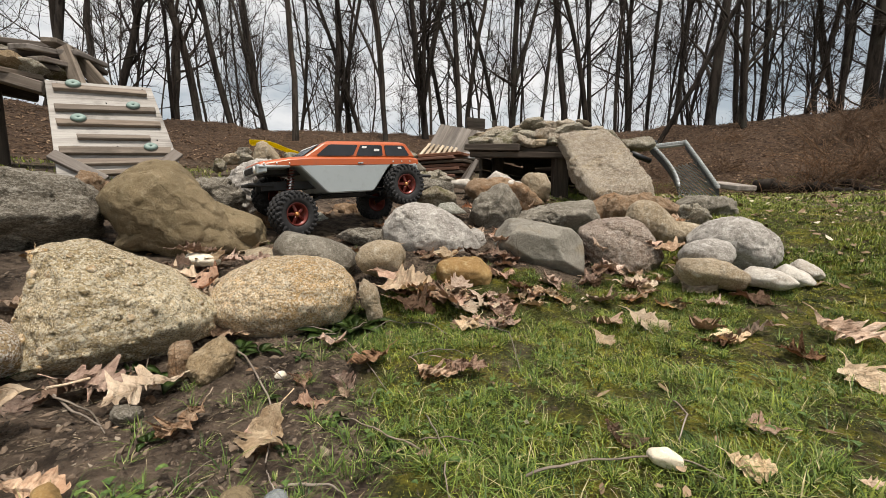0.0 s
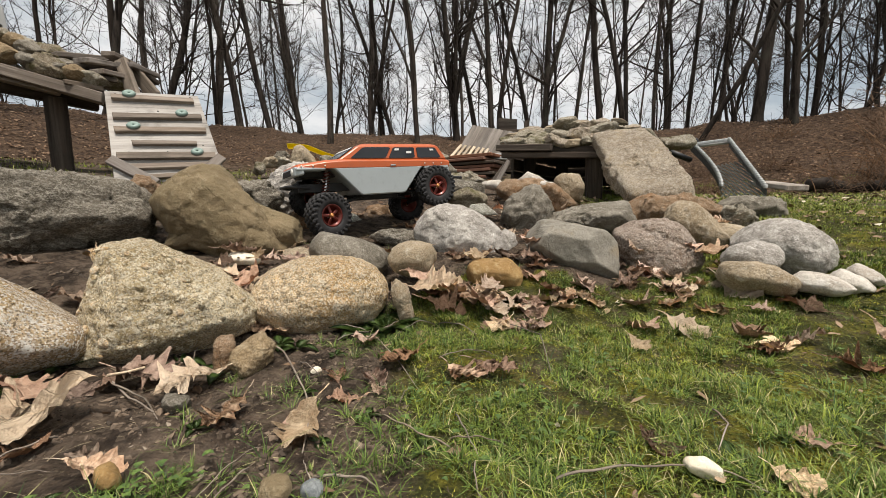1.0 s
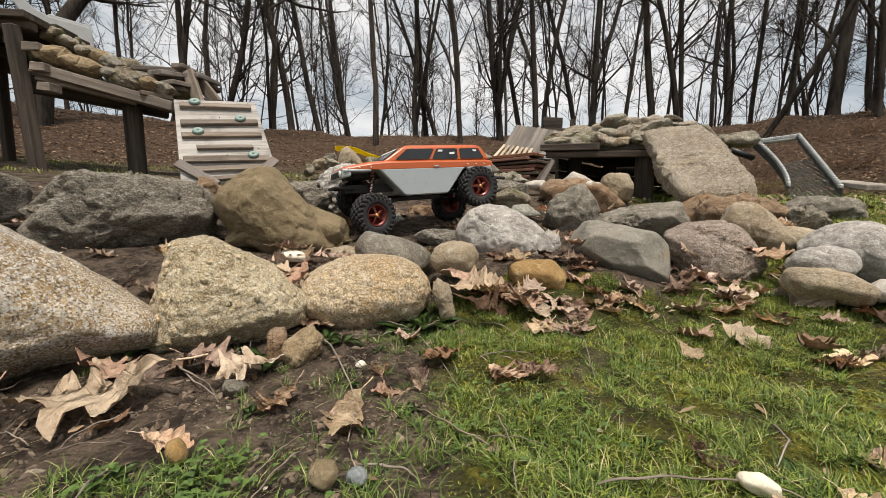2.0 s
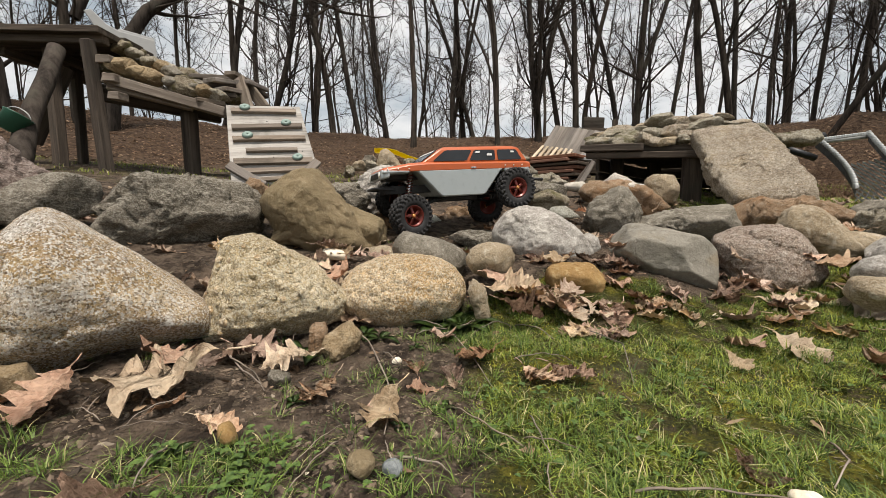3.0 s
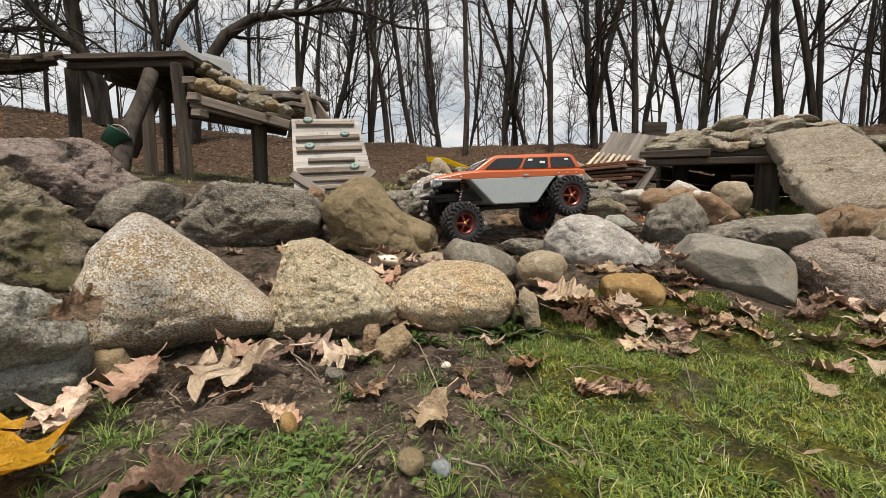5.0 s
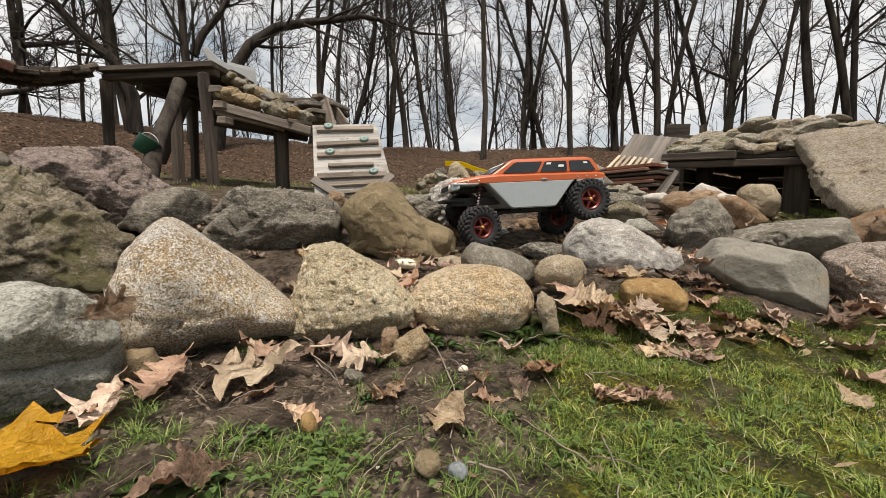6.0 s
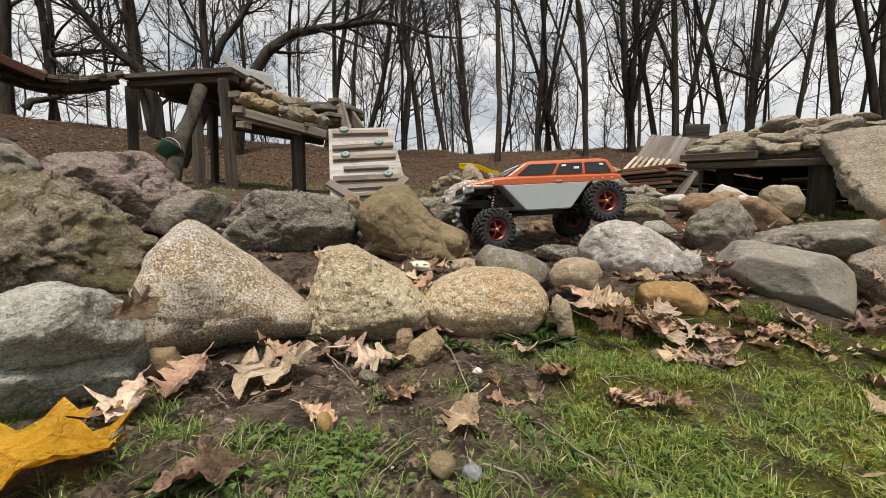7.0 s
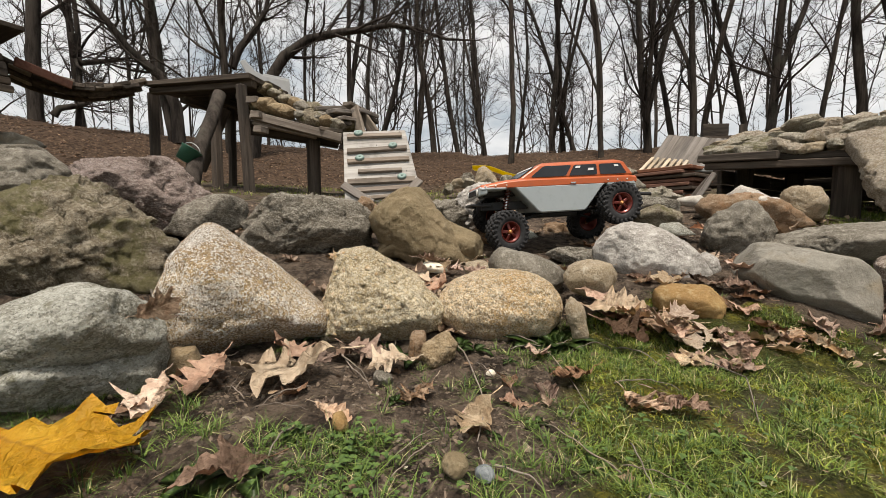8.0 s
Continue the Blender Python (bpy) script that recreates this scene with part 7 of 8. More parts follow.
lay_leaf("pale", (0.462, 0.417, 0.008), 0.058, 254, 15, 20, 21, prop=13)
lay_leaf("brown", (0.445, 0.474, 0.011), 0.058, 345, 5, 5, 22, prop=4)
lay_leaf("tan", (0.546, 0.522, 0.022), 0.083, 279, 8, 30, 23, prop=13)
lay_leaf("pale", (0.229, 0.550, 0.007), 0.035, 304, 15, 20, 24, prop=13)
lay_leaf("tan", (0.300, 0.256, 0.006), 0.014, 320, 10, 0, 25, prop=13)
lay_leaf("tan", (-0.015, 0.289, 0.006), 0.013, 15, 15, 0, 26, prop=13)
lay_leaf("pale", (0.043, 0.586, 0.017), 0.033, 310, 30, 10, 27, prop=13)
lay_leaf("pale", (0.483, 0.751, 0.040), 0.080, 294, 15, 15, 28, prop=13)
lay_leaf("tan", (-0.101, 0.385, 0.008), 0.016, 320, 20, 0, 29, prop=13)
lay_leaf("tan", (-0.424, 0.158, 0.106), 0.045, 110, 60, 30, 2, "lodged between two boulders", 30)
lay_leaf("yellow", (-0.398, 0.070, 0.014), 0.115, 18, 4, 0, 0, "among grass blades", 8)
lay_leaf("pale", (-0.066, 0.655, 0.066), 0.099, 15, 30, 5, 1, "in a heap against the stones")
lay_leaf("pink", (-0.100, 0.671, 0.084), 0.077, 60, 45, 0, 0, "in a heap against the stones")
lay_leaf("brown", (-0.047, 0.586, 0.044), 0.072, 350, 20, 10, 1, "in a heap against the stones")
lay_leaf("pink", (0.014, 0.628, 0.047), 0.073, 120, 35, 0, 2)
lay_leaf("tan", (-0.029, 0.648, 0.059), 0.063, 200, 20, 20, 3)
lay_leaf("tan", (-0.125, 0.616, 0.053), 0.051, 80, 50, 0, 1)
lay_leaf("tan", (0.025, 0.668, 0.066), 0.055, 60, 40, 10, 0)
lay_leaf("brown", (0.078, 0.762, 0.065), 0.063, 20, 10, 10, 0)
lay_leaf("pink", (0.096, 0.657, 0.035), 0.055, 100, 15, 0, 1)
lay_leaf("pink", (0.152, 1.031, 0.122), 0.089, 330, 20, 0, 2)
lay_leaf("tan", (0.188, 0.961, 0.108), 0.074, 340, 25, 0, 3)
lay_leaf("pink", (0.112, 0.821, 0.097), 0.060, 20, 35, 0, 1)
lay_leaf("tan", (0.053, 0.807, 0.079), 0.043, 0, 30, 0, 0)
lay_leaf("tan", (0.207, 1.193, 0.151), 0.067, 10, 20, 20, 2)
lay_leaf("pale", (0.204, 0.874, 0.089), 0.036, 0, 20, 0, 0)
lay_leaf("brown", (0.288, 0.845, 0.062), 0.038, 50, 60, 0, 0)
lay_leaf("pale", (-0.419, 0.683, 0.108), 0.072, 350, 10, 0, 0, "lying on stones")
lay_leaf("pink", (-0.358, 0.591, 0.086), 0.079, 290, 60, 10, 1, "wedged between two boulders")
lay_leaf("brown", (-0.438, 0.635, 0.102), 0.055, 0, 30, 0, 2)
lay_leaf("pink", (-0.332, 0.694, 0.106), 0.055, 30, 30, 0, 0)
lay_leaf("pale", (0.524, 0.789, 0.050), 0.076, 10, 10, 0, 0)
lay_leaf("pink", (0.473, 0.672, 0.031), 0.041, 330, 20, 0, 1)
lay_leaf("tan", (0.536, 1.036, 0.095), 0.054, 300, 40, 0, 2)
lay_leaf("pink", (0.339, 0.790, 0.079), 0.055, 80, 50, 0, 0)
lay_leaf("brown", (0.307, 0.823, 0.053), 0.043, 90, 40, 0, 2)
lay_leaf("tan", (0.226, 0.908, 0.091), 0.071, 340, 20, 0, 0)
lay_leaf("pink", (0.140, 0.828, 0.088), 0.065, 20, 30, 0, 1)
lay_leaf("tan", (0.325, 0.818, 0.111), 0.049, 70, 50, 0, 1)
lay_leaf("tan", (0.496, 0.869, 0.105), 0.068, 0, 20, 10, 2)
lay_leaf("pink", (0.466, 0.885, 0.116), 0.053, 60, 30, 0, 0)

bpy.context.view_layer.update()
DEPS = bpy.context.evaluated_depsgraph_get()


def drop(x, y, top=0.5):
    """What a thing let fall at x, y would land on: a stone or the ground."""
    hit, place, normal, _, ob, _ = scene.ray_cast(DEPS, Vector((x, y, top)), Vector((0, 0, -1)))
    return (place, normal) if hit and ob.name.split(".")[0] in ("ground", "rock", "boulder") else (None, None)


rng = random.Random(31)
for k, (x, y, spread) in enumerate(((-0.146, 1.167, 0.03), (-0.056, 0.998, 0.03), (0.009, 0.858, 0.03), (0.090, 1.286, 0.03), (0.187, 1.335, 0.03), (0.198, 1.053, 0.03), (0.224, 0.960, 0.03), (-0.639, 1.168, 0.03), (0.100, 0.819, 0.03), (-0.233, 1.381, 0.03), (0.458, 1.186, 0.03), (0.409, 0.862, 0.03), (0.616, 1.099, 0.03), (0.340, 0.846, 0.03), (0.751, 1.310, 0.03), (0.995, 1.836, 0.03), (0.272, 0.907, 0.03), (-0.532, 1.004, 0.03), (-0.089, 0.700, 0.03), (-0.045, 0.690, 0.03), (-0.085, 0.645, 0.025), (-0.135, 0.730, 0.02), (0.010, 0.672, 0.025), (0.080, 0.610, 0.02), (0.150, 0.720, 0.03), (0.206, 0.720, 0.03), (0.300, 0.800, 0.03), (0.424, 0.790, 0.03), (-0.405, 0.642, 0.02), (-0.440, 0.691, 0.02), (0.365, 0.800, 0.03), (-0.340, 0.600, 0.02))):
    for j in range(6 if x < 0.1 else 4):
        px, py = x + rng.gauss(0, spread), y + rng.gauss(0, spread)
        p, nrm = drop(px, py)
        if p is None or p.z > float(land(px, py)) + 0.055:
            continue
        lay_leaf(rng.choice(("tan", "tan", "pink", "pink", "brown", "pale")), p + Vector((0, 0, 0.004 + 0.006 * j / 7)), rng.uniform(0.04, 0.068), rng.uniform(0, 360), rng.uniform(-22, 22), rng.uniform(-28, 28), j + k, "in a heap against the stones")
for k in range(200):
    a, r = radians(rng.uniform(-68, 40)), rng.uniform(0.66, 1.5) if k < 170 else rng.uniform(0.35, 0.66)
    if k >= 170 and a > radians(-8) and rng.random() < 0.75:
        continue
    x, y = r * math.sin(a), r * math.cos(a)
    p, nrm = drop(x, y)
    if p is None or nrm.z < 0.75 or p.z > float(land(x, y)) + 0.045:
        continue
    kind = rng.choice(("tan", "tan", "pink", "pink", "brown", "pale"))
    lay_leaf(kind, p + Vector((0, 0, 0.002)), rng.uniform(0.045, 0.075) if r > 0.66 else rng.uniform(0.025, 0.05), rng.uniform(0, 360), rng.uniform(-25, 25), rng.uniform(-25, 25), k, "caught between the stones" if r > 0.66 else "on bare soil")


# ---- grass, moss and weeds ----
def blade_mat(name, a, b, c):
    n = Nodes(name)
    r = n.island()
    col = n.mix(n.ramp(r, 0.0, 0.7), a, b)
    col = n.mix(n.ramp(r, 0.88, 0.98), col, c)
    return n.done(col, 0.55, spec=0.3)


GRASS = blade_mat("grass_blades", (0.048, 0.080, 0.013), (0.240, 0.290, 0.044), (0.46, 0.40, 0.22))
MOSS = blade_mat("moss_fuzz", (0.16, 0.18, 0.020), (0.38, 0.36, 0.038), (0.20, 0.16, 0.05))
STRAW = blade_mat("dry_straw", (0.10, 0.075, 0.045), (0.34, 0.275, 0.175), (0.07, 0.05, 0.03))


def blades(name, spots, mat, label, category, height, width, bend=0.6, flat=False):
    """Many thin curved blades as one mesh. spots: rows of x, y, z, scale."""
    s = np.array(spots)
    n = len(s)
    rs = np.random.RandomState(len(name) + n)
    az, h = (s[:, 4] if s.shape[1] > 4 else rs.uniform(0, math.tau, n)), height * s[:, 3] * rs.uniform(0.5, 1.25, n)
    w = width * rs.uniform(0.6, 1.3, n)
    lean = rs.uniform(0.1, bend, n) * (3.0 if flat else 1.0)
    dx, dy = np.cos(az), np.sin(az)
    out = np.empty((n, 5, 3))
    for k, (f, wf) in enumerate(((0.0, 1.0), (0.55, 0.8), (1.0, 0.0))):
        off = lean * f * f * h
        cx, cy, cz = s[:, 0] + dx * off, s[:, 1] + dy * off, s[:, 2] - 0.002 + h * f * (1 - 0.25 * np.minimum(lean, 1) * f) * (0.25 if flat else 1.0)
        for j, sg in ((0, -1), (1, 1)):
            if k == 2 and j == 1:
                continue
            i = k * 2 + j
            out[:, i, 0], out[:, i, 1], out[:, i, 2] = cx - dy * w * wf * sg / 2, cy + dx * w * wf * sg / 2, cz
    base = (np.arange(n) * 5)[:, None]
    quads = np.array([0, 1, 3, 2])[None, :] + base
    tris = np.array([2, 3, 4])[None, :] + base
    me = bpy.data.meshes.new(name)
    me.from_pydata(out.reshape(-1, 3).tolist(), [], quads.tolist() + tris.tolist())
    me.materials.append(mat)
    return tagged(new(name, me), label, category, kind="stuff")


def lawn_spots(count, r0, r1, a0, a1, seed, keep, tall=1.0):
    rg = random.Random(seed)
    out = []
    for _ in range(count):
        r = math.sqrt(rg.uniform(r0 * r0, r1 * r1))
        a = radians(rg.uniform(a0, a1))
        x, y = r * math.sin(a), r * math.cos(a)
        k = keep(x, y)
        if rg.random() < k:
            out.append((x, y, ground_z(x, y), (0.45 + 0.8 * k) * tall))
    return out


green = lambda x, y: min(max(0.95 - soil_share(x, y) * 1.25, 0.02), 1) * (0.18 + 0.82 * (fbm(x * 8, y * 8, 6.0) > 0.0))
mossy = lambda x, y: min(max(1.0 - soil_share(x, y) * 1.3, 0.0), 1) * (1.0 if fbm(x * 5, y * 5, 16.0) > 0.02 else 0.5)
blades("grass", lawn_spots(125000, 0.17, 1.15, -30, 56, 1, green), GRASS, "short green grass with bare gaps on the lawn", "grass", 0.0088, 0.00085, 2.2)
blades("long_grass", lawn_spots(4000, 0.17, 1.1, -26, 56, 7, green), GRASS, "longer grass blades standing over the lawn", "grass", 0.016, 0.0014, 1.2)
blades("grass", lawn_spots(60000, 1.1, 2.1, 14, 58, 2, lambda x, y: 0.5 + 0.45 * (fbm(x * 4, y * 4, 6.0) > 0)), GRASS, "thin lawn grass beside the rocks", "grass", 0.011, 0.0018, 1.2)
blades("grass", lawn_spots(42000, 2.0, 5.0, 14, 58, 22, lambda x, y: 0.5 + 0.45 * (fbm(x * 2.5, y * 2.5, 6.0) > 0)), GRASS, "thin lawn grass running to the bank", "grass", 0.016, 0.004, 1.2)
blades("grass", lawn_spots(14000, 1.9, 4.0, -80, 10, 3, lambda x, y: 0.55 * (fbm(x * 1.4, y * 1.4, 9.0) > 0.0) * (not (x > 0.05 and y > 1.6)), 1.2), GRASS, "sparse grass behind the rock course", "grass", 0.020, 0.004, 0.9)
blades("moss", lawn_spots(150000, 0.17, 1.3, -24, 56, 4, mossy), MOSS, "yellow-green moss cushions between grass blades", "moss", 0.0042, 0.0009, 1.8)
tufts, clumps = [], []
rg = random.Random(9)
for x, y, s, m in ((-0.530, 0.328, 0.020, 90), (-0.534, 0.139, 0.050, 260), (-0.517, 0.095, 0.050, 260), (-0.438, 0.176, 0.030, 120), (-0.316, 0.206, 0.020, 50), (-0.347, 0.154, 0.030, 120), (-0.365, 0.083, 0.040, 260), (-0.263, 0.187, 0.025, 120), (-0.219, 0.223, 0.030, 160), (-0.189, 0.189, 0.030, 180), (-0.187, 0.263, 0.025, 90), (-0.163, 0.595, 0.015, 110), (-0.160, 0.496, 0.025, 140), (-0.112, 0.523, 0.030, 200), (-0.197, 0.376, 0.020, 70), (-0.265, 0.411, 0.012, 30), (-0.257, 0.324, 0.012, 30), (-0.214, 0.167, 0.030, 150), (-0.265, 0.152, 0.030, 110), (-0.089, 0.368, 0.030, 160), (-0.076, 0.280, 0.030, 160), (-0.098, 0.235, 0.030, 110), (-0.707, 0.145, 0.030, 120), (0.012, 0.315, 0.030, 150), (-0.477, 0.346, 0.020, 50)):
    for _ in range(int(m / 9)):
        clumps.append((x + rg.gauss(0, s), y + rg.gauss(0, s), rg.uniform(0.7, 1.2), 20))
for _ in range(5200):
    r, a = math.sqrt(rg.uniform(0.03, 1.5)), radians(rg.uniform(-28, 56))
    x, y = r * math.sin(a), r * math.cos(a)
    if rg.random() < green(x, y):
        clumps.append((x, y, rg.uniform(0.6, 1.25), 22))
for x, y, s, m in clumps:
    for _ in range(m):
        a, d = rg.uniform(0, math.tau), abs(rg.gauss(0, 0.004))
        px, py = x + d * math.cos(a), y + d * math.sin(a)
        tufts.append((px, py, ground_z(px, py), s * rg.uniform(0.5, 1.2), a + rg.gauss(0, 0.5)))
TUFT = blade_mat("tuft_grass_blades", (0.026, 0.056, 0.012), (0.130, 0.195, 0.036), (0.42, 0.37, 0.19))
blades("grass_tufts", tufts, TUFT, "ragged tufts of fine dark green grass", "grass", 0.016, 0.0009, 2.2)
blades("dry_straw", lawn_spots(15000, 0.18, 1.25, -75, 56, 5, lambda x, y: 0.9), STRAW, "dry straw and dead blades lying flat", "straw", 0.013, 0.0007, 0.9, True)
blades("dry_straw", lawn_spots(2600, 1.1, 3.8, -80, 56, 6, lambda x, y: 0.9), STRAW, "dry dead stems behind the rocks", "straw", 0.05, 0.003, 0.9, True)


def oval_leaf(bm, base, way, length, width, droop):
    up = Vector((0, 0, 1))
    side = way.cross(up).normalized()
    rows = []
    for k in range(6):
        f = k / 5
        w = width * math.sin(math.pi * (0.08 + 0.92 * f) ** 0.8) * 0.5
        c = base + way * length * f + up * (length * (0.55 * f - droop * f * f))
        rows.append([bm.verts.new(c - side * w + up * w * 0.3), bm.verts.new(c), bm.verts.new(c + side * w + up * w * 0.3)])
    for a, b in zip(rows, rows[1:]):
        for k in range(2):
            bm.faces.new((a[k], a[k + 1], b[k + 1], b[k]))


def weed_mat():
    n = Nodes("weed_leaf")
    col = n.mix(n.island(), (0.028, 0.062, 0.012), (0.092, 0.152, 0.028))
    col = n.mix(n.math("MULTIPLY", n.ramp(n.noise(200, 3), 0.5, 0.7), 0.35), col, (0.12, 0.17, 0.05))
    return n.done(col, 0.42, n.noise(300, 3), 0.3, 0.001)


WEED = weed_mat()


def weed(x, y, size, count, seed, label="low broad-leaved green weed in the soil"):
    rg = random.Random(seed)
    z = ground_z(x, y)
    ob = thing("weed", pose(x, y, z), label, "weed", "weeds in the grass")
    for k in range(count):
        bm = bmesh.new()
        a = k * math.tau / count + rg.uniform(-0.4, 0.4)
        way = Vector((math.cos(a), math.sin(a), 0))
        oval_leaf(bm, way * size * 0.08, way, size * rg.uniform(0.6, 1.1), size * rg.uniform(0.42, 0.6), rg.uniform(0.3, 0.75))
        bmesh.ops.solidify(bm, geom=bm.faces[:], thickness=0.0004)
        part("leaf", bm, WEED, ob, smooth=True)


for i, (x, y, s, c) in enumerate(((-0.135, 0.585, 0.062, 10), (-0.165, 0.560, 0.045, 7), (-0.462, 0.396, 0.032, 4), (-0.562, 0.462, 0.018, 2), (-0.584, 0.277, 0.022, 4), (-0.362, 0.441, 0.032, 3), (-0.297, 0.423, 0.036, 4), (-0.263, 0.497, 0.032, 5), (-0.231, 0.481, 0.030, 4), (-0.459, 0.727, 0.020, 3), (-0.280, 0.202, 0.020, 6), (-0.232, 0.215, 0.018, 5), (-0.180, 0.387, 0.016, 4), (-0.300, 0.127, 0.035, 5), (-0.272, 0.147, 0.030, 4), (-0.536, 0.155, 0.020, 4), (-0.063, 0.643, 0.015, 3), (-0.246, 0.308, 0.014, 4), (-0.101, 0.349, 0.016, 4), (-0.174, 0.466, 0.014, 4), (0.332, 0.694, 0.018, 6), (0.023, 0.326, 0.018, 6), (0.060, 0.288, 0.020, 5), (0.112, 0.326, 0.014, 5), (0.386, 0.536, 0.014, 4), (0.266, 0.326, 0.014, 5), (0.201, 0.302, 0.020, 4), (0.623, 0.658, 0.014, 5), (-0.039, 0.302, 0.020, 6), (-0.131, 0.302, 0.014, 4), (0.615, 0.602, 0.012, 4))):
    weed(x, y, s, int(c), i)


def clover(x, y, spread, count, seed):
    """A patch of small three-part leaves."""
    rg = random.Random(seed)
    bm = bmesh.new()
    z0 = ground_z(x, y)
    for _ in range(int(count * 0.24)):
        px, py = rg.gauss(0, spread), rg.gauss(0, spread)
        c = Vector((px, py, ground_z(x + px, y + py) - z0 + rg.uniform(0.004, 0.012)))
        a0, s = rg.uniform(0, 6), rg.uniform(0.0025, 0.0052)
        for k in range(3):
            a = a0 + k * math.tau / 3
            oval_leaf(bm, c, Vector((math.cos(a), math.sin(a), 0)), s, s * 0.95, 0.5)
    me = mesh_of("clover", bm, WEED)
    ob = new("clover", me)
    ob.matrix_world = pose(x, y, z0)
    tagged(ob, "patch of small green clover leaves on soil", "clover", kind="stuff")


for i, (x, y, s, c) in enumerate(((-0.227, 0.218, 0.016, 110), (-0.194, 0.201, 0.018, 110), (-0.289, 0.197, 0.012, 60), (-0.209, 0.185, 0.016, 90), (-0.199, 0.245, 0.014, 40), (-0.253, 0.144, 0.020, 50), (-0.134, 0.214, 0.030, 60), (-0.055, 0.363, 0.030, 70), (-0.014, 0.345, 0.040, 90), (0.059, 0.610, 0.030, 60), (0.332, 0.490, 0.040, 90), (0.339, 0.398, 0.050, 110), (0.059, 0.335, 0.030, 80), (0.155, 0.482, 0.030, 80), (0.356, 0.354, 0.050, 90))):
    clover(x, y, s, int(c), 60 + i)


# ---- twigs, crumbs and litter ----
def twig(pts, r, label="thin dry brown twig on the ground"):
    ps = [Vector((x, y, ground_z(x, y) + h)) for x, y, h in pts]
    fine = []
    for a, b in zip(ps, ps[1:]):
        fine += [a.lerp(b, k / 4) + Vector((0, 0, 0.002 * math.sin(k))) for k in range(4)]
    fine.append(ps[-1])
    ob = new("twig", mesh_of("twig", tube_bm(fine, [r * (1 - 0.6 * k / len(fine)) for k in range(len(fine))], 6), WOOD_CLEAT))
    tagged(ob, label, "twig", "twigs on the ground")


twig([(-0.288, 0.498, 0.012), (-0.235, 0.452, 0.008), (-0.180, 0.387, 0.004), (-0.150, 0.332, 0.006), (-0.134, 0.278, 0.008)], 0.0014)
twig([(0.059, 0.262, 0.006), (0.096, 0.276, 0.010), (0.136, 0.281, 0.012), (0.177, 0.276, 0.008), (0.205, 0.263, 0.004)], 0.0011)
twig([(-0.505, 0.176, 0.010), (-0.577, 0.289, 0.020), (-0.632, 0.398, 0.030)], 0.0012)
twig([(-0.739, 0.296, 0.020), (-0.543, 0.227, 0.010), (-0.506, 0.221, 0.004)], 0.0020)
twig([(-0.116, 0.256, 0.004), (-0.082, 0.252, 0.006), (-0.067, 0.246, 0.004)], 0.0012)
twig([(-0.149, 0.547, 0.006), (-0.102, 0.474, 0.006), (-0.056, 0.394, 0.003)], 0.0010)
twig([(-0.055, 0.602, 0.006), (-0.022, 0.572, 0.010), (0.005, 0.554, 0.004)], 0.0012)
twig([(0.229, 0.375, 0.004), (0.219, 0.335, 0.012), (0.192, 0.302, 0.006)], 0.0010)
twig([(0.042, 0.614, 0.005), (0.091, 0.528, 0.012), (0.090, 0.445, 0.006)], 0.0010)
twig([(-0.380, 0.361, 0.010), (-0.330, 0.350, 0.008), (-0.290, 0.319, 0.002)], 0.0012)
twig([(-0.393, 0.374, 0.008), (-0.343, 0.347, 0.006), (-0.300, 0.327, 0.003)], 0.0014)


rg = random.Random(52)
for _ in range(26):
    a, r = radians(rg.uniform(-70, 2)), rg.uniform(0.26, 0.62)
    x, y, b, ln = r * math.sin(a), r * math.cos(a), rg.uniform(0, math.tau), rg.uniform(0.03, 0.09)
    bow = rg.uniform(-0.3, 0.3)
    twig([(x + ln * f * math.cos(b + bow * f), y + ln * f * math.sin(b + bow * f), 0.003 + 0.008 * math.sin(math.pi * f)) for f in (0.0, 0.35, 0.7, 1.0)], rg.uniform(0.0005, 0.0011), "thin dry stem lying on the soil")


def crumbs():
    """Clods, grit and chips of wood, half sunk in the soil."""
    rg = random.Random(17)
    base, tri = ico(1)
    v, f = [], []
    for _ in range(13000):
        a, r = radians(rg.uniform(-75, 5)), rg.uniform(0.2, 0.9)
        x, y = r * math.sin(a), r * math.cos(a)
        if soil_share(x, y) < 0.3 or fbm(x * 14, y * 14, 21.0) < -0.05:
            continue
        s = 0.0010 + 0.0036 * rg.random() ** 3.5
        m = pose(x, y, ground_z(x, y) - s * 0.1, rg.uniform(-40, 40), rg.uniform(-40, 40), rg.uniform(0, 360)) @ Matrix.Diagonal((s * rg.uniform(1.0, 2.2), s * rg.uniform(0.6, 1), s * rg.uniform(0.5, 0.9), 1))
        k = len(v)
        v += [(m @ (Vector(p) * rg.uniform(0.6, 1.15)))[:] for p in base]
        f += [tuple(i + k for i in t) for t in tri]
    me = bpy.data.meshes.new("soil_crumbs")
    me.from_pydata(v, [], f)
    n = Nodes("soil_crumbs")
    col = n.mix(n.ramp(n.island(), 0, 1), (0.040, 0.029, 0.020), (0.165, 0.122, 0.086))
    col = n.mix(n.ramp(n.island(), 0.95, 1.0), col, (0.24, 0.20, 0.15))
    me.materials.append(n.done(col, 0.9))
    tagged(new("soil_crumbs", me), "small clods and grit on bare soil", "grit", kind="stuff")


crumbs()


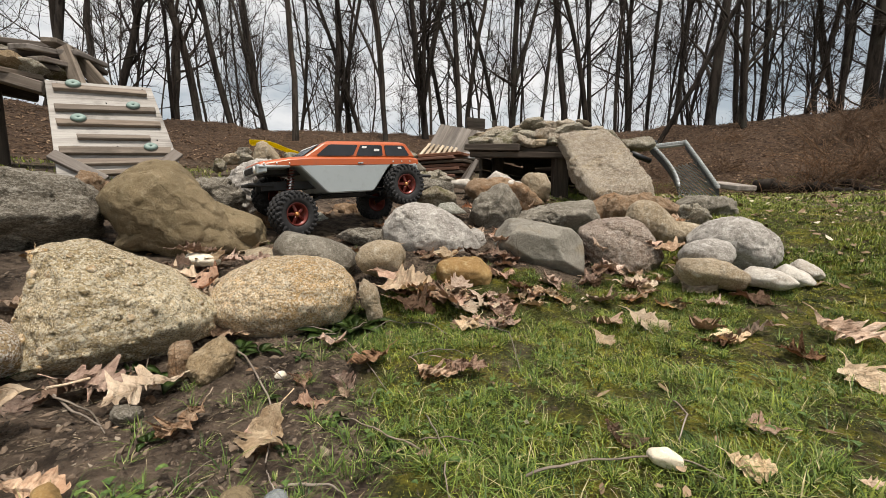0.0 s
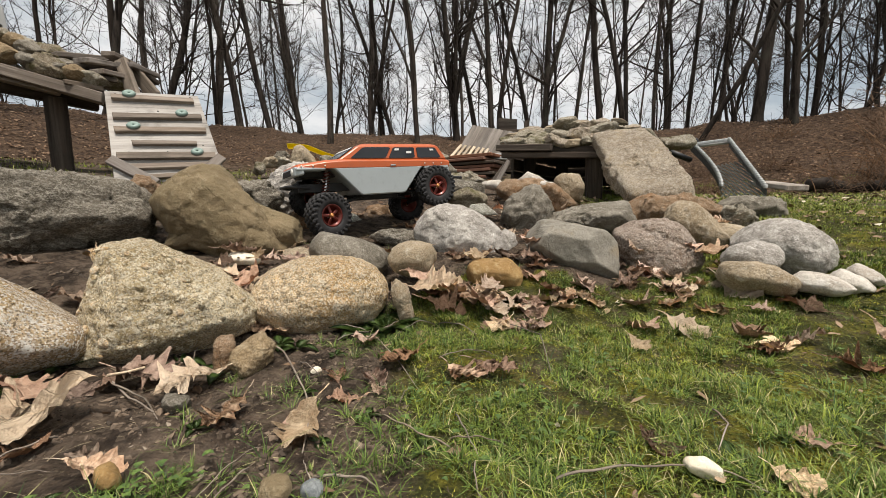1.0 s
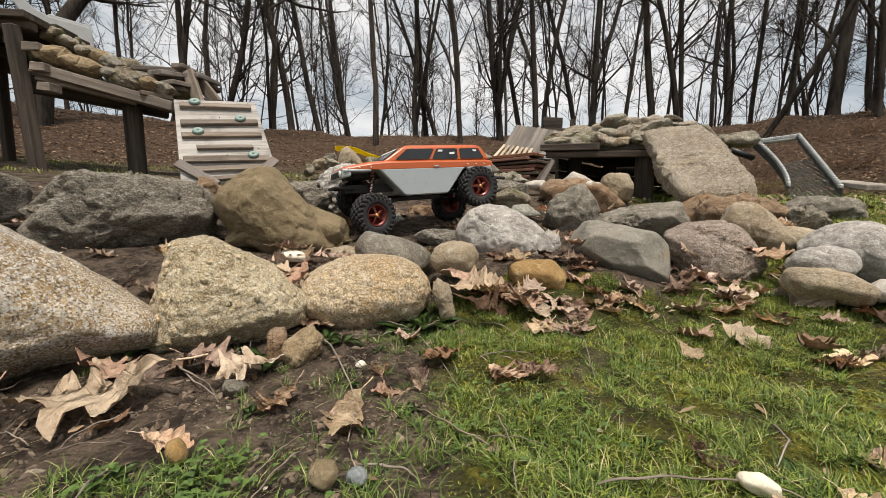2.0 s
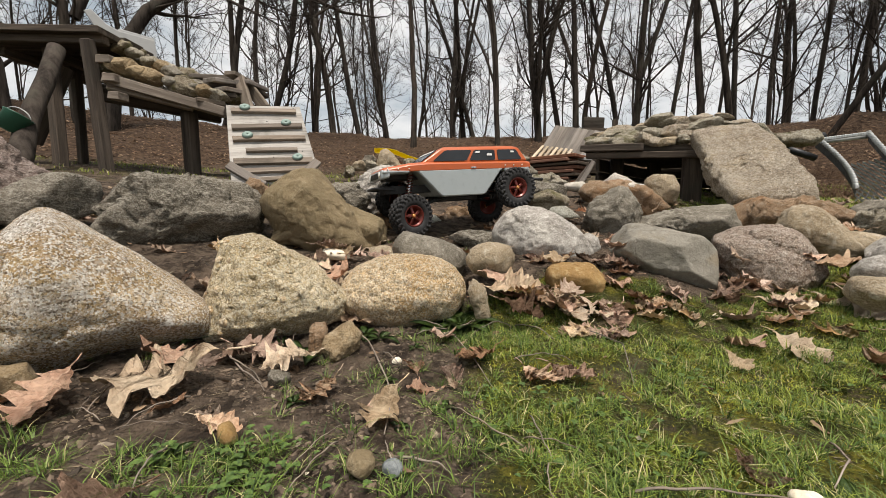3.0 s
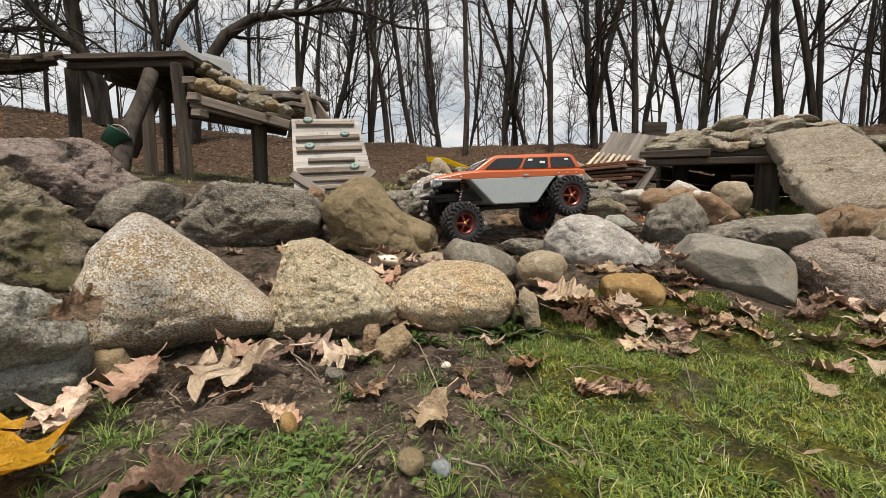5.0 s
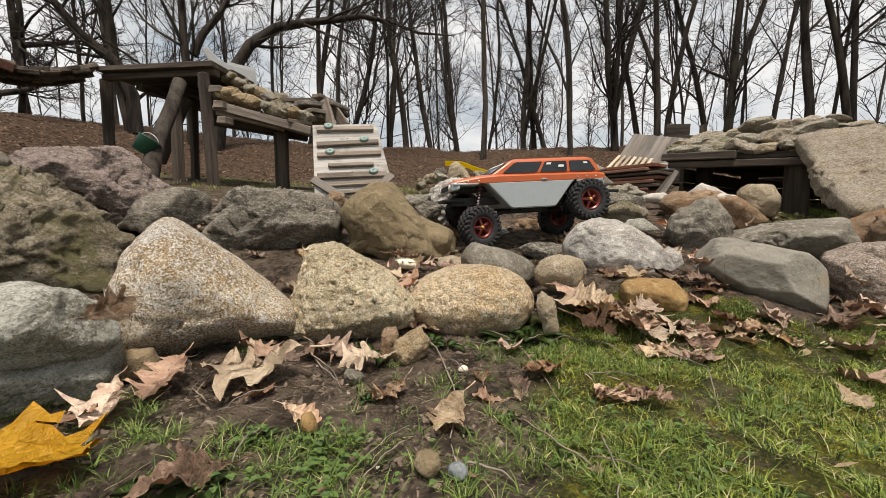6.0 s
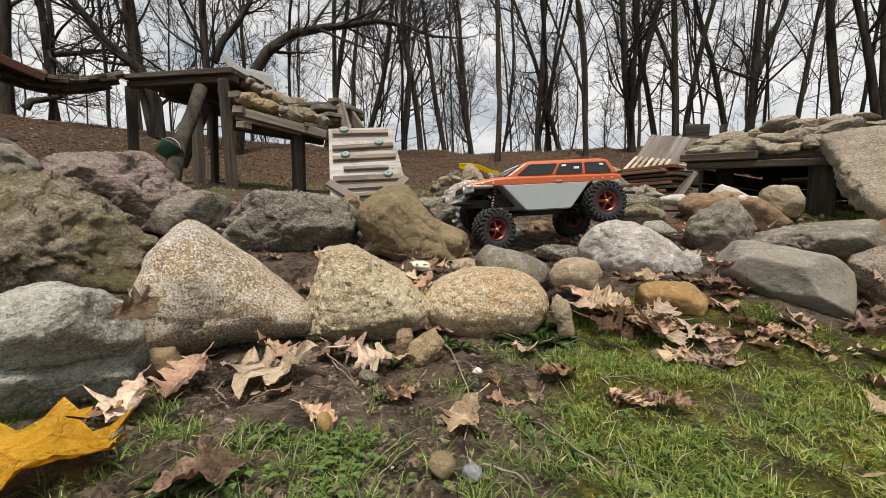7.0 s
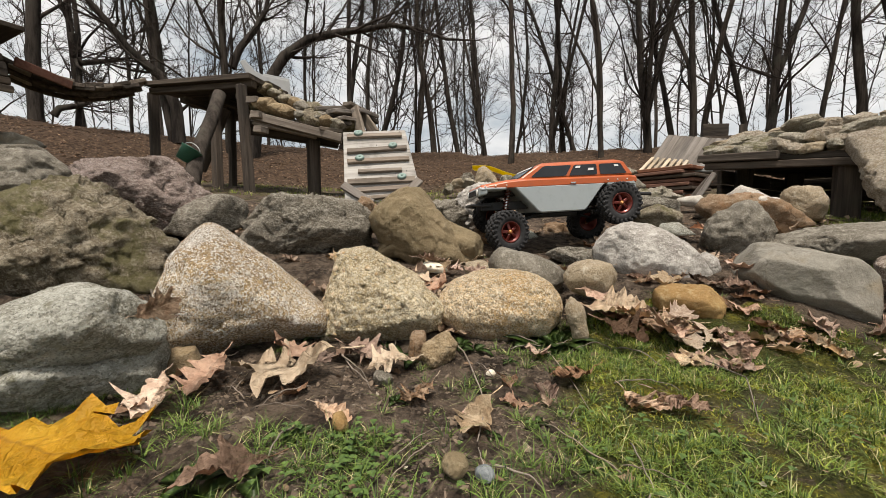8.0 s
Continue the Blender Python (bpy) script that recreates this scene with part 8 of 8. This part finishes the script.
def fragments():
    """Broken bits of dead leaf strewn over grass and soil."""
    rg = random.Random(41)
    v, f = [], []
    for k in range(3000):
        r, a = math.sqrt(rg.uniform(0.05, 3.2 if k % 2 else 14.0)), radians(rg.uniform(-70, 56) if k % 2 else rg.uniform(14, 56))
        x, y = r * math.sin(a), r * math.cos(a)
        if r < 1.0 and rg.random() < 0.7:
            continue
        s = (0.0022 + 0.0045 * rg.random() ** 2.5) * (1 + min(r, 2.5))
        z, k, b = ground_z(x, y) + 0.004, rg.randint(5, 7), len(v)
        tx, ty, w = rg.gauss(0, 0.35), rg.gauss(0, 0.35), rg.uniform(0.35, 0.8)
        th = rg.uniform(0, math.tau)
        v.append((x, y, z + s * 0.12))
        for i in range(k):
            q = i * math.tau / k
            e = s * rg.uniform(0.6, 1.2)
            px, py = e * math.cos(q), e * w * math.sin(q)
            px, py = px * math.cos(th) - py * math.sin(th), px * math.sin(th) + py * math.cos(th)
            v.append((x + px, y + py, z + px * tx + py * ty + rg.uniform(-0.1, 0.25) * s))
        f += [(b, b + 1 + i, b + 1 + (i + 1) % k) for i in range(k)]
    me = bpy.data.meshes.new("leaf_fragments")
    me.from_pydata(v, [], f)
    n = Nodes("leaf_fragments")
    col = n.mix(n.island(), (0.10, 0.06, 0.035), (0.36, 0.26, 0.17))
    col = n.mix(n.ramp(n.island(), 0.88, 0.96), col, (0.56, 0.50, 0.38))
    me.materials.append(n.done(col, 0.8, spec=0.2))
    tagged(new("leaf_fragments", me), "broken bits of dead leaf strewn on grass", "leaf bits", kind="stuff")


fragments()


def litter():
    """Fallen leaves over the bank and the wood floor."""
    rs = random.Random(23)
    v, f = [], []
    for _ in range(34000):
        a, r = radians(rs.uniform(-88, 57)), rs.uniform(3.6, 8.6)
        x, y = r * math.sin(a), r * math.cos(a)
        if r < 4.4 and rs.random() < 0.6:
            continue
        s, t = rs.uniform(0.009, 0.021), rs.uniform(0, 6.28)
        c, d = math.cos(t) * s, math.sin(t) * s
        e = rs.uniform(0.0, 0.7) * s
        b = len(v)
        for px, py, pz in ((-c, -d, 0), (d * 0.55, -c * 0.55, e), (c, d, 0), (-d * 0.55, c * 0.55, e)):
            v.append((x + px, y + py, ground_z(x + px, y + py) + pz + 0.008))
        f += [(b, b + 1, b + 2), (b, b + 2, b + 3)]
    me = bpy.data.meshes.new("leaf_litter")
    me.from_pydata(v, [], f)
    n = Nodes("leaf_litter")
    r = n.island()
    col = n.mix(n.ramp(r, 0, 0.8), (0.055, 0.034, 0.021), (0.190, 0.122, 0.078))
    col = n.mix(n.ramp(r, 0.88, 1.0), col, (0.33, 0.235, 0.155))
    me.materials.append(n.done(col, 0.85, spec=0.2))
    tagged(new("leaf_litter", me), "brown leaf litter covering the wooded bank", "leaf litter", kind="stuff")


litter()
